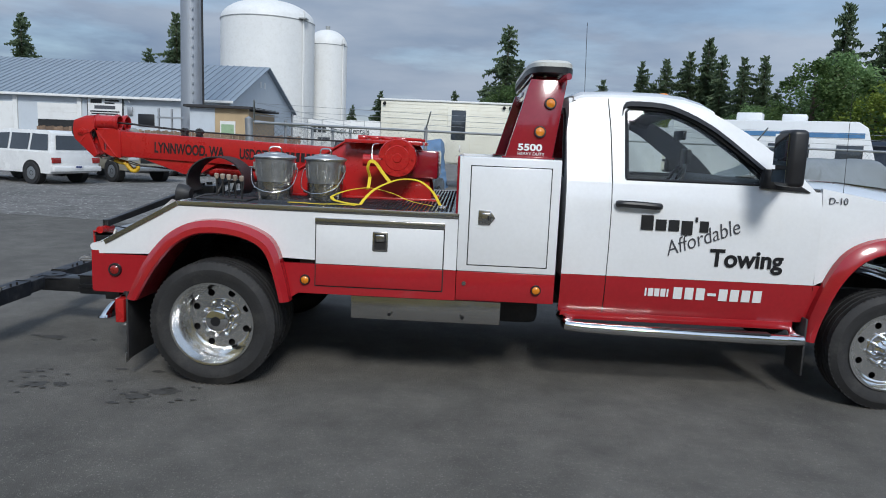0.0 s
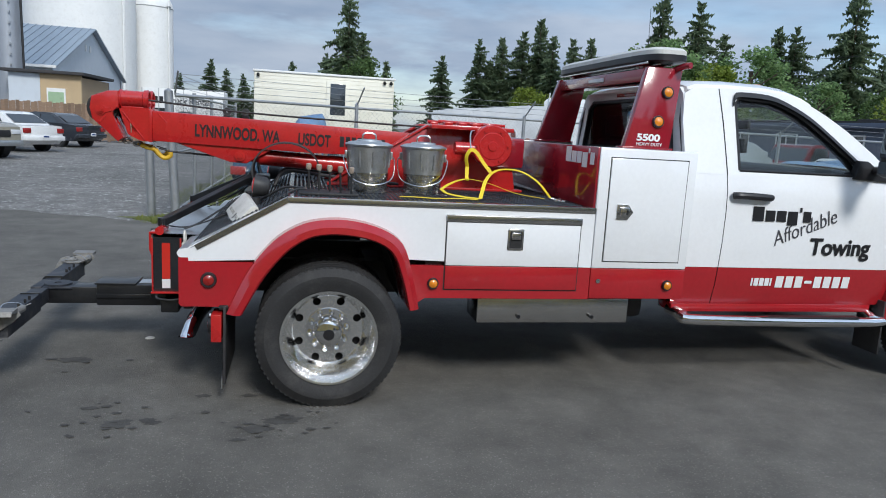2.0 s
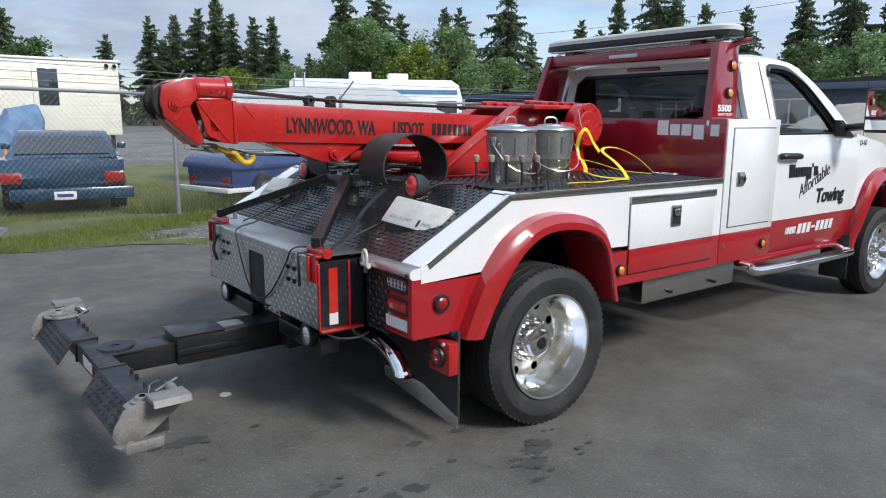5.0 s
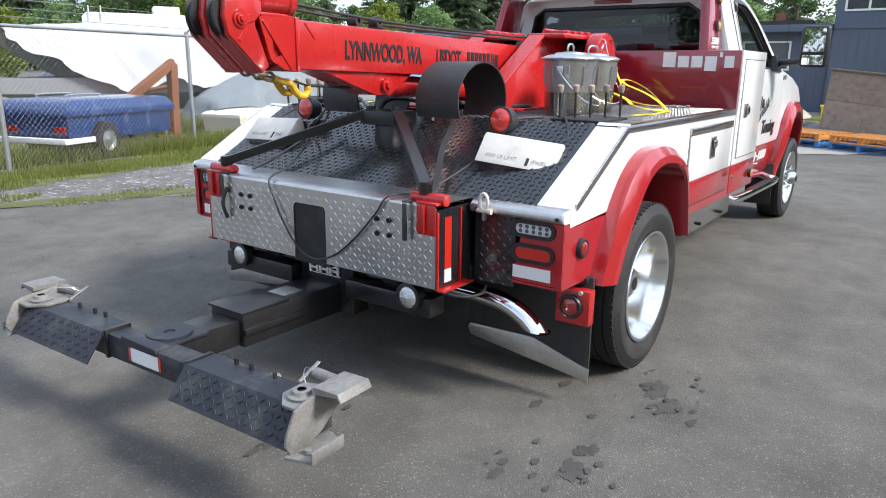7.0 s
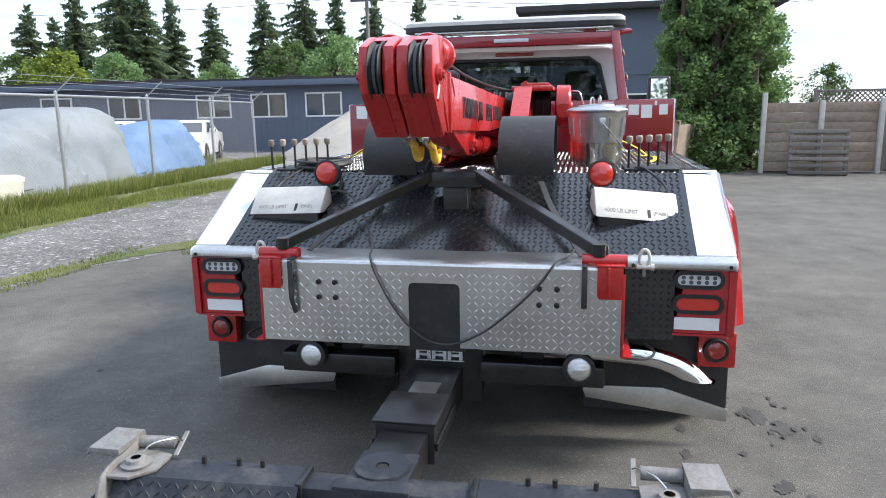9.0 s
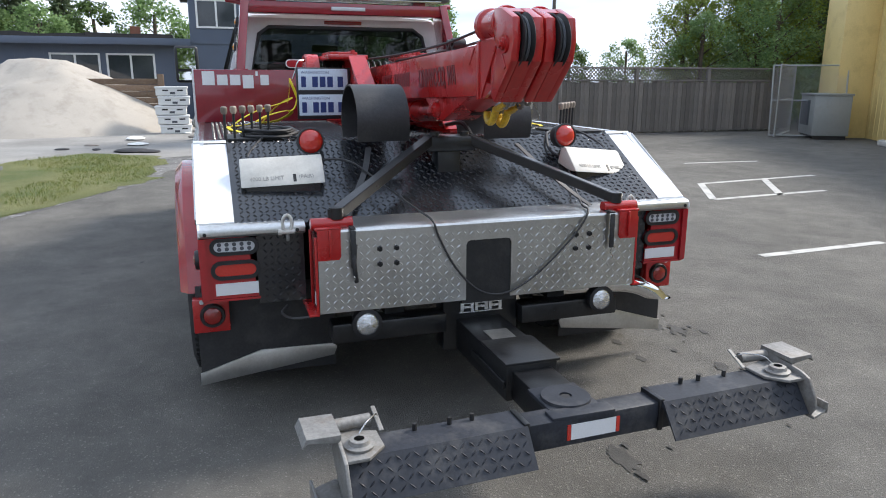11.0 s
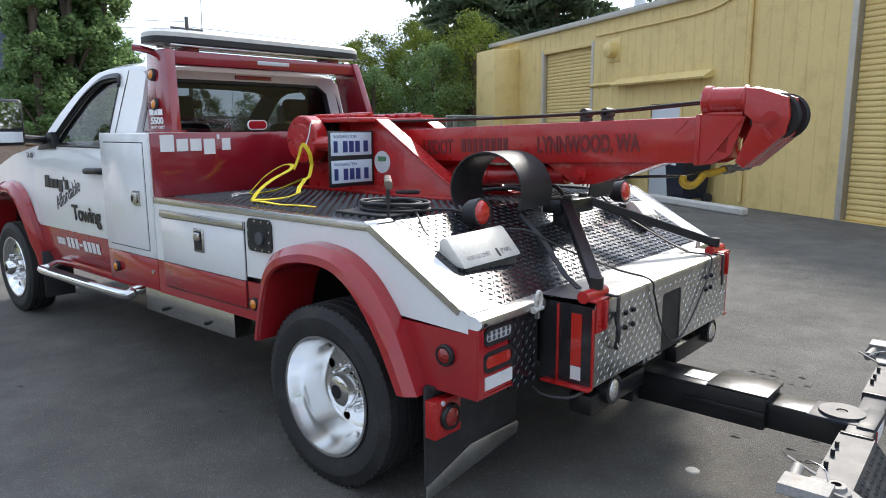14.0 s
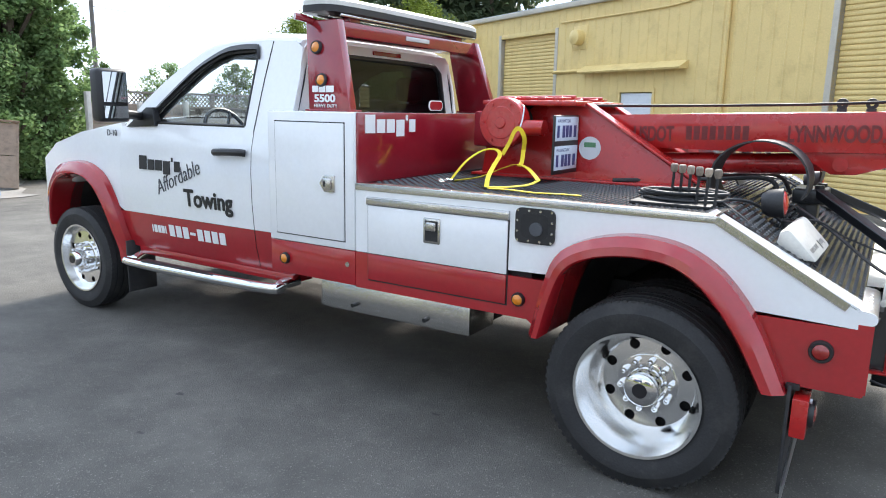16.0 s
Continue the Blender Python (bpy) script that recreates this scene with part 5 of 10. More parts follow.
# ---- boom and mast ----
for s in (-1, 1):
    mp_ = part("mast_plate", prism(B(), [(0.06, 1.226), (0.08, 1.265), (0.66, 1.640), (0.76, 1.665), (1.02, 1.66), (1.34, 1.46), (1.38, 1.226)], "y", s * 0.228, s * 0.250, 0.004), M_BOOM, truck, "red mast side plate")
    part("mast_flange", beam(B(), (0.02, s * 0.215, 1.245), (0.70, s * 0.215, 1.672), 0.11, 0.014, 0.003), M_BOOM, mp_)
    part("mast_foot", box(B(), 0.0, 1.42, s * 0.18, s * 0.31, 1.2255, 1.242, 0.004), M_BOOM, mp_)
    part("mast_top", box(B(), 0.70, 1.30, s * 0.14, s * 0.40, 1.655, 1.685, 0.008), M_BOOM, mp_)
    dr = lathe(B(), [(0.0005, 0.012), (0.03, 0.012), (0.035, 0.004), (0.09, 0.004), (0.095, 0.0), (0.138, 0.0), (0.145, -0.01), (0.145, -0.09), (0.10, -0.10)], Matrix.Translation((1.12, s * 0.50, 1.555)) @ Matrix.Rotation(radians(-90 * s), 4, "X"), 36)
    winch = part("winch_end", dr, M_BOOM, truck, "red winch end cover")
    for k in range(6):
        a = math.pi * k / 3
        part("bolt", cyl(B(), (1.12 + 0.115 * math.cos(a), s * 0.498, 1.555 + 0.115 * math.sin(a)), (1.12 + 0.115 * math.cos(a), s * 0.512, 1.555 + 0.115 * math.sin(a)), 0.009, seg=6), M_BOOM, winch)
    part("winch_motor", cyl(B(), (0.86, s * 0.46, 1.53), (1.0, s * 0.46, 1.53), 0.045, seg=18), M_BOOM, winch)
wr = B()
for s in (-1, 1):
    cyl(wr, (1.12, s * 0.06, 1.57), (1.12, s * 0.36, 1.57), 0.085, seg=24)
for k in range(18):
    lathe(wr, [(0.088 + 0.006 * math.cos(math.pi * j / 3), 0.006 * math.sin(math.pi * j / 3)) for j in range(7)], Matrix.Translation((1.12, -0.36 + 0.042 * k, 1.57)) @ Matrix.Rotation(radians(90), 4, "X"), 20)
part("winch_drum", wr, M_FRAME, truck, "winch drum wound with wire rope")

boom_pts = [(1.10, 1.44), (-0.10, 1.432), (-1.18, 1.462), (-1.18, 1.667), (0.60, 1.612), (1.10, 1.597)]
boom = part("boom", prism(B(), boom_pts, "y", -0.105, 0.105, 0.010), M_BOOM, truck, "glossy red recovery boom")
part("boom_knee", prism(B(), [(-1.04, 1.460), (-0.67, 1.340), (-0.56, 1.335), (-0.38, 1.441)], "y", -0.085, 0.085, 0.006), M_BOOM, boom)
part("boom_wear_strip", box(B(), -1.200, -1.178, -0.112, 0.112, 1.452, 1.676, 0.004), M_BOOM, boom)
for s in (-1, 1):
    pin = cyl(B(), (-0.60, s * 0.084, 1.388), (-0.60, s * 0.105, 1.388), 0.036, seg=18)
    cyl(pin, (-0.60, s * 0.105, 1.388), (-0.60, s * 0.117, 1.388), 0.020, seg=6)
    part("boom_pin", pin, M_BOOM, boom)
ram = cyl(B(), (-0.60, 0, 1.388), (-0.40, 0, 1.378), 0.040, seg=20)
cyl(ram, (-0.47, 0, 1.381), (0.06, 0, 1.354), 0.056, seg=24)
cyl(ram, (0.02, 0, 1.356), (0.75, 0, 1.315), 0.062, seg=24)
part("lift_cylinder", ram, M_BOOM, truck, "red hydraulic lift cylinder")

# boom head: two sheave housings side by side, each an outer and an inner cheek with the sheave between
HEAD = [(-1.385, 1.785), (-1.45, 1.782), (-1.555, 1.742), (-1.568, 1.665), (-1.552, 1.592), (-1.395, 1.447), (-1.360, 1.475), (-1.425, 1.630), (-1.432, 1.655), (-1.385, 1.672)]
LOW = [(-1.552, 1.592), (-1.395, 1.447), (-1.360, 1.475), (-1.40, 1.560), (-1.50, 1.600)]
CAPP = [(-1.385, 1.750), (-1.385, 1.784), (-1.44, 1.781), (-1.48, 1.766), (-1.46, 1.745)]
SHX, SHZ = -1.497, 1.665
for s in (-1, 1):
    head = prism(B(), HEAD, "y", s * 0.092, s * 0.124, 0.008)
    prism(head, HEAD, "y", s * 0.003, s * 0.044, 0.008)
    prism(head, LOW, "y", s * 0.042, s * 0.094)
    prism(head, CAPP, "y", s * 0.042, s * 0.094)
    hd = part("sheave_housing", head, M_BOOM, truck, "red sheave housing")
    yc = s * 0.068
    spin = Matrix.Translation((SHX, yc, SHZ)) @ Matrix.Rotation(radians(90), 4, "X")
    shv = lathe(B(), [(0.02, -0.021), (0.094, -0.021), (0.098, -0.017), (0.078, -0.004), (0.078, 0.004), (0.098, 0.017), (0.094, 0.021), (0.02, 0.021)], spin, 36)
    part("sheave", shv, M_FRAME, hd, "dark steel sheave")
    part("rope_turn", lathe(B(), [(0.083 + 0.006 * math.cos(math.pi * j / 3), 0.006 * math.sin(math.pi * j / 3)) for j in range(7)], spin, 36), M_GREYPL, hd)
    pn_ = cyl(B(), (SHX, s * 0.124, SHZ - 0.012), (SHX, s * 0.132, SHZ - 0.012), 0.034, seg=20)
    cyl(pn_, (SHX, s * 0.132, SHZ - 0.012), (SHX, s * 0.142, SHZ - 0.012), 0.022, seg=16)
    cyl(pn_, (SHX, s * 0.142, SHZ - 0.012), (SHX, s * 0.150, SHZ - 0.012), 0.013, seg=6)
    beam(pn_, (SHX + 0.01, s * 0.126, SHZ - 0.020), (-1.432, s * 0.126, SHZ - 0.004), 0.008, 0.030, 0.002)
    part("sheave_pin", pn_, M_BOOM, hd, "red pin with its keeper plate")
    part("cheek_rib", beam(B(), (-1.470, s * 0.125, 1.618), (-1.505, s * 0.125, 1.570), 0.007, 0.016, 0.002), M_BOOM, hd)
    cyc = lathe(B(), [(0.0005, 0.0), (0.060, 0.0), (0.064, 0.012), (0.056, 0.018), (0.055, 0.150), (0.064, 0.157), (0.066, 0.182), (0.056, 0.190), (0.048, 0.186), (0.045, 0.150), (0.0005, 0.148)], Matrix.Translation((-1.388, s * 0.067, 1.735)) @ Matrix.Rotation(radians(90), 4, "Y"), 30)
    part("head_roller", cyc, M_BOOM, boom, "red roller barrel")
    br = filled(B(), [(-1.388, 1.668), (-1.200, 1.672), (-1.200, 1.455), (-1.255, 1.460), (-1.322, 1.492), (-1.336, 1.505)], [[(-1.322, 1.588), (-1.318, 1.510), (-1.282, 1.516), (-1.278, 1.526)]], put=lambda u, v: Vector((u, s * 0.104, v)), thick=0.014, normal=(0, -s, 0))
    part("head_gusset", br, M_BOOM, boom, "red gusset plate with a cut-out")
    part("gusset_rib", beam(B(), (-1.372, s * 0.106, 1.655), (-1.225, s * 0.106, 1.462), 0.007, 0.010, 0.002), M_BOOM, boom)
    part("boom_rib", beam(B(), (-1.145, s * 0.106, 1.655), (-1.085, s * 0.106, 1.590), 0.005, 0.008, 0.001), M_BOOM, boom)
    part("roller_saddle", box(B(), -1.375, -1.200, s * 0.030, s * 0.100, 1.668, 1.686, 0.004), M_BOOM, boom)
part("head_core", box(B(), -1.315, -1.185, -0.088, 0.088, 1.485, 1.655, 0.006), M_BOOM, boom)

# hooks with their links, hung below the head
for y, dx, dz in ((-0.034, 0.0, 0.0), (0.030, -0.030, 0.012)):
    hk = tube(B(), [(-1.172 + dx, y, 1.402 + dz), (-1.150 + dx, y, 1.372 + dz), (-1.125 + dx, y, 1.350 + dz), (-1.095 + dx, y, 1.348 + dz), (-1.074 + dx, y, 1.366 + dz), (-1.076 + dx, y, 1.388 + dz)], 0.016, 10, 5)
    hook = tagged(part("tow_hook", hk, M_HOOK), "worn yellow tow hook hanging under the boom head", "hook", "tow hooks")
    part("hook_shank", tube(B(), [(-1.268 + dx, y, 1.428 + dz), (-1.225 + dx, y, 1.412 + dz), (-1.172 + dx, y, 1.402 + dz)], 0.014, 10, 4), M_HOOK, hook)
    part("hook_latch", beam(B(), (-1.150 + dx, y, 1.412 + dz), (-1.080 + dx, y, 1.392 + dz), 0.020, 0.006, 0.002), M_FRAME, hook, "dark spring latch")
    for k in range(3):
        part("chain_link", tube(B(), [(-1.360 + 0.034 * k + 0.024 * math.cos(a), y + (0.014 * math.sin(a) if k % 2 else 0), 1.450 - 0.008 * k + (0.014 * math.sin(a) if k % 2 == 0 else 0)) for a in [math.radians(d) for d in range(0, 361, 45)]], 0.007, 6, 2), M_CAST, hook)
part("tie_cord", tube(B(), [(-1.085, -0.030, 1.392), (-0.95, -0.025, 1.386), (-0.78, -0.02, 1.375)], 0.007, 8, 4), M_RUBBER, truck, "black cord tied back to the boom")

# wire ropes over the boom and their guides
for y in (-0.067, 0.067):
    part("wire_rope", tube(B(), [(-1.24, y, 1.735), (-1.15, y, 1.730), (-0.57, y, 1.690), (0.3, y * 1.3, 1.668), (1.10, y * 2.2, 1.660)], 0.0065, 8, 5), M_FRAME, truck, "dark greased wire rope")
for x, y in ((-0.57, 0.0), (-0.70, 0.02)):
    gd = box(B(), x - 0.022, x + 0.022, y - 0.03, y + 0.03, 1.640, 1.668, 0.004)
    lathe(gd, [(0.01, -0.03), (0.026, -0.03), (0.028, -0.01), (0.028, 0.01), (0.026, 0.03), (0.01, 0.03)], Matrix.Translation((x, y, 1.690)) @ Matrix.Rotation(radians(90), 4, "X"), 16)
    part("rope_guide", gd, M_RUBBER, boom)
# clutter on top of the mast
for s in (-1, 1):
    for k in range(4):
        part("rope_roller", box(B(), 0.80 + 0.10 * k, 0.86 + 0.10 * k, s * 0.19, s * 0.37, 1.684, 1.706, 0.006), M_BOOM, truck)
    part("roller_rod", cyl(B(), (0.78, s * 0.22, 1.708), (1.28, s * 0.22, 1.70), 0.011, seg=10), M_BOOM, truck)
box_ = box(B(), 1.18, 1.42, -0.30, 0.30, 1.40, 1.62, 0.02)
part("winch_gearbox", box_, M_MAROON, truck)

# A-frame arms and pivot block
hubc = Vector((-0.50, 0.0, 1.212))
pb = box(B(), hubc.x - 0.06, hubc.x + 0.10, -0.13, 0.13, hubc.z - 0.03, hubc.z + 0.045, 0.012)
for y in (-0.08, 0.08):
    cyl(pb, (hubc.x - 0.02, y, hubc.z + 0.04), (hubc.x - 0.02, y, hubc.z + 0.065), 0.024, seg=14)
box(pb, hubc.x - 0.02, hubc.x + 0.08, -0.06, 0.06, 1.0, hubc.z - 0.02, 0.006)
part("pivot_block", pb, M_BLACK, truck, "black tow bar pivot block")
for s in (-1, 1):
    arm = beam(B(), (hubc.x - 0.02, s * 0.10, hubc.z + 0.03), (XR + 0.05, s * 0.665, 0.985), 0.055, 0.045, 0.004)
    cyl(arm, (XR + 0.05, s * 0.665, 0.965), (XR + 0.05, s * 0.665, 1.012), 0.030, seg=16)
    part("stay_arm", arm, M_BLACK, truck, "black stay arm")
# rubber guards
for s in (-1, 1):
    g = B()
    rings = []
    for k in range(27):
        a = radians(-112 + 12.2 * k)
        rr = 0.205
        cx, cz = -0.275, 1.315
        pts = [(cx + (rr + t) * math.cos(a) * 1.06, y, cz + (rr + t) * math.sin(a) * 0.90) for t, y in ((0, s * 0.20), (0, s * 0.46), (0.009, s * 0.46), (0.009, s * 0.20))]
        rings.append(pts)
    loft(g, rings, close=True, caps=True)
    part("rubber_guard", g, M_RUBBER, truck, "bent black rubber guard")
    part("guard_strap", tube(B(), [(-0.45, s * 0.40, 1.20), (-0.62, s * 0.46, 1.10), (-0.80, s * 0.56, 0.98), (-0.90, s * 0.60, 0.935)], 0.01, flat=(0.028, 0.006)), M_RUBBER, truck)
    # tow lamp
    lm = Matrix.Translation((-0.42 if s > 0 else -0.455, s * 0.68, 1.238)) @ Vector((-1, 0, 0.12)).to_track_quat("Z", "Y").to_matrix().to_4x4()
    tl = lathe(B(), [(0.0005, -0.085), (0.045, -0.08), (0.062, -0.05), (0.066, 0.0), (0.066, 0.012), (0.058, 0.014)], lm, 28)
    cyl(tl, (-0.46, s * 0.68, 1.09), (-0.46, s * 0.68, 1.16), 0.030, seg=16)
    tow_lamp = tagged(part("tow_lamp", tl, M_RUBBER), "round red towing lamp in a black rubber housing on the deck", "lamp", "towing lamps")
    part("lens", lathe(B(), [(0.058, 0.008), (0.05, 0.018), (0.03, 0.026), (0.0005, 0.029)], lm, 24), M_REDLENS2, tow_lamp)
    part("magnet_foot", cyl(B(), (-0.46, s * 0.68, 1.075), (-0.46, s * 0.68, 1.095), 0.042, seg=18), M_CHROME, tow_lamp)
    # sling block: a pale cast wedge whose sloping face carries a stamped rating
    if s < 0:
        cvm = Matrix.Translation((-0.545, -0.835, 1.108)) @ Matrix.Rotation(radians(12), 4, "Z") @ Matrix.Rotation(radians(6), 4, "X")
    else:
        cvm = Matrix.Translation((-0.560, 0.835, 1.118)) @ Matrix.Rotation(radians(-3), 4, "Z") @ Matrix.Rotation(radians(-2), 4, "X")
    cv = prism(B(), [(-0.055, -0.062), (-0.050, -0.050), (0.044, 0.052), (0.060, 0.058), (0.085, 0.045), (0.100, -0.030), (0.0, -0.062)], "y", -0.190, 0.190, 0.006)
    bmesh.ops.transform(cv, matrix=cvm, verts=cv.verts)
    cover = part("sling_block", cv, M_BLOCK, truck, "pale cast aluminium block")
    tm = cvm @ Matrix(((0, 0.673, -0.740, -0.0375), (-1, 0, 0, 0), (0, 0.740, 0.673, -0.0380), (0, 0, 0, 1)))
    lettering("rating_text", "4000 LB LIMIT", 0.030, tm @ Matrix.Translation((-0.150, 0, 0.0012)), M_STAMP, cover, "stamped rating text", width=0.86)
    lettering("rating_text", "(PAIR)", 0.030, tm @ Matrix.Translation((0.072, 0, 0.0012)), M_STAMP, cover, "stamped rating text", width=0.86)
    part("block_slot", box(B(), 0.046, 0.060, -0.016, 0.026, -0.004, 0.0022, 0, 1, tm), M_FRAME, cover)
    # black slab standing in for the block's shade on the deck
    part("block_shade", box(B(), -0.045, 0.090, -0.170, 0.170, -0.105, -0.058, 0.004, 1, cvm), M_DECK, cover)
    # control levers
    base = box(B(), -0.19, 0.16, s * 0.80, s * 1.06, 1.226, 1.240, 0.004)
    levers = part("lever_base", base, M_FRAME, truck, "black control lever base")
    for k in range(6 if s > 0 else 5):
        lx, ly = (-0.13 + 0.062 * k, 0.82 + 0.053 * k) if s < 0 else (-0.21 + 0.048 * k, 1.07 - 0.046 * k)
        lv = cyl(B(), (lx, s * ly, 1.24), (lx - 0.004, s * ly, 1.365), 0.0065, seg=8)
        lob = part("lever", lv, M_FRAME, truck)
        part("lever_knob", lathe(B(), [(0.0005, 0.0), (0.012, 0.0), (0.017, 0.015), (0.017, 0.032), (0.012, 0.038), (0.0005, 0.039)], Matrix.Translation((lx - 0.004, s * ly, 1.362)), 14), M_WOODKNOB, lob, "worn plastic knob")

# ---- lamp rack ----
for s in (-1, 1):
    yb, yt = s * 0.915, s * 0.845
    pl = B()
    rings = [[(x, y, z) for x, z, y in ((1.90, 1.60, yb), (2.225, 1.60, yb), (2.305, 2.14, yt), (2.055, 2.14, yt))], [(x, y, z) for x, z, y in ((1.90, 1.60, yb - s * 0.065), (2.225, 1.60, yb - s * 0.065), (2.305, 2.14, yt - s * 0.065), (2.055, 2.14, yt - s * 0.065))]]
    loft(pl, rings, close=True, caps=True)
    bmesh.ops.bevel(pl, geom=pl.edges[:], offset=0.006, segments=2, affect="EDGES", profile=0.5)
    pil = part("rack_pillar", pl, M_MAROON, truck, "dark red rack pillar")
    disc_lamp("rack_marker", (2.195, s * 0.868, 1.977), (0, s, 0.13), 0.032, 0.041, M_AMBER, truck, "round amber marker lamp")
    disc_lamp("rack_marker", (2.132, s * 0.896, 1.782), (0, s, 0.13), 0.032, 0.041, M_AMBER, truck, "round amber marker lamp")
    mk_ = on_side(s, 1.985 if s < 0 else 2.185, 1.655, s * 0.9115)
    lettering("model_text", "5500", 0.062, mk_, M_INKW, pil, "white model number", width=1.35, bold=0.002)
    lettering("model_text", "HEAVY DUTY", 0.030, on_side(s, 1.985 if s < 0 else 2.185, 1.622, s * 0.9145), M_INKW, pil, "white small lettering", width=1.02)
    if s > 0:
        part("badge", bars(B(), on_side(1, 2.205, 1.712, 0.905), [0.05, 0.05, 0.06], 0.038, 0.006), M_INKW, pil, "plain white badge blocks")
    part("rack_foot", box(B(), 1.88, 2.24, s * 0.83, s * 0.935, 1.600, 1.612, 0.003), M_MAROON, pil)
cr = box(B(), 2.06, 2.22, -0.83, 0.83, 2.045, 2.135, 0.01)
rack = part("rack_beam", cr, M_MAROON, truck, "dark red rack cross beam")
part("beam_lamp", box(B(), 2.050, 2.062, -0.14, 0.14, 2.075, 2.105, 0.005), M_CLEAR, rack, "thin clear lamp strip")
for y in (-0.62, 0.62):
    part("bar_mount", box(B(), 2.10, 2.26, y - 0.05, y + 0.05, 2.135, 2.185, 0.008), M_MAROON, rack)
lb = B()
def bar_ring(z, k):
    return [(2.20 + 0.165 * k * (1 if abs(t) < 1 else 1) * math.copysign(abs(math.cos(a)) ** 0.5, math.cos(a)), 0.90 * k ** 0.3 * math.copysign(abs(math.sin(a)) ** 0.35, math.sin(a)), z) for a in [2 * math.pi * j / 48 for j in range(48)] for t in (0,)]
loft(lb, [bar_ring(2.178, 0.9), bar_ring(2.183, 1.0), bar_ring(2.222, 1.0)], close=True, caps=True)
light_bar = part("light_bar", lb, M_PLASTIC, truck, "long black light bar base")
lb = B()
loft(lb, [bar_ring(2.222, 0.98), bar_ring(2.250, 0.98), bar_ring(2.268, 0.88), bar_ring(2.272, 0.6)], close=True, caps=True)
part("dome", lb, M_LAMPTOP, light_bar, "clouded white plastic dome")
for k in range(3):
    part("bar_slat", box(B(), 2.06 + 0.09 * k, 2.075 + 0.09 * k, -0.80, 0.80, 2.160, 2.176, 0.003), M_STEEL, light_bar)
for s in (-1, 1):
    part("rack_end", tube(B(), [(2.25, s * 0.80, 2.125), (2.28, s * 0.90, 2.15), (2.30, s * 0.945, 2.155)], 0.022, 12, 4), M_MAROON, rack)
# cab roof marker lamps and aerials
for y in (-0.62, -0.3, 0.0, 0.3, 0.62):
    part("roof_marker", lathe(B(), [(0.045, 0), (0.042, 0.018), (0.028, 0.032), (0.0005, 0.036)], Matrix.Translation((3.02, y, 2.083 - 0.03 * abs(y))), 18), M_AMBER, truck, "amber roof marker lamp")
part("aerial", tube(B(), [(4.18, -0.985, 1.27), (4.18, -0.99, 1.36), (4.175, -0.985, 1.40)], 0.008, 8, 3), M_PLASTIC, truck)
part("aerial_mast", cyl(B(), (4.175, -0.985, 1.36), (4.15, -0.985, 2.12), 0.0018, seg=6), M_FRAME, truck, "thin black whip aerial")
part("aerial_mast", cyl(B(), (2.60, 0.25, 2.09), (2.58, 0.25, 2.72), 0.0022, seg=6), M_FRAME, truck, "thin black roof aerial")

# ---- lettering ----
def name_bars(m, size, tall, mat, parent, label):
    """The owner's name as six plain bars of the letters' sizes."""
    x = 0.0
    for w, h, z in ((0.52, 0.88, 0), (0.44, 0.66, 0), (0.44, 0.66, 0), (0.46, 0.84, -0.20), (0.10, 0.28, 0.60), (0.36, 0.66, 0)):
        part("name_bar", box(B(), x * size, (x + w) * size, z * tall, (z + h) * tall, -0.001, 0.003, 0.0, 1, m), mat, parent, label)
        x += w + 0.10


for s in (-1, 1):
    def at(xr, z, off=0.006):
        x = xr + 0.02 if s < 0 else 6.60 - xr
        p = Vector((x, s * cab_y(x, z), z))
        up = (Vector((x, s * cab_y(x, z + 0.10), z + 0.10)) - p).normalized()
        across = Vector((-s, 0, 0))
        nrm = across.cross(up).normalized()
        m = Matrix((across, up, nrm)).transposed().to_4x4()
        m.translation = p + nrm * off
        return m
    doors = [o for o in truck.children if o.name.startswith("cab_door")]
    dparent = doors[0 if s < 0 else 1]
    name_bars(at(2.815, 1.160), 0.160, 0.112, M_INK, dparent, "black plain bars for a name")
    lettering("door_text", "Towing", 0.165, at(3.295, 0.935), M_INK, dparent, "bold black word", width=0.98, bold=0.0045)
    lettering("door_text", "Affordable", 0.150, at(3.01, 0.985, 0.004) @ Matrix.Rotation(radians(21), 4, "Z"), M_INKG, dparent, "thin slanted black word", width=0.80, font_shear=0.25, bold=-0.0012)
    def number_bar(x, z, w, h):
        part("number_bar", box(B(), 0, w, 0, h, 0, 0.002, 0.0, 1, at(x, z, 0.004)), M_INKW, dparent, "white plain bar for a figure")
    for k, w in enumerate((0.012, 0.034, 0.034, 0.034, 0.012)):
        number_bar((2.885, 2.908, 2.950, 2.992, 3.034)[k], 0.702, w, 0.056)
    for k in range(8):
        number_bar(3.080 + 0.077 * k, 0.722 if k == 3 else 0.690, 0.058, 0.020 if k == 3 else 0.084)
    fx = 4.07 if s < 0 else 4.20
    fen = [o for o in truck.children if o.name.startswith("front_fender")][0 if s < 0 else 1]
    lettering("unit_text", "D-10", 0.066, on_side(s, fx, 1.385, s * (cab_y(4.12, 1.40) + 0.004)), M_INKG, fen, "thin unit mark", width=0.95)
    hbp = [o for o in truck.children if o.name.startswith("headboard")][0]
    name_bars(on_rear(1.584, -0.715 if s < 0 else 1.170, 1.490), 0.166, 0.112, M_INKW, hbp, "white plain bars for a name")
# boom lettering, along the slope of the boom
def on_boom(s, x, up=0.0, y=0.1065):
    return on_side(s, x, 1.500 - 0.031 * (x + 0.55) + up, s * y) @ Matrix.Rotation(radians(1.78 * s), 4, "Z")


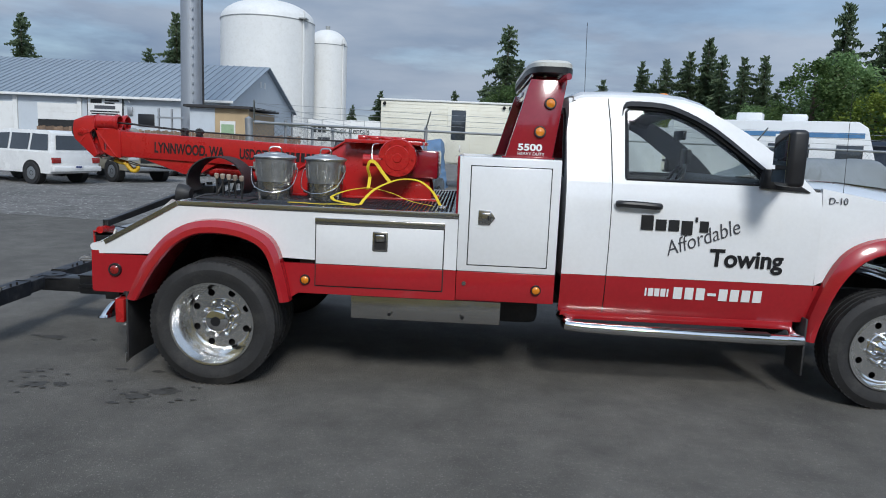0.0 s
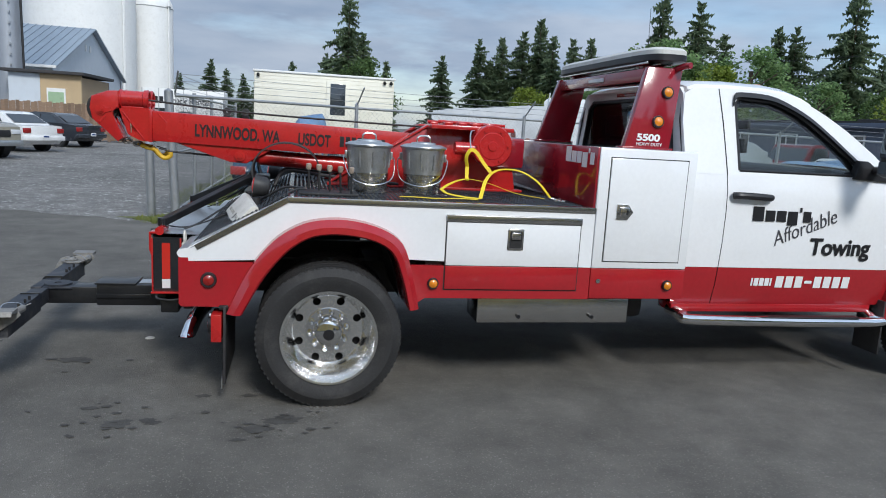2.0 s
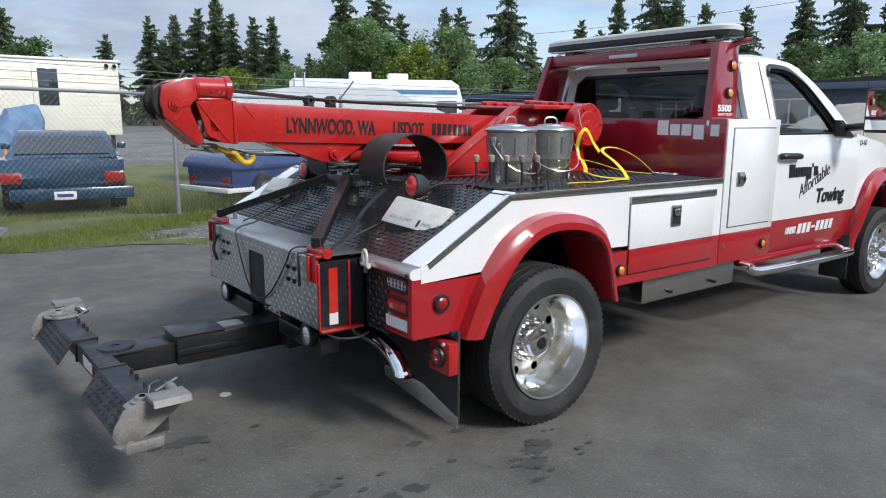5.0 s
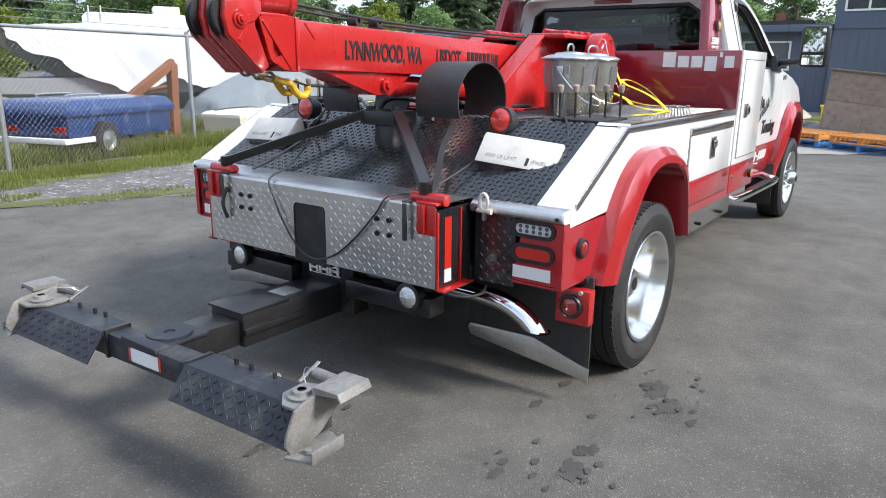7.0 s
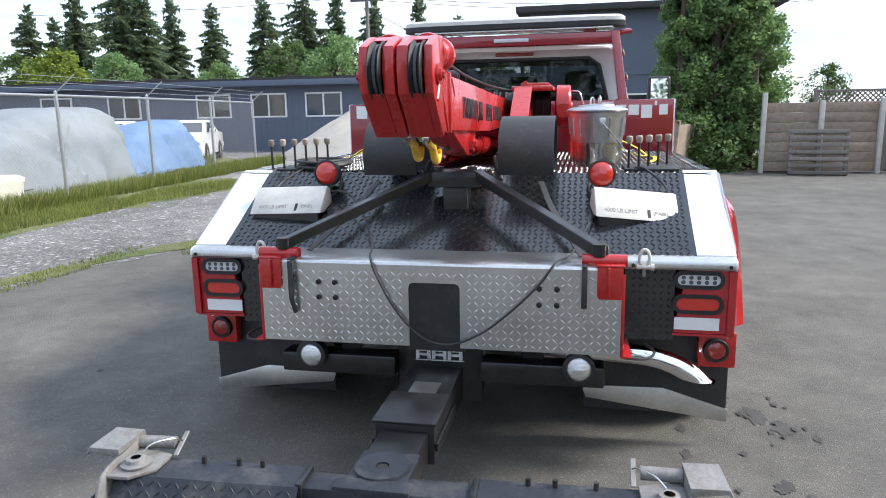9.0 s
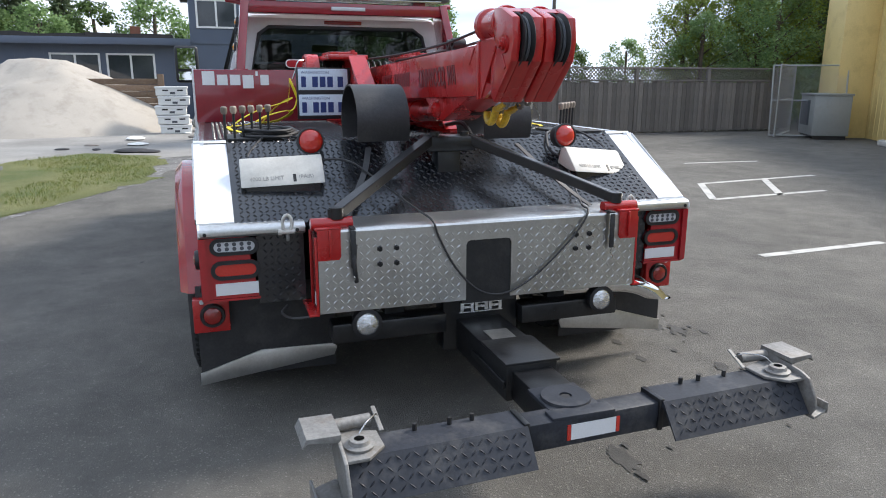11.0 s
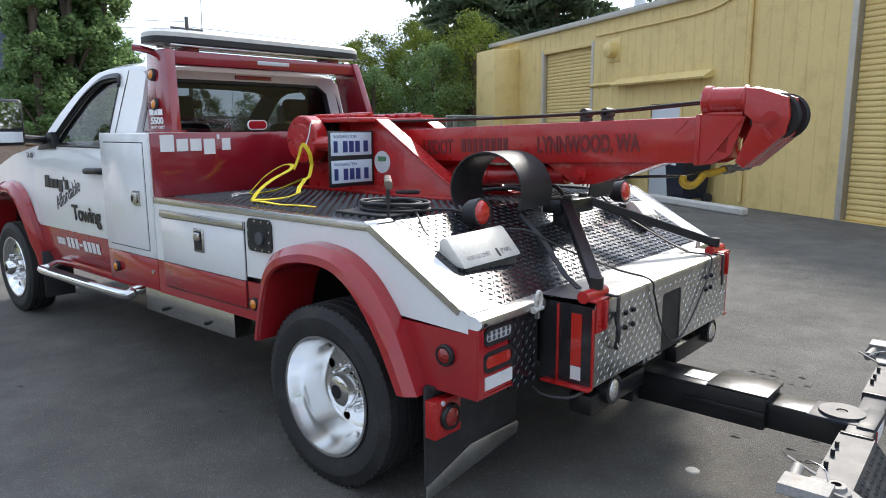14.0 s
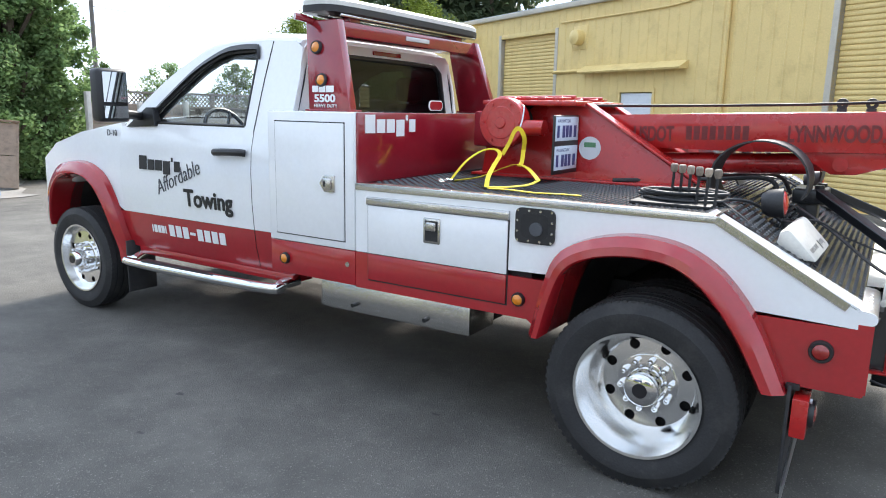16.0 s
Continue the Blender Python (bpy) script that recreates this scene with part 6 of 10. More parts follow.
for s, ink in ((-1, M_INK), (1, M_FADED)):
    town, mark, first, step_x = (-0.905, -0.205, 0.090, 0.042) if s < 0 else (-0.345, 0.46, 0.165, -0.042)
    lettering("boom_text", "LYNNWOOD, WA", 0.115, on_boom(s, town), ink, boom, "black town lettering" if s < 0 else "faded town lettering", width=0.60, bold=0.0034)
    lettering("boom_text", "USDOT", 0.115, on_boom(s, mark), ink, boom, "black lettering" if s < 0 else "faded lettering", width=0.595, bold=0.0034)
    for k in range(8):
        part("boom_bar", bars(B(), on_boom(s, first + step_x * k, 0.007, 0.1055), [0.030], 0.074), ink, boom, "plain bar for a figure")

# plates behind the mast and a round sticker
lpb = box(B(), 0.738, 0.750, 0.252, 0.600, 1.282, 1.605, 0.004)
box(lpb, 0.75, 0.80, 0.252, 0.42, 1.35, 1.50)
plates = part("plate_holder", lpb, M_PLASTIC, truck, "black number plate holder")
M_PLATE = surface("number_plate", (0.62, 0.70, 0.78), 0.4, 0, 0.12, 9, 90, 0.0)
M_PLATEINK = surface("plate_blue", (0.02, 0.04, 0.16), 0.4, 0, 0.1, 9, 90, 0.0)
for z in (1.305, 1.465):
    pl = part("number_plate", box(B(), 0.734, 0.738, 0.272, 0.588, z, z + 0.132, 0.001), M_PLATE, truck, "pale blue and white number plate")
    for dx, w in ((0.0, 0.030), (0.070, 0.036), (0.118, 0.036), (0.166, 0.036), (0.232, 0.036)):
        part("plate_bar", bars(B(), on_rear(0.7338, 0.570 - dx, z + 0.018), [w], 0.066, 0.0, 0.001), M_PLATEINK, pl, "plain blue bar")
    lettering("plate_state", "WASHINGTON", 0.026, on_rear(0.7338, 0.57, z + 0.100), M_PLATEINK, pl, "small state name", width=1.0, depth=0.0005)
mast_l = [o for o in truck.children if o.name.startswith("mast_plate")][1]
part("round_sticker", cyl(B(), (0.665, 0.250, 1.420), (0.665, 0.253, 1.420), 0.066, seg=32), M_REFL, mast_l, "round pale sticker")
part("sticker_mark", box(B(), 0.630, 0.700, 0.2530, 0.2538, 1.425, 1.453), surface("sticker_green", (0.10, 0.25, 0.12), 0.5, 0, 0.3, 40, 90, 0.0), mast_l)
part("oval_badge", filled(B(), [(u + 0.50, v + 1.645) for u, v in oval(0.15, 0.062)], put=lambda u, v: Vector((1.575, u, v)), thick=0.006, normal=(-1, 0, 0)), M_INKW, truck, "pale oval badge")
part("oval_badge_field", filled(B(), [(u + 0.50, v + 1.645) for u, v in oval(0.135, 0.050)], put=lambda u, v: Vector((1.568, u, v)), thick=0.001, normal=(-1, 0, 0)), M_RED, truck)

# hoses and cables
part("lamp_cable", tube(B(), [(-0.44, -0.68, 1.14), (-0.60, -0.64, 1.06), (-0.88, -0.56, 0.945), (XR + 0.01, -0.50, 0.940), (XR - 0.014, -0.44, 0.86), (XR - 0.014, -0.33, 0.745), (XR - 0.014, -0.20, 0.640), (XR - 0.016, -0.07, 0.588), (XR - 0.016, 0.05, 0.615), (XR - 0.014, 0.16, 0.73), (XR - 0.014, 0.235, 0.87), (XR + 0.0, 0.262, 0.942), (-0.92, 0.30, 0.975), (-0.70, 0.40, 1.06), (-0.56, 0.52, 1.15), (-0.45, 0.66, 1.15)], 0.0048, 8, 8), M_RUBBER, truck, "thin black lamp cable")
rnd = random.Random(11)
coil = []
for k in range(60):
    a = k * 0.62
    coil.append((-0.02 + (0.17 + 0.03 * math.sin(k * 0.37)) * math.cos(a), 0.84 + (0.13 + 0.02 * math.sin(k * 0.5)) * math.sin(a), 1.245 + 0.012 * (k // 10) * 0.5 + rnd.uniform(0, 0.004)))
part("hose_coil", tube(B(), coil, 0.008, 8, 2), M_RUBBER, truck, "coiled black cable")
for s in (-1, 1):
    part("hose", tube(B(), [(-0.16, s * 0.74, 1.24), (-0.28, s * 0.66, 1.23), (-0.40, s * 0.62, 1.16), (-0.46, s * 0.66, 1.12)], 0.007, 8, 6), M_RUBBER, truck)
    part("hose", tube(B(), [(-0.36, s * 0.20, 1.20), (-0.28, s * 0.16, 1.30), (0.0, s * 0.17, 1.28), (0.3, s * 0.22, 1.26), (0.5, s * 0.3, 1.25)], 0.012, 8, 6), M_RUBBER, truck)
    part("hose", tube(B(), [(-0.42, s * 0.92, 1.10), (-0.36, s * 0.98, 1.16), (-0.22, s * 0.90, 1.238), (-0.15, s * 0.85, 1.242)], 0.006, 8, 6), M_RUBBER, truck)
part("hose", tube(B(), [(XR - 0.005, 0.60, 0.86), (XR - 0.03, 0.61, 0.78), (XR - 0.015, 0.60, 0.70)], 0.010, 8, 5), M_RUBBER, truck)

# ---- things on the deck ----
def ash_bucket(x, y, turn):
    b = thing("metal_bucket", "galvanised metal bucket with a lid standing on the truck deck", "bucket", Matrix.Translation((x, y, DECK + 0.003)) @ Matrix.Rotation(turn, 4, "Z"), "buckets on the deck")
    local("body", lathe(B(), [(0.0005, 0.004), (0.112, 0.004), (0.114, 0.0), (0.118, 0.02), (0.130, 0.15), (0.142, 0.285), (0.147, 0.290), (0.147, 0.297), (0.141, 0.300)], Matrix.Identity(4), 40), M_GALV, b, "ribbed galvanised body")
    for k in range(10):
        a = 2 * math.pi * (k + 0.5) / 10
        rb = tube(B(), [((0.132 + 0.010 * t) * math.cos(a) + 0, (0.132 + 0.010 * t) * math.sin(a), 0.16 + 0.10 * t) for t in (0, 0.5, 1)], 0.007, 6, 2)
        local("rib", rb, M_GALV, b)
    hold = B()
    loft(hold, [[(0.128 * math.cos(2 * math.pi * j / 24) * f, 0.128 * math.sin(2 * math.pi * j / 24) * f, z) for j in range(24)] for z, f in ((0.0, 0.99), (0.03, 1.0), (0.115, 1.04), (0.125, 1.045))], close=True)
    local("holder", hold, M_STEEL, b, "stainless steel holder")
    local("lid", lathe(B(), [(0.152, 0.292), (0.155, 0.300), (0.152, 0.306), (0.120, 0.318), (0.085, 0.322), (0.080, 0.330), (0.03, 0.336), (0.0005, 0.337)], Matrix.Identity(4), 40), M_GALV, b, "dull galvanised lid")
    local("lid_handle", tube(B(), [(-0.045, 0, 0.334), (-0.04, 0, 0.362), (-0.02, 0, 0.374), (0.02, 0, 0.374), (0.04, 0, 0.362), (0.045, 0, 0.334)], 0.006, 8, 4), M_STEEL, b)
    local("bail", tube(B(), [(-0.150, 0.0, 0.235), (-0.165, -0.03, 0.20), (-0.135, -0.115, 0.10), (-0.05, -0.165, 0.060), (0.05, -0.165, 0.060), (0.135, -0.115, 0.10), (0.165, -0.03, 0.20), (0.150, 0.0, 0.235)], 0.0035, 6, 6), M_STEEL, b, "thin wire bail")
    for k in (-1, 1):
        local("bail_ear", box(B(), k * 0.140, k * 0.155, -0.018, 0.018, 0.21, 0.26, 0.003), M_GALV, b)
    return b


ash_bucket(0.247, -0.675, 0.1)
ash_bucket(0.610, -0.640, -0.25)

def strap(f, links, k=1.0):
    """Webbing hung in a loop from the mast and lying on the deck; f mirrors it."""
    st = thing("yellow_strap", "yellow webbing tow strap hung from the mast onto the deck", "strap", Matrix.Translation((0, 0, DECK)) @ Matrix.Diagonal((1, f, 1, 1)))
    runs = (
        [(0.930, 0.575, 0.185), (0.915, 0.600, 0.250), (0.935, 0.62, 0.300), (0.975, 0.62, 0.290), (1.03, 0.62, 0.220), (1.085, 0.63, 0.155)],
        [(0.930, 0.575, 0.185), (0.925, 0.600, 0.120), (0.922, 0.640, 0.098)],
        [(0.700, 0.86, 0.050), (0.760, 0.80, 0.078), (0.85, 0.70, 0.100), (0.95, 0.62, 0.105), (1.10, 0.62, 0.075), (1.25, 0.70, 0.028), (1.42, 0.80, 0.008)],
        [(0.700, 0.86, 0.050), (0.730, 0.92, 0.030), (0.83, 0.97, 0.016), (0.92, 1.00, 0.012)],
        [(0.925, 1.00, 0.012), (0.955, 0.93, 0.060), (1.00, 0.82, 0.110), (1.085, 0.66, 0.155), (1.18, 0.60, 0.180), (1.30, 0.62, 0.172), (1.40, 0.70, 0.110), (1.47, 0.79, 0.010)],
        [(0.90, 1.02, 0.008), (0.78, 1.03, 0.012), (0.64, 1.02, 0.006), (0.52, 1.00, 0.008), (0.42, 0.97, 0.005)],
    )
    for pts in runs:
        pts = [(0.95 + (x - 0.95) * (k if x > 0.95 else 1.0), y, z) for x, y, z in pts]
        local("webbing", tube(B(), pts, 0.01, steps=8, flat=(0.024, 0.0035)), M_STRAP, st)
    local("hanger", tube(B(), [(0.945, 0.60, 0.305), (0.94, 0.58, 0.36), (0.945, 0.56, 0.42), (0.98, 0.52, 0.43)], 0.005, 6, 4), M_STEEL, st, "bent wire hanger")
    local("ring", lathe(B(), [(0.020 + 0.004 * math.cos(2 * math.pi * j / 8), 0.004 * math.sin(2 * math.pi * j / 8)) for j in range(9)], Matrix.Translation((0.95 + 0.525 * k, 0.80, 0.012)), 18), M_STEEL, st, "steel ring")
    for j in range(links):
        c = Vector((0.95 + 0.54 * k + 0.018 * math.sin(j * 1.4), 0.82 + 0.024 * j, 0.010))
        local("chain_link", tube(B(), [(c.x + 0.012 * math.cos(a), c.y + 0.017 * math.sin(a), c.z + (0.006 * math.cos(a) if j % 2 else 0)) for a in [math.radians(d) for d in range(0, 361, 60)]], 0.004, 6, 2), M_STEEL, st)
    return st


strap(-1, 6)
strap(1, 4, 0.62)

# ---- buildings and yard ----
M_YELLOW = surface("yellow_wall_paint", (0.74, 0.56, 0.235), 0.55, 0, 0.08, 0.8, 30, 0.1, dirt=(0.42, 0.29, 0.11), dirt_amount=0.45)
M_YTRIM = surface("pale_trim", (0.50, 0.46, 0.38), 0.6, 0, 0.1, 2, 40, 0.1, dirt=(0.3, 0.26, 0.2), dirt_amount=0.4)
M_SLATE = surface("blue_grey_siding", (0.095, 0.118, 0.165), 0.6, 0, 0.12, 1.2, 40, 0.15, dirt=(0.10, 0.11, 0.13), dirt_amount=0.4)
M_ROOFDK = surface("dark_roofing", (0.035, 0.034, 0.036), 0.8, 0, 0.3, 2, 30, 0.4, dirt=(0.09, 0.07, 0.06), dirt_amount=0.5)
M_METROOF = surface("grey_metal_roof", (0.30, 0.35, 0.40), 0.42, 0.3, 0.08, 0.5, 20, 0.1, dirt=(0.22, 0.24, 0.26), dirt_amount=0.3)
M_SHED = surface("shed_wall", (0.52, 0.56, 0.60), 0.6, 0, 0.05, 0.6, 20, 0.1, dirt=(0.40, 0.42, 0.44), dirt_amount=0.3)
M_WHITEW = surface("white_wall", (0.74, 0.74, 0.72), 0.5, 0, 0.05, 0.7, 30, 0.1, dirt=(0.55, 0.53, 0.48), dirt_amount=0.35)
M_CREAM = surface("cream_trailer", (0.76, 0.73, 0.62), 0.5, 0, 0.04, 0.7, 30, 0.1, dirt=(0.55, 0.50, 0.38), dirt_amount=0.4)
M_WINFR = surface("window_white", (0.75, 0.75, 0.74), 0.5, 0, 0.05, 4, 40, 0.05)
M_WINGL = surface("dark_window", (0.035, 0.042, 0.05), 0.06, 0, 0.2, 1.5, 20, 0.0, rough_vary=0.03, spec=0.8)
M_OLDWOOD = surface("weathered_wood", (0.175, 0.155, 0.138), 0.8, 0, 0.35, 3, 60, 0.5, stretch=(6, 6, 0.8), random_tint=0.28, dirt=(0.05, 0.05, 0.04), dirt_amount=0.5)
M_BROWNWD = surface("brown_boards", (0.20, 0.13, 0.085), 0.8, 0, 0.3, 3, 60, 0.4, stretch=(1, 6, 6), random_tint=0.25, dirt=(0.30, 0.27, 0.23), dirt_amount=0.5)
M_CONC = surface("pale_concrete", (0.52, 0.50, 0.46), 0.85, 0, 0.12, 3, 60, 0.4, dirt=(0.25, 0.23, 0.20), dirt_amount=0.5)
M_SAND = surface("sand_mound", (0.42, 0.38, 0.33), 0.95, 0, 0.12, 0.9, 70, 0.6, dist=0.02, dirt=(0.28, 0.25, 0.21), dirt_amount=0.7)
M_BINA = surface("grey_bin", (0.075, 0.078, 0.078), 0.55, 0, 0.15, 6, 90, 0.1)
M_BINB = surface("navy_bin", (0.012, 0.016, 0.03), 0.45, 0, 0.15, 6, 90, 0.1)

YM = Matrix(((0.881, 0.473, 0, 3.05), (-0.473, 0.881, 0, -11.69), (0, 0, 1, 0), (0, 0, 0, 1))) @ Matrix.Scale(0.97, 4)
yb = thing("yellow_building", "long yellow ribbed metal building with roller doors", "building", YM)
wall_y = B()
WZ = 4.45
filled(wall_y, [(-14, 0), (11.3, 0), (11.3, WZ), (-14, WZ)], [[(4.85, 0.002), (7.52, 0.002), (7.52, 3.82), (4.85, 3.82)], [(1.04, 0.002), (2.20, 0.002), (2.20, 2.2), (1.04, 2.2)], [(-7.3, 0.002), (-3.28, 0.002), (-3.28, 4.0), (-7.3, 4.0)]], put=lambda u, v: Vector((u, 0, v)), thick=0.15, normal=(0, -1, 0))
ribs_y = []
u = -13.9
while u < 11.2:
    for z0, z1 in ((0.02, WZ),):
        if 4.7 < u < 7.6:
            z0 = 3.95
        elif 0.98 < u < 2.26:
            z0 = 2.26
        elif -7.45 < u < -3.15:
            z0 = 4.1
        ribs_y.append((u, z0, z1))
    u += 0.305
ywall = local("wall", wall_y, M_YELLOW, yb, "yellow ribbed metal wall")
for u, z0, z1 in ribs_y:
    local("rib", prism(B(), [(u, 0), (u + 0.012, 0.012), (u + 0.038, 0.012), (u + 0.05, 0)], "z", z0, z1), M_YELLOW, ywall)
local("end_wall", box(B(), 11.15, 11.3, -18, -0.15, 0, WZ), M_YELLOW, yb)
local("back_wall", box(B(), -14, 11.3, -18.15, -18, 0, WZ), M_YELLOW, yb)
local("end_wall", box(B(), -14, -13.85, -18, -0.15, 0, WZ), M_YELLOW, yb)
rf = prism(B(), [(0.10, WZ), (0.10, WZ + 0.10), (-9.0, WZ + 1.5), (-18.3, WZ + 0.1), (-18.3, WZ)], "x", -14.1, 11.45)
local("roof", rf, M_METROOF, yb, "grey metal roof")
local("gutter", box(B(), -14.1, 11.4, 0.0, 0.11, WZ - 0.05, WZ + 0.09, 0.02), M_YTRIM, yb)


def roller_door(u0, u1, z1, parent):
    d = local("roller_door", box(B(), u0, u1, -0.16, -0.135, 0, z1), M_YELLOW, parent, "closed yellow roller door")
    slat = bpy.data.meshes.new("slat")
    bm_ = B()
    prism(bm_, [(-0.130, 0.004), (-0.112, 0.020), (-0.108, 0.05), (-0.112, 0.080), (-0.130, 0.094)], "x", u0 + 0.01, u1 - 0.01)
    bm_.to_mesh(slat)
    bm_.free()
    slat.materials.append(M_YELLOW)
    for k in range(int(z1 / 0.098)):
        o = new("slat", slat)
        o.parent = d
        o.location = (0, 0, 0.098 * k)
    for a, b in ((u0 - 0.12, u0), (u1, u1 + 0.12)):
        local("jamb", box(B(), a, b, -0.15, 0.022, 0, z1 + 0.12, 0.006), M_YTRIM, d)
    local("header", box(B(), u0, u1, -0.15, 0.020, z1, z1 + 0.12, 0.006), M_YELLOW, d)
    return d


roller_door(4.85, 7.52, 3.82, yb)
roller_door(-7.3, -3.28, 4.0, yb)
yd = local("side_door", box(B(), 1.09, 2.15, -0.06, -0.02, 0.01, 2.15, 0.004), surface("grey_white_door", (0.62, 0.66, 0.70), 0.5, 0, 0.06, 2, 40, 0.05, dirt=(0.45, 0.47, 0.5), dirt_amount=0.4), yb, "pale grey steel door")
local("door_frame", filled(B(), [(1.0, 0), (1.0, 2.25), (2.24, 2.25), (2.24, 0), (2.16, 0), (2.16, 2.17), (1.08, 2.17), (1.08, 0)], put=lambda u, v: Vector((u, -0.02, v)), thick=0.045, normal=(0, 1, 0)), M_YELLOW, yd)
local("door_knob", cyl(B(), (2.06, -0.02, 1.02), (2.06, 0.03, 1.02), 0.03, seg=12), M_STEEL, yd)
local("ledge", prism(B(), [(0.0, 2.70), (0.06, 2.70), (0.10, 2.74), (0.0, 2.80)], "x", 3.55, 4.83), M_YELLOW, yb)
local("canopy", prism(B(), [(0.0, 2.68), (0.26, 2.66), (0.28, 2.70), (0.0, 2.86)], "x", 0.08, 3.55), M_YELLOW, yb, "shallow yellow canopy")
lv_ = lathe(B(), [(0.0005, 0.30), (0.10, 0.29), (0.19, 0.24), (0.20, 0.10), (0.20, 0)], Matrix.Translation((3.78, 0, 3.60)) @ Matrix.Rotation(radians(-90), 4, "X"), 24)
box(lv_, 3.50, 4.06, 0, 0.03, 3.30, 3.90, 0.006)
local("wall_vent", lv_, M_YELLOW, yb, "round yellow wall vent")
pp = cyl(B(), (-0.92, 0.05, 0.1), (-0.92, 0.05, 4.42), 0.045, seg=12)
local("drain_pipe", pp, M_YELLOW, yb)
local("wall_conduit", tube(B(), [(4.6, 0.03, 4.05), (1.5, 0.03, 4.05), (0.2, 0.03, 4.10), (-0.6, 0.03, 4.30)], 0.022, 8, 3), M_YELLOW, yb)
local("corner_box", box(B(), 9.2, 10.7, 0.0, 0.9, 0, WZ - 0.3, 0.02), M_YELLOW, yb)
cw_ = local("corner_window", box(B(), 10.80, 11.12, -0.05, 0.02, 2.75, 3.30, 0.01), M_WINFR, yb, "small white corner window")
local("pane", box(B(), 10.85, 11.07, 0.018, 0.022, 2.80, 3.25), M_WINGL, cw_)
vp = cyl(B(), (5.8, -2.2, WZ + 0.3), (5.8, -2.2, WZ + 1.15), 0.16, seg=18)
cyl(vp, (5.8, -2.2, WZ + 1.15), (5.8, -2.2, WZ + 1.32), 0.26, 0.10, 18)
local("roof_vent", vp, M_WHITEW, yb, "white roof vent pipe")

for ua, na, ub, nb in ((6.75, 0.55, 4.35, 0.60), (0.95, 0.93, -2.15, 1.05)):
    a, b = YM @ Vector((ua, na, 0.075)), YM @ Vector((ub, nb, 0.075))
    ws_ = beam(B(), a, b, 0.17, 0.15, 0.03)
    tagged(part("wheel_stop", ws_, M_CONC), "long white painted concrete wheel stop on asphalt", "wheel stop", "wheel stops")


def wheelie_bin(uu, nn, mat, label, turn=0.0, sc=1.0):
    m = YM @ Matrix.Translation((uu, nn, 0)) @ Matrix.Rotation(turn, 4, "Z") @ Matrix.Scale(sc, 4)
    b = thing("wheelie_bin", label, "bin", m, "bins")
    local("body", loft(B(), [[(x * k, y * k2, z) for x, y in ((-0.29, -0.32), (0.29, -0.32), (0.29, 0.32), (-0.29, 0.32))] for z, k, k2 in ((0.10, 0.80, 0.78), (0.12, 0.82, 0.80), (0.90, 0.99, 0.98), (0.94, 1.06, 1.05), (0.985, 1.06, 1.05))], close=True, caps=True), mat, b)
    local("lid", loft(B(), [[(x * k, y * k, z) for x, y in ((-0.33, -0.36), (0.33, -0.36), (0.33, 0.36), (-0.33, 0.36))] for z, k in ((0.99, 1.0), (1.03, 1.0), (1.075, 0.86), (1.085, 0.5))], close=True, caps=True), mat, b, "hinged lid")
    local("handle", cyl(B(), (-0.24, -0.40, 1.0), (0.24, -0.40, 1.0), 0.018, seg=10), mat, b)
    for x in (-0.27, 0.27):
        local("wheel", cyl(B(), (x - 0.03, -0.27, 0.10), (x + 0.03, -0.27, 0.10), 0.10, seg=20), M_RUBBER, b)
    local("label_mark", box(B(), -0.08, 0.08, 0.318, 0.326, 0.72, 0.82), M_REFL if mat is M_BINB else M_BINA, b)
    return b


wheelie_bin(2.98, 0.48, M_BINA, "grey plastic wheelie bin by the yellow wall", 0.1, 1.02)
wheelie_bin(0.15, 0.50, M_BINB, "navy plastic wheelie bin by the yellow wall", -0.05, 1.14)

# blue-grey building: low wing and two-storey block
bb = thing("blue_building", "blue-grey timber building with a low wing and white windows", "building")
BX = 25.0
lw = filled(B(), [(1.6, 0), (40, 0), (40, 3.05), (1.6, 3.05)], put=lambda u, v: Vector((BX, u, v)), thick=0.2, normal=(1, 0, 0))
low_wall = part("low_wall", lw, M_SLATE, bb, "blue-grey boarded wall")
for k in range(126):
    part("batten", box(B(), BX - 0.012, BX, 1.7 + 0.304 * k, 1.73 + 0.304 * k, 0, 3.05), M_SLATE, low_wall)
part("low_back", box(B(), BX + 0.2, BX + 9, 1.6, 40, 0, 3.0), M_SLATE, bb)
lr = box(B(), BX - 0.55, BX + 9.4, 1.6, 40.4, 3.08, 3.20)
part("low_roof", lr, M_ROOFDK, bb, "dark flat roof")
part("fascia", box(B(), BX - 0.60, BX - 0.55, 1.6, 40.4, 2.96, 3.22, 0.005), M_SLATE, bb)
rnd = random.Random(5)
for k in range(26):
    y = 2.2 + 1.45 * k
    part("roof_flap", prism(B(), [(y, 3.20), (y + 1.44, 3.20), (y + 1.44, 3.30 + rnd.uniform(0, 0.10)), (y + 0.7, 3.29 + rnd.uniform(0, 0.12)), (y, 3.30 + rnd.uniform(0, 0.06))], "x", BX - 0.58, BX - 0.2), M_ROOFDK, bb)
part("chimney", box(B(), BX + 1, BX + 1.35, 3.4, 3.75, 3.2, 3.75, 0.01), surface("brick_red", (0.25, 0.10, 0.06), 0.8, 0, 0.2, 8, 60, 0.3), bb, "small red chimney")
tw = B()
filled(tw, [(-7.2, 0), (1.6, 0), (1.6, 5.6), (-7.2, 5.6)], put=lambda u, v: Vector((BX - 0.3, u, v)), thick=0.2, normal=(1, 0, 0))
tall_wall = part("tall_wall", tw, M_SLATE, bb, "blue-grey ribbed wall")
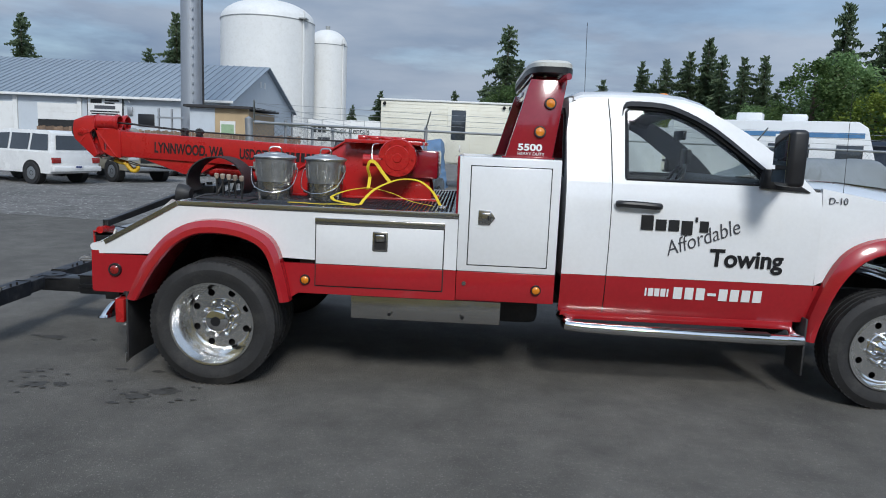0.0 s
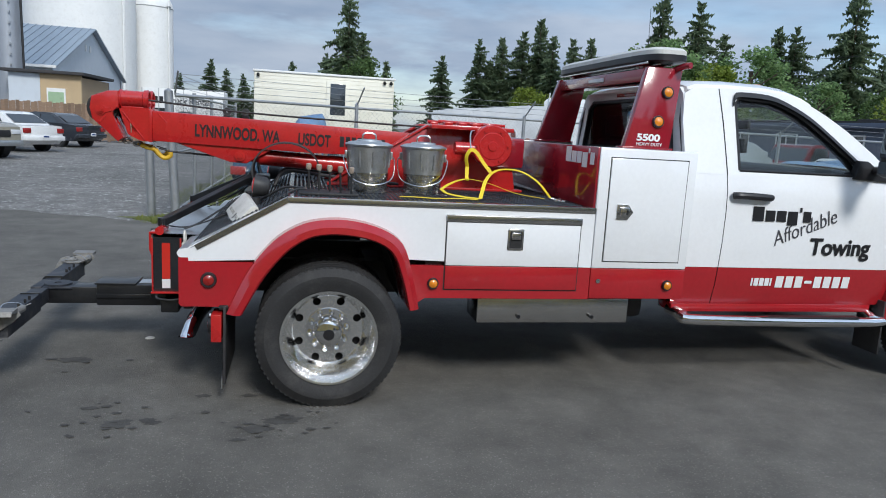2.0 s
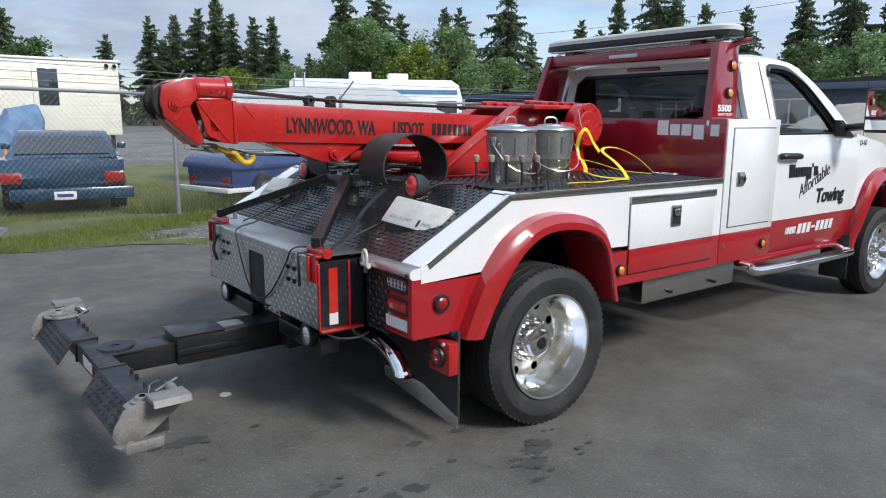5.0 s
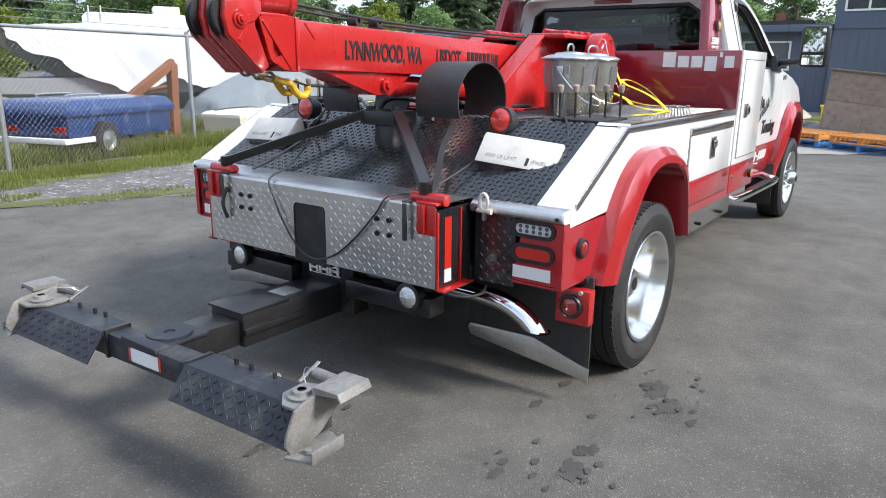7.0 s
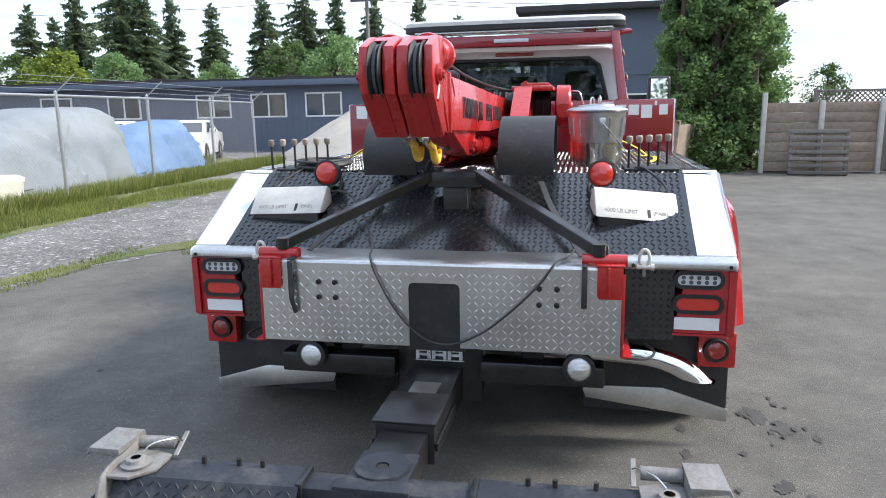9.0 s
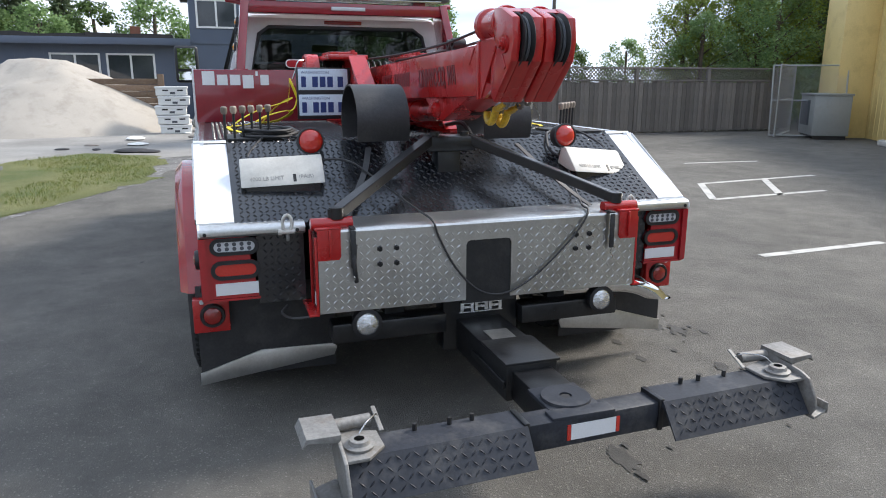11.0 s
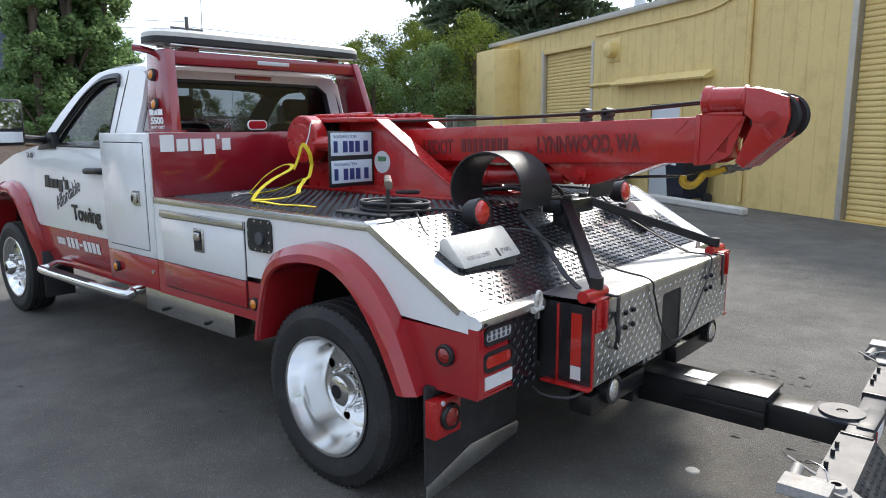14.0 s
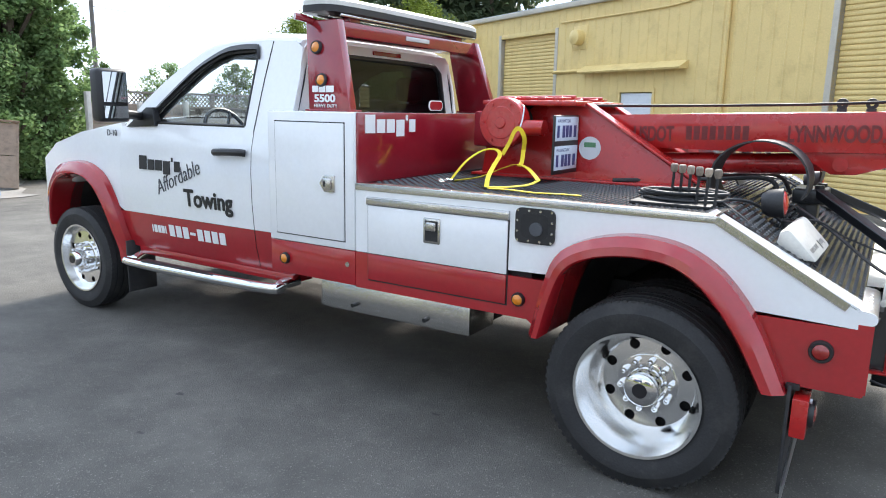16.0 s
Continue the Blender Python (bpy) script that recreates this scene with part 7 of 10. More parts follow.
for k in range(28):
    part("batten", box(B(), BX - 0.312, BX - 0.3, -7.1 + 0.304 * k, -7.07 + 0.304 * k, 0, 5.6), M_SLATE, tall_wall)
part("tall_back", box(B(), BX - 0.1, BX + 9, -7.2, 1.6, 0, 5.55), M_SLATE, bb)
part("tall_roof", box(B(), BX - 0.9, BX + 9.5, -7.6, 2.1, 5.6, 5.85, 0.02), M_ROOFDK, bb)
part("tall_band", box(B(), BX - 0.34, BX - 0.3, -7.2, 1.6, 3.05, 3.2), M_SLATE, bb)


def window(parent, x, y0, y1, z0, z1, lights=2):
    w = part("window", filled(B(), [(y0, z0), (y1, z0), (y1, z1), (y0, z1)], [[(y0 + 0.07 + (y1 - y0 - 0.07) * k / lights, z0 + 0.07), (y0 + (y1 - y0 - 0.07) * (k + 1) / lights, z0 + 0.07), (y0 + (y1 - y0 - 0.07) * (k + 1) / lights, z1 - 0.07), (y0 + 0.07 + (y1 - y0 - 0.07) * k / lights, z1 - 0.07)] for k in range(lights)], put=lambda u, v: Vector((x - 0.05, u, v)), thick=0.05, normal=(1, 0, 0)), M_WINFR, parent, "white framed window")
    for k in range(lights):
        a = y0 + 0.07 + (y1 - y0 - 0.07) * k / lights
        b = y0 + (y1 - y0 - 0.07) * (k + 1) / lights
        part("pane", box(B(), x - 0.02, x - 0.012, a, b, z0 + 0.07, z1 - 0.07), M_WINGL, w)
    return w


for y in (2.9, 4.75, 9.5, 12.0, 14.6, 19.0, 22.5, 27.0, 31.0):
    window(bb, BX, y, y + 1.65, 1.55, 2.65)
window(bb, BX - 0.3, -0.1, 1.35, 3.65, 4.75)
window(bb, BX - 0.3, -3.6, -2.1, 1.3, 2.3, 1)
window(bb, BX - 0.3, -6.9, -5.0, 1.4, 2.2, 3)
part("wall_lamp", box(B(), BX - 0.45, BX - 0.3, -1.9, -0.9, 2.55, 2.68, 0.02), M_WINFR, bb, "white strip lamp")

bb.scale = (1, 1, 0.93)

# sand heap with its board wall
heap = B()
ring = []
for i in range(26):
    r = i / 25
    row = []
    for k in range(60):
        a = 2 * math.pi * k / 60
        x, y = math.cos(a) * r * 4.3, math.sin(a) * r * 4.6
        h = 2.35 * max(0, 1 - r ** 1.25) ** 0.95
        h += 0.30 * noise.noise((x * 0.55, y * 0.55, 1.0)) * (1 - r) + 0.10 * noise.noise((x * 1.9, y * 1.9, 2)) * min(1, 2 - 2 * r)
        h = max(0.0, h) if r < 1 else -0.02
        row.append((21.5 + x, 6.0 + y, min(h, 2.12 + 0.15 * noise.noise((x * 0.8, y * 0.8, 5)))))
    ring.append(row)
loft(heap, ring, close=True)
tagged(part("sand_mound", heap, M_SAND), "large heap of pale sand on the dusty yard", "sand heap")
bw_ = thing("board_wall", "rough brown board wall beside the sand heap", "wall")
for k in range(8):
    part("board", box(B(), 20.2, 20.26, 2.55 + 0.0, 5.6, 0.05 + 0.19 * k, 0.23 + 0.19 * k, 0.008), M_BROWNWD, bw_)
part("post", box(B(), 20.05, 20.2, 2.4, 2.58, 0, 1.70, 0.01), M_BROWNWD, bw_)
for k in range(5):
    cr_ = thing("white_crate", "stacked white plastic crate with dark hand slots", "crate", Matrix.Translation((18.25, 2.12 + 0.05 * ((k * 7) % 3 - 1), 0.27 * k)), "white crates")
    local("box", box(B(), -0.3, 0.3, -0.42, 0.42, 0.01, 0.25, 0.02), M_WHITEW, cr_)
    local("rim", box(B(), -0.32, 0.32, -0.44, 0.44, 0.21, 0.26, 0.01), M_WINFR, cr_)
    for y in (-0.24, 0.16):
        local("hand_slot", box(B(), -0.304, -0.30, y - 0.08, y + 0.08, 0.135, 0.175), M_FRAME, cr_)
    local("crate_label", box(B(), -0.3035, -0.30, -0.10, 0.04, 0.05, 0.11), M_GREYPL, cr_)
rnd = random.Random(8)
for k in range(14):
    x, y = rnd.uniform(12, 19), rnd.uniform(-1.0, 4.5)
    sc = rnd.uniform(0.12, 0.4)
    sh_ = B()
    bmesh.ops.create_icosphere(sh_, subdivisions=2, radius=sc, matrix=Matrix.Translation((x, y, 0.01 + sc * 0.10)) @ Matrix.Diagonal((1, rnd.uniform(0.5, 1.2), 0.16, 1)))
    for v in sh_.verts:
        v.co += Vector((1, 1, 0.3)) * 0.12 * sc * noise.noise(v.co * 6)
        v.co.z = max(v.co.z, 0.005)
    tagged(part("debris", sh_, (M_ROOFDK, M_WHITEW, M_OLDWOOD)[k % 3]), "small flat scrap lying on the dusty ground", "debris", "scraps on the yard")

# dark sheet and yellow tub by the crates
tp = B()
rows_ = []
for i in range(25):
    u = i / 24
    rows_.append([(15.3 + 2.2 * u + 0.12 * noise.noise((i * 0.4, j * 0.5, 2)), -0.35 + 2.1 * j / 20 - 0.55 * u + 0.15 * noise.noise((i * 0.5, j * 0.4, 7)), 0.012 + 0.22 * math.sin(math.pi * u) * math.sin(math.pi * j / 20) * (0.5 + 0.9 * abs(noise.noise((i * 0.33, j * 0.30, 4)))) + 0.03 * abs(noise.noise((i, j, 9)))) for j in range(21)])
loft(tp, rows_)
tagged(part("tarpaulin", tp, surface("dark_sheet", (0.035, 0.037, 0.042), 0.45, 0, 0.3, 4, 40, 0.2)), "crumpled black plastic sheet lying on the dusty yard", "sheet")
tub = lathe(B(), [(0.0005, 0.02), (0.24, 0.02), (0.26, 0.0), (0.29, 0.40), (0.32, 0.41), (0.32, 0.46), (0.29, 0.46), (0.26, 0.05), (0.0005, 0.05)], Matrix.Translation((20.6, 0.75, 0)), 28)
tagged(part("yellow_tub", tub, M_STRAP), "yellow plastic tub standing on the grass by the wall", "tub")

# board bin with pallets
bin_ = thing("timber_bin", "open bin of weathered timber boards on the yard", "timber bin")
BINM = Matrix.Translation((12.85, -2.52, 0.02)) @ Matrix.Rotation(radians(68), 4, "Z") @ Matrix.Rotation(radians(-5), 4, "Y")
M_PLYOLD = surface("weathered_plywood", (0.30, 0.235, 0.185), 0.85, 0, 0.3, 1.6, 50, 0.4, stretch=(1, 4, 5), random_tint=0.15, dirt=(0.14, 0.11, 0.09), dirt_amount=0.6)
for k in range(2):
    for a, b in ((0.0, 1.37), (1.38, 2.75)):
        part("plywood_sheet", box(B(), a, b, -0.02, 0.02, 0.02 + 0.60 * k, 0.61 + 0.60 * k, 0.006, 1, BINM), M_PLYOLD, bin_)
part("cap_board", box(B(), -0.05, 2.80, -0.06, 0.06, 1.22, 1.26, 0.006, 1, BINM), M_BROWNWD, bin_)
for d in (0.0, 1.37, 2.75):
    part("post", box(B(), d - 0.05, d + 0.05, -0.12, -0.02, 0, 1.24, 0.01, 1, BINM), M_PLYOLD, bin_)
part("end_sheet", box(B(), -0.03, 0.03, -1.4, 0.0, 0.02, 1.15, 0.006, 1, BINM), M_PLYOLD, bin_)
part("end_post", box(B(), -0.05, 0.05, -1.45, -1.36, 0, 1.2, 0.01, 1, BINM), M_CONC, bin_)
pail = thing("white_pail", "stack of white plastic pails beside the timber bin", "pail", Matrix.Translation((12.62, -1.80, 0)))
for k in range(3):
    local("pail", lathe(B(), [(0.0005, 0.0), (0.125, 0.0), (0.150, 0.34), (0.158, 0.345), (0.158, 0.375), (0.147, 0.375)], Matrix.Translation((0, 0, 0.075 * k)), 28), M_WHITEW, pail)
M_ORANGE = surface("orange_boards", (0.55, 0.22, 0.05), 0.7, 0, 0.2, 3, 60, 0.3)
M_PBLUE = surface("pallet_blue", (0.04, 0.16, 0.38), 0.7, 0, 0.2, 3, 60, 0.3)


def pallet(m, mat, label, z=0):
    p_ = thing("pallet", label, "pallet", m, "pallets")
    for k in range(7):
        local("slat", box(B(), -0.6, 0.6, -0.5 + 0.155 * k, -0.42 + 0.155 * k, 0.115, 0.14, 0.004), mat, p_)
    for x in (-0.56, 0, 0.56):
        local("runner", box(B(), x - 0.04, x + 0.04, -0.5, 0.5, 0.02, 0.115, 0.004), mat, p_)
    for y in (-0.46, 0, 0.46):
        local("bottom_board", box(B(), -0.6, 0.6, y - 0.05, y + 0.05, 0.0, 0.02, 0.002), mat, p_)
    return p_


pm = Matrix.Translation((12.1, -1.2, 0)) @ Matrix.Rotation(radians(62), 4, "Z")
pallet(pm, M_PBLUE, "blue painted wooden pallet lying on the yard")
pallet(pm @ Matrix.Translation((0, 0, 0.142)), M_ORANGE, "orange wooden pallet stacked on a blue one")
pm = Matrix.Translation((12.7, 0.05, 0)) @ Matrix.Rotation(radians(62), 4, "Z")
pallet(pm, M_PBLUE, "blue painted wooden pallet lying on the yard")
pallet(pm @ Matrix.Translation((0, 0, 0.142)), M_ORANGE, "orange wooden pallet stacked on a blue one")
bp_ = thing("low_fence", "weathered low board fence with pale posts beside the poplars", "fence")
for k in range(7):
    part("board", box(B(), 13.93, 13.97, -7.20, -4.68, 0.05 + 0.225 * k, 0.268 + 0.225 * k, 0.006), M_PLYOLD, bp_)
for y, z in ((-7.15, 1.70), (-5.9, 1.66), (-4.66, 1.86)):
    part("post", box(B(), 13.82, 13.93, y - 0.05, y + 0.05, 0, z, 0.01), M_CONC, bp_)
pallet(Matrix.Translation((13.45, -5.75, 0.50)) @ Matrix.Rotation(radians(-100), 4, "Z") @ Matrix.Rotation(radians(80), 4, "X"), M_OLDWOOD, "grey weathered pallet leaning against the fence")

# wooden fence with a lattice top, a kerb before it
FA, FB = Vector((14.4, -5.9, 0)), Vector((14.0, -16.3, 0))
fd = (FB - FA).normalized()
fm_ = Matrix(((fd.x, -fd.y, 0, FA.x), (fd.y, fd.x, 0, FA.y), (0, 0, 1, 0), (0, 0, 0, 1)))
wf = thing("wooden_fence", "weathered grey board fence with a lattice top", "fence", fm_)
FL = (FB - FA).length
fboard = bpy.data.meshes.new("board")
bm = box(B(), 0, 0.138, -0.012, 0.012, 0.06, 1.50, 0.003, 1)
bm.to_mesh(fboard)
bm.free()
fboard.materials.append(M_OLDWOOD)
for k in range(int(FL / 0.145)):
    o = new("board", fboard)
    o.parent = wf
    o.location = (0.145 * k, 0.012 * ((k * 5) % 3 - 1) * 0.4, 0.012 * ((k * 7) % 4 - 2))
for k in range(int(FL / 2.42) + 1):
    local("post", box(B(), 2.42 * k - 0.05, 2.42 * k + 0.05, -0.03, 0.07, 0, 1.92, 0.008), M_OLDWOOD, wf)
for z in (1.50, 1.86):
    local("rail", box(B(), 0, FL, -0.03, 0.03, z, z + 0.05, 0.005), M_OLDWOOD, wf)
lat = B()
k = 0.0
while k < FL - 0.33:
    for sg in (0, 1):
        a, b = (k, k + 0.31) if sg else (k + 0.31, k)
        beam(lat, (a, 0.006 * sg, 1.55), (b, 0.006 * sg, 1.86), 0.006, 0.028, 0)
    k += 0.11
tagged(local("lattice", lat, M_OLDWOOD, wf), kind="stuff")
kb = part("fence_kerb", box(B(), 0, FL, 0.25, 0.42, 0, 0.13, 0.02, 2, fm_), M_CONC)
tagged(kb, "worn white painted concrete kerb along the fence", "kerb", kind="structure")

# mesh gate panels and cooling unit beside the yellow wall
M_PIPE = surface("galvanised_pipe", (0.42, 0.43, 0.44), 0.42, 0.8, 0.12, 9, 80, 0.1, dirt=(0.30, 0.30, 0.29), dirt_amount=0.4)


def mesh_panel(m, w, h, parent_label, step=0.07, wire=0.0022):
    g = thing("mesh_panel", parent_label, "gate", m, "mesh panels")
    pipe = bpy.data.meshes.new("x")
    bpy.data.meshes.remove(pipe)
    for a, b in (((0, 0, 0.05), (0, 0, h)), ((w, 0, 0.05), (w, 0, h)), ((0, 0, 0.06), (w, 0, 0.06)), ((0, 0, h), (w, 0, h))):
        local("rail", cyl(B(), a, b, 0.022, seg=10), M_PIPE, g)
    local("mid_rail", cyl(B(), (0, 0, h * 0.52), (w, 0, h * 0.52), 0.018, seg=10), M_PIPE, g)
    tagged(local("chain_link", link_mesh(w, 0.06, h, step, wire), M_PIPE, g), kind="stuff")
    return g


M_LINK = surface("weathered_wire", (0.21, 0.215, 0.22), 0.55, 0.35, 0.15, 9, 80, 0.1)


def link_mesh(w, z0, z1, step, wire):
    """Diagonal wires of a chain-link sheet in the xz plane."""
    bm = B()
    h = z1 - z0
    n = int((w + h) / step)
    for sg in (0, 1):
        for k in range(1, n):
            d = k * step
            xa, za = (d, 0) if d <= w else (w, d - w)
            xb, zb = (0, d) if d <= h else (d - h, h)
            if sg:
                xa, xb = w - xa, w - xb
            p, q = Vector((xa, 0.002 * (2 * sg - 1), z0 + za)), Vector((xb, 0.002 * (2 * sg - 1), z0 + zb))
            dv = (q - p)
            if dv.length < 1e-4:
                continue
            t = dv.normalized().cross(Vector((0, 1, 0))) * wire
            r = Vector((0, wire, 0))
            v = [bm.verts.new(c) for c in (p + t, p - t * 0.5 + r, p - t * 0.5 - r, q + t, q - t * 0.5 + r, q - t * 0.5 - r)]
            for f in ((0, 1, 4, 3), (1, 2, 5, 4), (2, 0, 3, 5)):
                bm.faces.new([v[i] for i in f])
    return bm


mesh_panel(Matrix.Translation((11.95, -13.6, 0)) @ Matrix.Rotation(radians(-118), 4, "Z") @ Matrix.Rotation(radians(-6), 4, "X"), 1.9, 1.95, "grey chain-link panel leaning by the cooling unit")
mesh_panel(Matrix.Translation((11.65, -13.5, 0)) @ Matrix.Rotation(radians(-52), 4, "Z"), 2.6, 1.95, "grey chain-link panel round the cooling unit")
ac = thing("cooling_unit", "grey metal cooling unit beside the yellow wall", "air conditioner", Matrix.Translation((11.4, -14.9, 0)) @ Matrix.Rotation(radians(-32), 4, "Z"))
M_ACGREY = surface("unit_grey", (0.30, 0.31, 0.30), 0.5, 0.2, 0.1, 4, 60, 0.1, dirt=(0.2, 0.19, 0.17), dirt_amount=0.4)
local("housing", box(B(), -0.75, 0.75, -0.45, 0.45, 0.10, 1.15, 0.02), M_ACGREY, ac)
local("cap", box(B(), -0.78, 0.78, -0.48, 0.48, 1.15, 1.20, 0.01), M_ACGREY, ac)
local("grille_panel", box(B(), -0.30, 0.60, 0.45, 0.46, 0.35, 1.02, 0.004), M_GREYPL, ac, "dark grille panel")
for x in (-0.65, 0.65):
    local("foot", box(B(), x - 0.06, x + 0.06, -0.4, 0.4, 0, 0.10), M_FRAME, ac)

# parking lines
def line(a, b, w=0.10):
    d = Vector((b[0] - a[0], b[1] - a[1], 0)).normalized()
    n_ = Vector((-d.y, d.x, 0)) * w / 2
    p, q = Vector((*a, 0.004)), Vector((*b, 0.004))
    bm_ = B()
    bm_.faces.new([bm_.verts.new(c) for c in (p - n_, q - n_, q + n_, p + n_)])
    return tagged(part("parking_line", bm_, M_LINE), "worn white parking line on the asphalt", "marking", kind="structure")


for a, b in (((4.95, -5.90), (5.21, -8.34)), ((3.68, -5.11), (3.85, -7.16)), ((4.95, -5.90), (3.68, -5.11)), ((5.07, -7.20), (3.71, -6.25)), ((1.00, -3.47), (1.08, -5.00)), ((1.12, -5.6), (1.50, -6.8)), ((7.31, -7.35), (7.20, -8.97))):
    line(a, b)
# a crack in the asphalt and oil stains
ck = B()
pts = [Vector((-2.4 + 8.2 * t + 0.10 * noise.noise((t * 22, 1, 0)), -1.6 - 8.2 * t + 0.10 * noise.noise((t * 22, 5, 0)), 0.0015)) for t in [k / 90 for k in range(91)]]
for p, q in zip(pts, pts[1:]):
    ck.faces.new([ck.verts.new(c) for c in (p + Vector((-0.0022, 0, 0)), q + Vector((-0.0022, 0, 0)), q + Vector((0.0025, 0, 0)), p + Vector((0.0025, 0, 0)))])
tagged(part("asphalt_crack", ck, M_OIL), "thin dark crack across the asphalt", "crack", kind="structure")


def stain(x, y, r, seed):
    rnd = random.Random(seed)
    pts = []
    for k in range(36):
        a = 2 * math.pi * k / 36
        rr = 0.68 * r * (0.62 + 0.75 * abs(noise.noise((math.cos(a) * 1.6 + seed, math.sin(a) * 1.6, seed * 0.7))) + 0.22 * noise.noise((math.cos(a) * 5, math.sin(a) * 5, seed)))
        pts.append((x + rr * math.cos(a) * 1.5, y + rr * math.sin(a) * 0.8))
    bm_ = filled(B(), pts, put=lambda u, v: Vector((u, v, 0.0022 + 0.00013 * seed)))
    for f in bm_.faces:
        if f.normal.z < 0:
            f.normal_flip()
    return tagged(part("oil_stain", bm_, M_OIL), "dark oil stain soaked into the asphalt", "stain", "oil stains", kind="structure")


STAINS = [(-1.12, -1.45, 0.10), (-0.94, -1.45, 0.055), (-0.25, -1.47, 0.12), (-0.38, -1.57, 0.10), (-1.62, -0.39, 0.11), (-0.72, -1.08, 0.05), (-0.47, -1.70, 0.045), (-1.31, -1.23, 0.05), (-0.46, -1.09, 0.05), (-0.97, -1.42, 0.06), (1.1, 1.17, 0.03), (2.45, 1.78, 0.035), (-0.2, 2.3, 0.03), (2.2, 2.2, 0.03)]
drip = random.Random(77)
for k in range(46):
    c_ = STAINS[drip.choice((0, 0, 2, 2, 3, 3, 4, 7, 9))]
    STAINS.append((c_[0] + drip.gauss(0, 0.17), c_[1] + drip.gauss(0, 0.10), drip.uniform(0.010, 0.034)))
for i, (x, y, r) in enumerate(STAINS):
    stain(x, y, r, i + 1)
tagged(part("pale_chip", lathe(B(), [(0.0005, 0.006), (0.03, 0.005), (0.035, 0.0)], Matrix.Translation((-1.25, 0.09, 0.001)), 10), M_CONC), "pale flat chip lying on the asphalt", "debris")

# ---- chain-link fence and gate ----
FENCE = [(-2.1, 6.50), (0.82, 7.85), (4.3, 8.70), (7.4, 8.7), (10.4, 8.9), (13.8, 9.3), (17.5, 9.9)]
cf = thing("chain_link_fence", "grey chain-link fence with barbed wire arms on steel posts", "fence")
for (xa, ya), (xb, yb_) in zip(FENCE, FENCE[1:]):
    a, b = Vector((xa, ya, 0)), Vector((xb, yb_, 0))
    d = (b - a).normalized()
    m = Matrix(((d.x, -d.y, 0, a.x), (d.y, d.x, 0, a.y), (0, 0, 1, 0), (0, 0, 0, 1)))
    lk = link_mesh((b - a).length, 0.04, 1.93, 0.085, 0.0013)
    bmesh.ops.transform(lk, matrix=m, verts=lk.verts)
    tagged(part("chain_link", lk, M_LINK, cf), kind="stuff")
    part("top_rail", cyl(B(), a + Vector((0, 0, 1.94)), b + Vector((0, 0, 1.94)), 0.024, seg=10), M_PIPE, cf)
    for k in range(3):
        off = Vector((-d.y, d.x, 0)) * (0.10 + 0.11 * k) * -1
        part("barbed_wire", cyl(B(), a + off + Vector((0, 0, 2.05 + 0.10 * k)), b + off + Vector((0, 0, 2.05 + 0.10 * k)), 0.004, seg=5), M_PIPE, cf)
for i, (x, y) in enumerate(FENCE):
    r, lean = (0.068, 0.10) if i == 0 else (0.034, 0.0)
    ps = cyl(B(), (x, y, 0), (x - lean, y, 2.00), r, seg=14)
    cyl(ps, (x - lean, y, 2.00), (x - lean, y, 2.04), r, 0.004, 14)
    part("post", ps, M_PIPE, cf)
    part("barb_arm", cyl(B(), (x, y, 1.98), (x + 0.10, y - 0.34, 2.30), 0.014, seg=8), M_PIPE, cf)
gate = thing("side_fence", "grey chain-link fence running back from the corner post", "fence")
GATE = [(-2.1, 6.5), (-2.12, 8.7), (-2.08, 11.0), (-2.05, 13.4), (-2.0, 16.0)]
for i, (x, y) in enumerate(GATE):
    if i:
        part("post", cyl(B(), (x, y, 0), (x, y, 2.05), 0.034, seg=12), M_PIPE, gate)
for (xa, ya), (xb, yb_) in zip(GATE, GATE[1:]):
    a, b = Vector((xa, ya, 0)), Vector((xb, yb_, 0))
    d = (b - a).normalized()
    lk = link_mesh((b - a).length, 0.05, 1.95, 0.085, 0.0013)
    bmesh.ops.transform(lk, matrix=Matrix(((d.x, -d.y, 0, a.x), (d.y, d.x, 0, a.y), (0, 0, 1, 0), (0, 0, 0, 1))), verts=lk.verts)
    tagged(part("chain_link", lk, M_LINK, gate), kind="stuff")
    for z in (0.12, 1.05, 1.96):
        part("rail", cyl(B(), a + Vector((0, 0, z)), b + Vector((0, 0, z)), 0.022, seg=10), M_PIPE, gate)
    for k in range(3):
        part("barbed_wire", cyl(B(), a + Vector((0, 0, 2.08 + 0.1 * k)), b + Vector((0, 0, 2.08 + 0.1 * k)), 0.004, seg=5), M_PIPE, gate)
bol = cyl(B(), (-2.50, 6.66, 0), (-2.52, 6.66, 1.17), 0.068, seg=18)
cyl(bol, (-2.52, 6.66, 1.17), (-2.52, 6.66, 1.21), 0.068, 0.03, seg=18)
tagged(part("bollard", bol, M_PIPE), "grey steel pipe bollard in the grass by the fence corner", "bollard")


# ---- vehicles ----
def paint(name, c, rough=0.25):
    return surface(name, c, rough, 0, 0.08, 2, 40, 0.02, coat=0.6, dirt=tuple(v * 0.6 + 0.03 for v in c), dirt_amount=0.35)


M_CARBLUE, M_CARWHITE, M_CARTAN, M_CARDARK, M_CARRED, M_CARGREEN = paint("car_blue", (0.010, 0.045, 0.085)), paint("car_white", (0.74, 0.74, 0.73)), paint("car_tan", (0.26, 0.24, 0.19)), paint("car_dark", (0.025, 0.028, 0.035)), paint("car_red", (0.16, 0.012, 0.015)), paint("car_teal", (0.03, 0.12, 0.14))


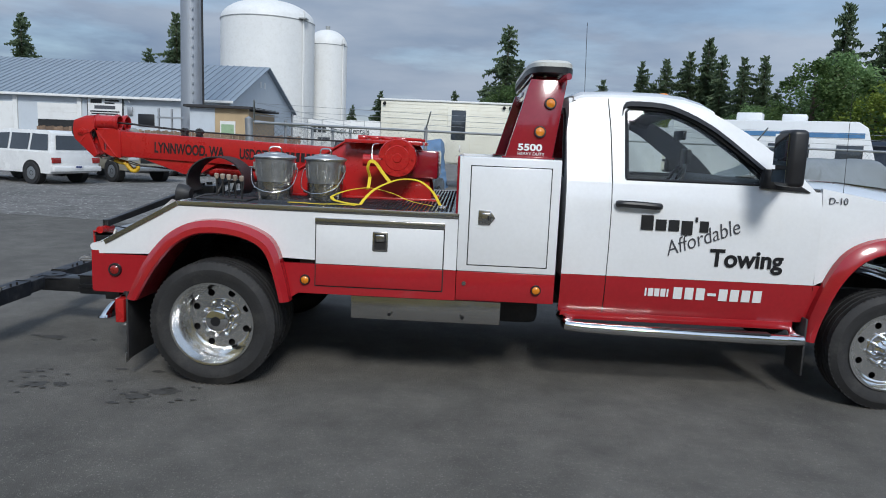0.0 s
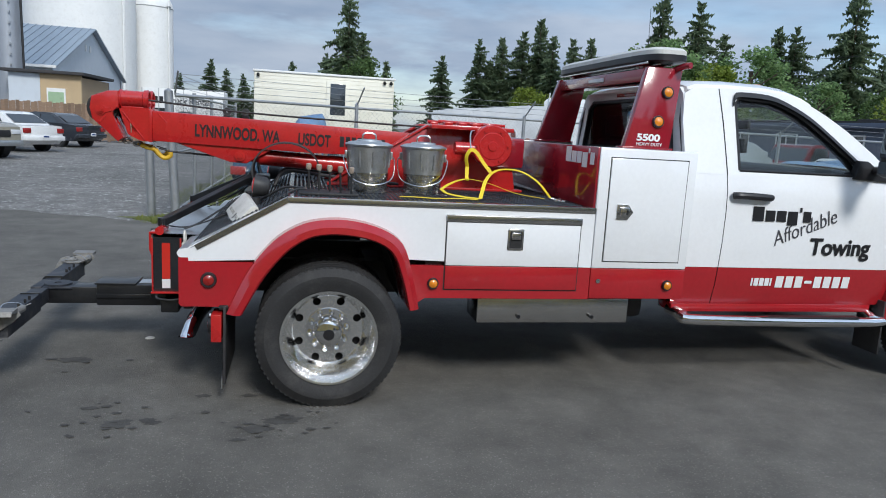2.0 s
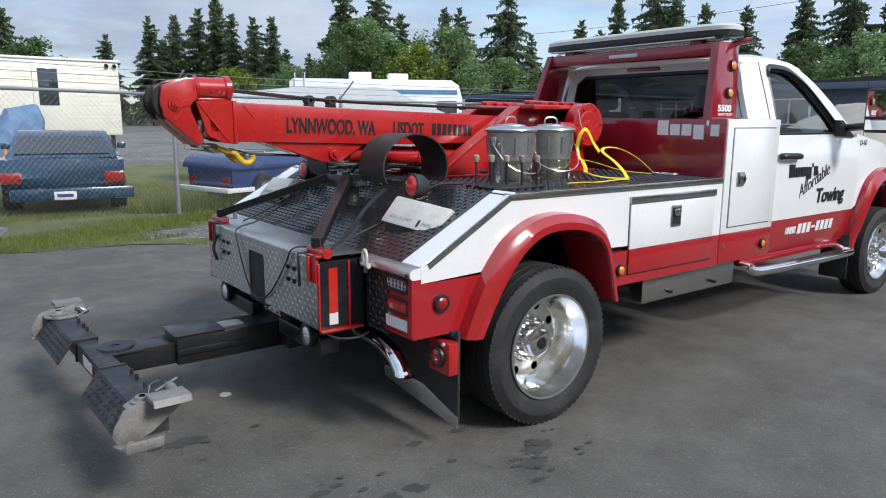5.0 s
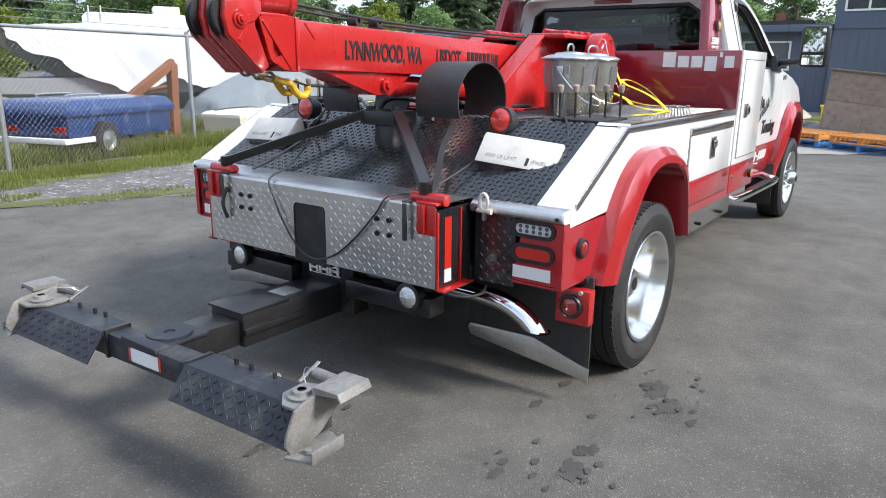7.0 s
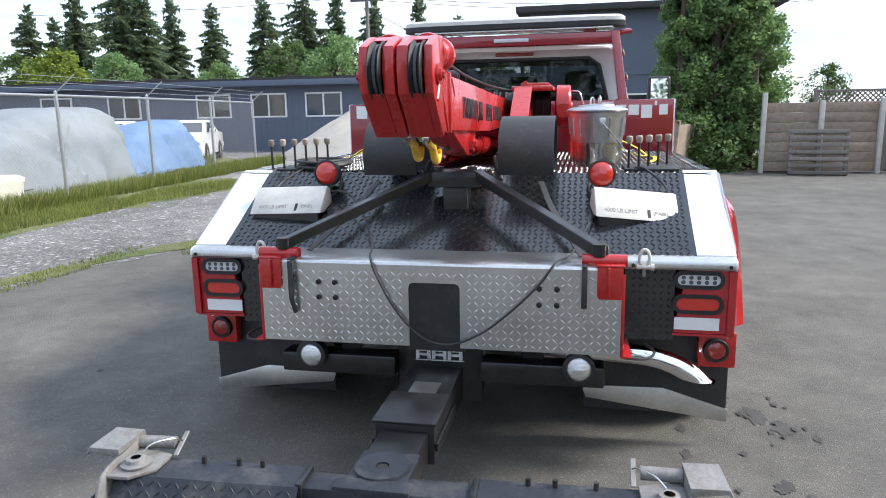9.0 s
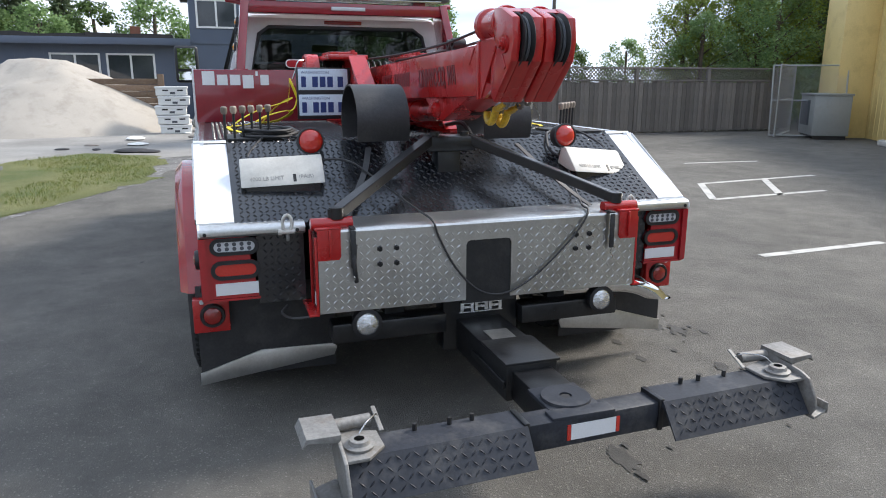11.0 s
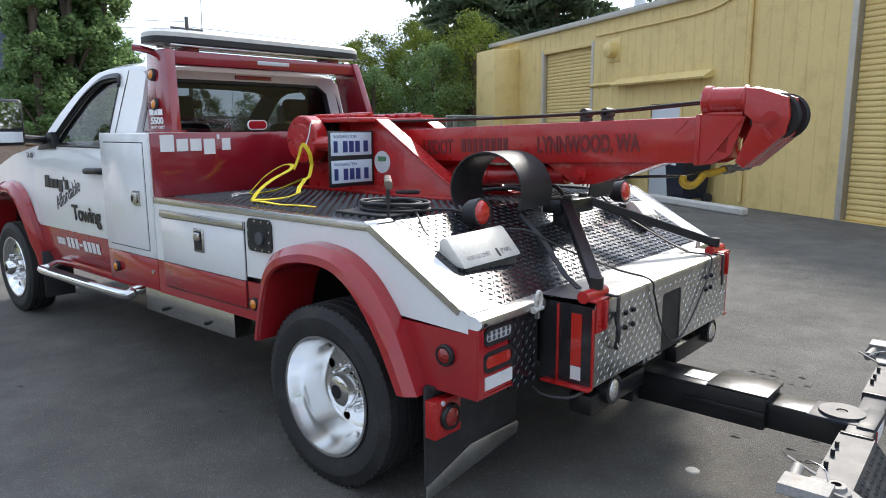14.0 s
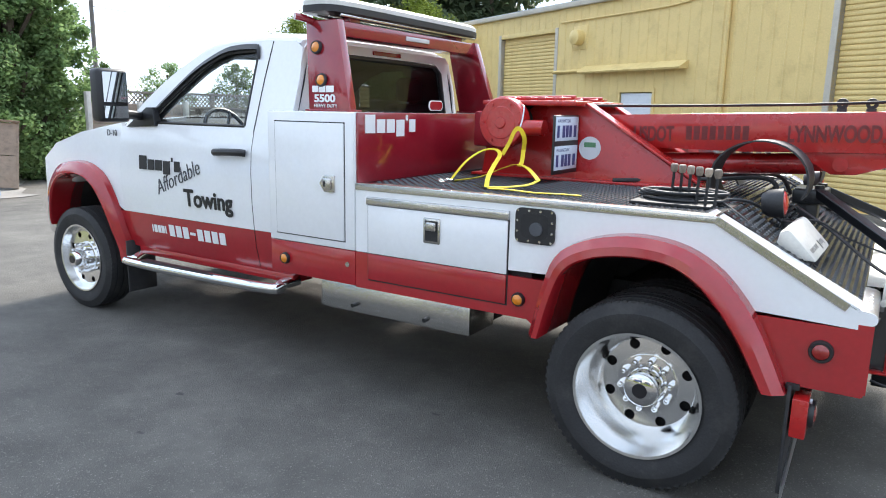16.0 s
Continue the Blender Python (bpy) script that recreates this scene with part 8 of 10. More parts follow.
def vehicle(kind, mat, m, label, category="car", wreck=0.0):
    """A parked vehicle; x ahead, its wheels on z = 0."""
    v = thing({"suv": "suv", "sedan": "sedan", "pickup": "pickup_truck"}[kind], label, category, m, "parked vehicles")
    if kind == "suv":
        L, W, low, belt, top = 4.6, 0.90, 0.30, 1.02, 1.72
        body = [(-2.28, 0.45), (-2.30, 0.75), (-2.24, 1.02), (1.05, 1.04), (1.95, 0.98), (2.22, 0.86), (2.28, 0.5), (2.2, 0.36), (-2.2, 0.36)]
        roof = [(-2.24, 1.02), (-2.10, 1.62), (-1.95, 1.71), (0.05, 1.72), (0.35, 1.66), (1.05, 1.04)]
        wins = [[(-2.02, 1.08), (-1.93, 1.58), (-1.25, 1.60), (-1.22, 1.08)], [(-1.12, 1.08), (-1.14, 1.60), (-0.32, 1.60), (-0.30, 1.08)], [(-0.20, 1.08), (-0.22, 1.60), (0.22, 1.58), (0.80, 1.08)]]
        axles = (-1.35, 1.40)
    elif kind == "pickup":
        body = [(-2.75, 0.55), (-2.75, 1.08), (-0.55, 1.08), (-0.5, 1.12), (1.2, 1.15), (2.3, 1.08), (2.55, 0.98), (2.6, 0.55), (2.5, 0.42), (-2.7, 0.45)]
        roof = [(-0.55, 1.10), (-0.45, 1.78), (-0.2, 1.86), (0.45, 1.86), (0.65, 1.80), (1.2, 1.13)]
        wins = [[(-0.35, 1.18), (-0.30, 1.74), (0.50, 1.74), (0.95, 1.18)]]
        W, axles = 0.97, (-1.75, 1.65)
    else:
        body = [(-2.25, 0.42), (-2.30, 0.62), (-2.26, 0.94), (-1.55, 0.99), (0.95, 0.98), (2.0, 0.86), (2.25, 0.70), (2.28, 0.42), (2.1, 0.28), (-2.1, 0.28)]
        roof = [(-1.75, 0.97), (-1.05, 1.36), (-0.85, 1.41), (0.0, 1.42), (0.25, 1.37), (1.05, 0.97)]
        wins = [[(-1.25, 1.0), (-0.92, 1.32), (-0.42, 1.34), (-0.40, 1.0)], [(-0.32, 1.0), (-0.34, 1.34), (0.10, 1.33), (0.75, 1.0)]]
        W, axles = 0.85, (-1.32, 1.38)
    bm = B()
    rings = []
    for y, k in ((-W, 0.0), (-W * 0.985, 0.03), (-W * 0.9, 0.06), (0, 0.075), (W * 0.9, 0.06), (W * 0.985, 0.03), (W, 0.0)):
        rings.append([(x * (0.955 + k * 0.6) - wreck * 0.3 * max(0, -x - 1.6) * (0.5 + noise.noise((y * 2, z * 3, 3))) * -1, y, z + (wreck * 0.10 * noise.noise((x * 2, y * 2, z * 3)) if x < -1.2 else 0)) for x, z in body])
    loft(bm, rings, close=True, caps=True)
    local("body", bm, mat, v)
    cab = B()
    rings = []
    for k in (-1, -0.8, 0, 0.8, 1):
        f = 1.0 if abs(k) < 1 else 0.97
        rings.append([(x * f if abs(k) == 1 else x, k * W * (0.93 if z < 1.05 else 0.78), z) for x, z in roof])
    loft(cab, rings, close=True, caps=True)
    local("cabin", cab, mat, v)
    for s in (-1, 1):
        for w in wins:
            gw = B()
            vs = []
            for x, z in w:
                t = (z - roof[0][1]) / (roof[2][1] - roof[0][1])
                vs.append(gw.verts.new((x, s * (W * (0.93 - 0.15 * min(1, max(0, t * 1.02))) + 0.012), z)))
            gw.faces.new(vs)
            local("side_window", gw, M_WINGL, v)
        for x in axles:
            rr = 0.37 if kind == "pickup" else (0.35 if kind == "suv" else 0.31)
            wh = local("wheel", lathe(B(), [(rr * 0.6, -0.10), (rr * 0.95, -0.10), (rr, -0.07), (rr, 0.07), (rr * 0.95, 0.10), (rr * 0.62, 0.10), (rr * 0.58, 0.07)], Matrix.Translation((x, s * (W - 0.06), rr)) @ Matrix.Rotation(radians(-90 * s), 4, "X"), 28), M_TYRE, v)
            local("hubcap", lathe(B(), [(rr * 0.60, 0.075), (rr * 0.5, 0.085), (rr * 0.2, 0.07), (0.0005, 0.09)], Matrix.Translation((x, s * (W - 0.06), rr)) @ Matrix.Rotation(radians(-90 * s), 4, "X"), 24), M_GALV, wh)
            local("wheel_arch", cyl(B(), (x, s * (W - 0.22), rr + 0.02), (x, s * (W + 0.012), rr + 0.02), rr * 1.14, seg=28), M_FRAME, v)
        xb, xf = min(p[0] for p in body), max(p[0] for p in body)
        zb = (0.66 if wreck else 0.78) if kind != "pickup" else 0.92
        local("tail_lamp", box(B(), xb - 0.005, xb + 0.20, s * W * 0.66, s * W * 0.985, zb - 0.09, zb + 0.09, 0.02), M_REDLENS, v)
        local("head_lamp", box(B(), xf - 0.20, xf - 0.02, s * W * 0.60, s * W * 0.96, zb - 0.16, zb - 0.02, 0.02), M_CLEAR, v)
        local("mirror", box(B(), 0.55, 0.70, s * (W + 0.02), s * (W + 0.18), 1.02, 1.15, 0.03), M_PLASTIC if kind != "sedan" else mat, v)
    # screens, front and back
    for pts, nm in ((( roof[0], roof[1]), "rear_screen"), ((roof[-2], roof[-1]), "windscreen")):
        (xa, za), (xb_, zb_) = pts
        g = B()
        sg = -1 if nm == "rear_screen" else 1
        c = []
        p0, p1 = Vector((xa, 0, za)), Vector((xb_, 0, zb_))
        q0, q1 = p0.lerp(p1, 0.14), p0.lerp(p1, 0.88)
        for q, wd in ((q0, (0.80 if q0.z < q1.z else 0.70)), (q1, (0.70 if q0.z < q1.z else 0.80))):
            c += [Vector((q.x + sg * 0.016, -W * wd, q.z + 0.012)), Vector((q.x + sg * 0.016, W * wd, q.z + 0.012))]
        g.faces.new([g.verts.new(p) for p in (c[0], c[1], c[3], c[2])])
        local(nm, g, M_WINGL, v)
    xb, xf = min(p[0] for p in body), max(p[0] for p in body)
    bmat = M_GALV if kind == "pickup" else (mat if kind == "sedan" else M_CARWHITE)
    zr = 0.14 if wreck else 0.0
    local("rear_bumper", box(B(), xb - 0.06, xb + 0.12, -W * 1.0, W * (1.0 + wreck * 0.0), 0.42 - zr, 0.60 - zr * 0.8, 0.04, 2, Matrix.Rotation(radians(3.0 * wreck), 4, "Z")), bmat, v)
    local("front_bumper", box(B(), xf - 0.12, xf + 0.06, -W * 0.97, W * 0.97, 0.40, 0.58, 0.04), bmat, v)
    local("grille", box(B(), xf - 0.02, xf + 0.012, -W * 0.55, W * 0.55, 0.68, 0.88, 0.01), M_FRAME, v)
    pl_ = local("number_plate", box(B(), xb - 0.072, xb - 0.06, -0.15, 0.15, 0.50 - zr * 1.5, 0.64 - zr * 1.5, 0.002), M_REFL, v)
    local("plate_bars", box(B(), xb - 0.0745, xb - 0.072, -0.11, 0.11, 0.545 - zr * 1.5, 0.60 - zr * 1.5), M_PLATEINK, pl_)
    return v


def at_m(x, y, deg):
    return Matrix.Translation((x, y, 0)) @ Matrix.Rotation(radians(deg), 4, "Z")


vehicle("sedan", M_CARBLUE, at_m(-0.22, 11.28, 80) @ Matrix.Diagonal((1.04, 1.06, 0.95, 1)), "dark blue wrecked sedan on grass behind the fence", wreck=1.0)
vehicle("suv", M_CARWHITE, at_m(-12.55, 16.5, 160) @ Matrix.Scale(0.96, 4), "white older off-road wagon parked on gravel")
vehicle("pickup", M_CARTAN, at_m(-11.3, 19.3, -30), "tan pickup truck parked facing the gravel lot", "pickup truck")
vehicle("sedan", M_CARWHITE, at_m(-11.2, 23.9, 150), "white sedan parked on the gravel lot")
vehicle("sedan", M_CARDARK, at_m(-11.0, 28.6, 155), "dark sedan parked by the board fence")
vehicle("sedan", M_CARDARK, at_m(-18.0, 23.0, 165), "dark car parked by the grey shed")
vehicle("pickup", M_CARDARK, at_m(-9.2, 54.5, 4), "dark pickup truck parked before the lettered trailer", "pickup truck")
vehicle("pickup", M_CARRED, at_m(18.5, 18.3, 200), "dark red pickup truck behind covered cars", "pickup truck")
vehicle("sedan", M_CARWHITE, at_m(18.4, 15.6, 20), "white hatchback parked inside the fence")
vehicle("sedan", M_CARWHITE, at_m(18.5, 12.9, 200), "white sedan parked inside the fence")
vehicle("sedan", M_CARGREEN, at_m(7.8, 18.5, 30), "teal car parked behind the fence")

# covered cars
def draped(name, cx, cy, deg, L, W, H, mat, label, seed, nose=0.55):
    """A car under a loose cover with folds."""
    bm = B()
    rings = []
    n = 80
    for i in range(n + 1):
        t = i / n
        x = (t - 0.5) * L
        prof = H * min(1.0, 0.10 + 6 * t, 0.34 + 0.66 * t / 0.42, 0.30 + 0.70 * (1 - t) / 0.14) * (1 - 0.05 * math.sin(5 * t))
        row = []
        for k in range(61):
            s = -1 + 2 * k / 60
            w = W * (0.55 + 0.45 * min(1.0, 5 * t + 0.3, 5 * (1 - t) + 0.3))
            y = s * w
            z = prof * (1 - abs(s) ** 4.5 * 0.97)
            fold = noise.noise((x * 1.1 + seed, y * 0.6, z * 1.0)) * 0.16 + (0.10 - 0.20 * abs(noise.noise((x * 1.6 + z * 1.4, seed, s * 0.7)))) * (0.35 + abs(s)) + (0.045 - 0.09 * abs(noise.noise((x * 3.2 - z * 2.5, s * 1.2, seed + 4)))) + 0.02 * noise.noise((x * 7, y * 5, seed))
            row.append((x + fold, y + fold * (1 if s > 0 else -1), max(0.0, z + fold * 0.5)))
        rings.append(row)
    loft(bm, rings)
    bmesh.ops.transform(bm, matrix=Matrix.Translation((cx, cy, 0)) @ Matrix.Rotation(radians(deg), 4, "Z"), verts=bm.verts)
    c = thing(name, label, "covered car", None, "covered cars")
    m = Matrix.Translation((cx, cy, 0)) @ Matrix.Rotation(radians(deg), 4, "Z")
    part("cover", bm, mat, c)
    part("hem_rope", tube(B(), [m @ Vector((x * L, -W * 1.0, 0.16 + 0.05 * math.sin(x * 9 + seed))) for x in (-0.42, -0.2, 0, 0.2, 0.42)], 0.012, 6, 4), M_FRAME, c)
    return c


M_TARPG = surface("grey_cover", (0.21, 0.235, 0.25), 0.75, 0, 0.12, 1.5, 30, 0.2, dirt=(0.15, 0.17, 0.18), dirt_amount=0.5)
M_TARPB = surface("blue_cover", (0.11, 0.20, 0.34), 0.7, 0, 0.10, 1.5, 30, 0.2, dirt=(0.20, 0.30, 0.45), dirt_amount=0.5)
M_TARPW = surface("white_tarp", (0.42, 0.425, 0.42), 0.55, 0, 0.05, 1.2, 30, 0.2, dirt=(0.33, 0.33, 0.315), dirt_amount=0.45)
draped("covered_car", 8.9, 11.2, 4, 5.9, 1.30, 1.70, M_TARPG, "car under a loose grey cover behind the fence", 3)
draped("covered_car", 13.4, 11.5, 6, 5.1, 1.1, 1.36, M_TARPB, "car under a loose blue cover behind the fence", 9)

# boat under a white tarp
boat = thing("covered_boat", "long boat under a sagging white tarp behind the fence", "boat", at_m(6.5, 13.1, -8) @ Matrix.Scale(0.93, 4))
bm = B()
rings = []
for i in range(91):
    t = i / 90
    x = -3.6 + 8.6 * t
    ridge = 2.28 + 0.30 * min(1, t * 3.0) - 1.30 * max(0, (t - 0.55) / 0.45) ** 1.4
    w = 1.45 * min(1, 0.42 + 1.6 * t) ** 0.8
    row = []
    for k in range(61):
        s = -1 + 2 * k / 60
        drop = min(1.0, t / 0.26)
        edge = 2.0 - 1.15 * drop + 0.25 * min(1.0, max(0, t - 0.26) / 0.1) - 0.75 * max(0, (t - 0.6) / 0.4) + 0.14 * noise.noise((x * 1.1, 2.0 * (1 if s > 0 else -1), 0))
        z = ridge - (ridge - edge) * abs(s) ** 1.5
        f = 0.09 * noise.noise((x * 0.9, s * 1.2, 4)) + (0.07 - 0.15 * abs(noise.noise((x * 2.0 + z, s * 0.5, 8)))) * (0.25 + abs(s)) + (0.03 - 0.06 * abs(noise.noise((x * 4.5 - z * 3, s * 1.3, 2))))
        row.append((x + f, s * w * 1.05 + f * (1 if s > 0 else -1), z + f * 0.6))
    rings.append(row)
loft(bm, rings)
local("tarp", bm, M_TARPW, boat, "sagging white tarp")
hull = B()
loft(hull, [[(x, -w, 1.25), (x, -w * 0.92, 0.9), (x, -w * 0.35, zk), (x, 0, zk - 0.08), (x, w * 0.35, zk), (x, w * 0.92, 0.9), (x, w, 1.25)] for x, w, zk in ((-4.1, 0.05, 1.1), (-3.2, 0.62, 0.78), (-2.0, 1.05, 0.58), (0, 1.28, 0.5), (4.1, 1.30, 0.5))], caps=True)
local("hull", hull, surface("grey_hull", (0.30, 0.31, 0.32), 0.5, 0, 0.1, 2, 30, 0.1), boat)
for x in (-1.5, 2.5):
    for y in (-0.8, 0.8):
        local("cradle_leg", box(B(), x - 0.06, x + 0.06, y - 0.06, y + 0.06, 0, 0.75), M_FRAME, boat)

# folded blue camping trailer
ct = thing("camping_trailer", "blue folded camping trailer with tail lamps on grass", "trailer", at_m(2.80, 9.32, 17) @ Matrix.Diagonal((0.64, 0.86, 0.82, 1)))
M_CAMP = paint("trailer_blue", (0.020, 0.050, 0.16))
local("tub", loft(B(), [[(x * k, y * k2, z) for x, y in ((-1.75, -0.75), (1.75, -0.75), (1.75, 0.75), (-1.75, 0.75))] for z, k, k2 in ((0.38, 0.97, 0.96), (0.42, 0.98, 0.98), (0.80, 1.0, 1.0), (0.84, 1.0, 1.0))], close=True, caps=True), M_CAMP, ct)
local("cover", loft(B(), [[(x * k, y * k, z) for x, y in ((-1.85, -0.82), (1.85, -0.82), (1.85, 0.82), (-1.85, 0.82))] for z, k in ((0.84, 1.0), (0.90, 1.0), (1.02, 0.96), (1.12, 0.88), (1.15, 0.6))], close=True, caps=True), M_CAMP, ct, "blue vinyl cover")
for s in (-1, 1):
    wh = local("wheel", lathe(B(), [(0.18, -0.09), (0.29, -0.09), (0.31, -0.06), (0.31, 0.06), (0.29, 0.09), (0.19, 0.09)], Matrix.Translation((-0.72, s * 0.80, 0.36)) @ Matrix.Scale(1.16, 4) @ Matrix.Rotation(radians(-90 * s), 4, "X"), 28), M_TYRE, ct)
    local("hubcap", lathe(B(), [(0.185, 0.085), (0.14, 0.05), (0.06, 0.055), (0.0005, 0.075)], Matrix.Translation((-0.72, s * 0.80, 0.36)) @ Matrix.Scale(1.16, 4) @ Matrix.Rotation(radians(-90 * s), 4, "X"), 24), M_GALV, wh)
    local("tail_lamp", box(B(), -1.79, -1.74, s * 0.45, s * 0.70, 0.52, 0.64, 0.01), M_REDLENS, ct)
local("bumper", box(B(), -2.0, -1.85, -0.85, 0.85, 0.34, 0.44, 0.01), M_WHITEW, ct, "white rear bumper")
local("bumper_side", box(B(), -1.9, -0.65, -0.84, -0.78, 0.34, 0.44, 0.01), M_WHITEW, ct)
for s in (-1, 1):
    local("roof_rack", tube(B(), [(-1.2, s * 0.35, 1.15), (-1.15, s * 0.35, 1.20), (-0.2, s * 0.35, 1.20), (-0.15, s * 0.35, 1.15)], 0.015, 8, 3), M_GALV, ct)
local("chassis", box(B(), -1.7, 2.9, -0.05, 0.05, 0.34, 0.40), M_FRAME, ct)
local("jack", cyl(B(), (2.7, 0, 0.0), (2.7, 0, 0.6), 0.03, seg=10), M_GALV, ct)

# rusty loader arm, white box, and a low red trailer between boat and fence
M_RUST = surface("rust", (0.22, 0.085, 0.035), 0.8, 0.2, 0.35, 7, 60, 0.4)
ar = thing("loader_arm", "rusty folded loader arm standing on grass", "machine part", at_m(4.3, 10.0, 10) @ Matrix.Scale(0.95, 4))
local("upright", beam(B(), (0.55, 0, 0.0), (0.62, 0, 1.55), 0.16, 0.18, 0.01), M_RUST, ar)
local("arm", beam(B(), (0.66, 0, 1.58), (-0.75, 0, 0.75), 0.14, 0.16, 0.01), M_RUST, ar)
local("ram", cyl(B(), (0.60, 0.1, 1.1), (-0.25, 0.1, 1.0), 0.035, seg=12), M_RUST, ar)
local("foot", box(B(), 0.3, 0.9, -0.3, 0.3, 0, 0.1, 0.02), M_RUST, ar)
wb = thing("white_box", "white fibreglass box lying in tall grass", "box", at_m(6.3, 9.7, 12) @ Matrix.Scale(0.95, 4))
local("box", loft(B(), [[(x * k, y * k, z) for x, y in ((-0.85, -0.5), (0.85, -0.5), (0.85, 0.5), (-0.85, 0.5))] for z, k in ((0.0, 0.95), (0.42, 1.0), (0.46, 1.03), (0.52, 1.03), (0.58, 0.9), (0.60, 0.5))], close=True, caps=True), M_CREAM, wb)
local("cord", tube(B(), [(-0.8, 0.2, 0.60), (-0.3, 0.25, 0.62), (0.3, 0.2, 0.62), (0.85, 0.1, 0.56)], 0.012, 6, 4), M_FRAME, wb)
rt = thing("red_trailer", "low red utility trailer standing in the grass", "trailer", at_m(4.1, 11.1, 14))
local("bed", box(B(), -1.1, 1.1, -0.6, 0.6, 0.42, 0.62, 0.02), paint("trailer_red", (0.30, 0.02, 0.03)), rt)
for s in (-1, 1):
    local("wheel", lathe(B(), [(0.12, -0.07), (0.23, -0.07), (0.25, -0.05), (0.25, 0.05), (0.23, 0.07), (0.12, 0.07)], Matrix.Translation((0, s * 0.68, 0.25)) @ Matrix.Rotation(radians(-90 * s), 4, "X"), 24), M_TYRE, rt)
cn = thing("traffic_cone", "orange traffic cone with a white band", "cone", Matrix.Translation((-0.45, 19.3, 0)))
local("cone", lathe(B(), [(0.17, 0.03), (0.15, 0.05), (0.03, 0.72), (0.0005, 0.72)], Matrix.Identity(4), 20), M_ORANGE, cn)
local("band", lathe(B(), [(0.108, 0.30), (0.082, 0.45)], Matrix.Identity(4), 20), M_REFL, cn)
local("base", box(B(), -0.2, 0.2, -0.2, 0.2, 0, 0.03, 0.01), M_ORANGE, cn)
draped("covered_car", -0.15, 20.9, 0, 1.9, 0.8, 1.85, M_TARPB, "small car under a bright blue tarp by the trailer", 21, 0.7)

# cream office trailer
tr = thing("office_trailer", "cream box trailer with a dark door on the lot", "trailer")
tb = box(B(), -1.90, 3.38, 22.5, 25.0, 0.98, 3.42, 0.05)
tbody = part("body", tb, M_CREAM, tr)
for k in range(16):
    part("groove_lip", box(B(), -1.91, 3.39, 22.492, 22.5, 1.10 + 0.145 * k, 1.112 + 0.145 * k), M_CREAM, tbody)
part("roof_rim", box(B(), -1.95, 3.43, 22.45, 25.05, 3.40, 3.48, 0.02), M_WHITEW, tr)
dr_ = part("door", box(B(), 0.78, 1.66, 22.45, 22.50, 1.05, 3.24, 0.01), M_CREAM, tr, "cream door with a dark pane")
part("door_pane", box(B(), 0.93, 1.50, 22.435, 22.452, 1.95, 3.12, 0.01), M_WINGL, dr_)
for x in (-1.2, -0.4):
    part("wheel", cyl(B(), (x, 22.55, 0.4), (x, 22.8, 0.4), 0.4, seg=22), M_TYRE, tr)
for x in (-1.7, 0.4, 1.9, 3.1):
    part("support", box(B(), x - 0.06, x + 0.06, 22.65, 22.77, 0, 1.0), M_FRAME, tr)
for x in (-1.75, 3.0, 3.25):
    part("corner_lamp", cyl(B(), (x, 22.50, 3.3), (x, 22.4, 3.26), 0.06, seg=10), M_FRAME, tr)

# motorhome
rv = thing("motorhome", "white motorhome with a blue stripe parked behind the fence", "motorhome", at_m(12.8, 21.1, -28) @ Matrix.Diagonal((0.74, 1, 1, 1)))
M_RVW = surface("rv_white", (0.76, 0.77, 0.78), 0.4, 0, 0.04, 0.7, 30, 0.05, dirt=(0.6, 0.58, 0.54), dirt_amount=0.3)
rvb = prism(B(), [(-4.6, 0.5), (-4.6, 2.95), (-4.4, 3.1), (3.9, 3.1), (4.3, 2.9), (4.75, 1.7), (4.8, 0.7), (4.6, 0.5)], "y", -1.2, 1.2, 0.05)
local("body", rvb, M_RVW, rv)
local("stripe", box(B(), -4.55, 4.2, -1.215, 1.215, 2.55, 2.72, 0.0), paint("rv_blue", (0.10, 0.24, 0.45)), rv, "blue stripe")
local("stripe", box(B(), -4.55, 4.6, -1.215, 1.215, 1.25, 1.33, 0.0), paint("rv_blue2", (0.15, 0.28, 0.45)), rv)
for a, b in ((-3.9, -2.3), (-1.7, -0.9), (0.2, 2.0), (3.1, 4.2)):
    local("window", box(B(), a, b, -1.222, 1.222, 1.55, 2.30, 0.01), M_WINGL, rv)
local("roof_unit", box(B(), -1.5, -0.3, -0.4, 0.4, 3.1, 3.42, 0.06), M_RVW, rv)
local("roof_unit", box(B(), 0.6, 1.7, -0.4, 0.4, 3.1, 3.38, 0.06), M_RVW, rv)
for x in (-4.3, -3.8):
    local("ladder", cyl(B(), (x, -1.25, 1.2), (x, -1.25, 3.3), 0.03, seg=8), M_WHITEW, rv)
for x in (-2.8, 3.0):
    for y in (-1.12, 1.12):
        local("wheel", cyl(B(), (x, y - 0.12, 0.42), (x, y + 0.12, 0.42), 0.42, seg=22), M_TYRE, rv)

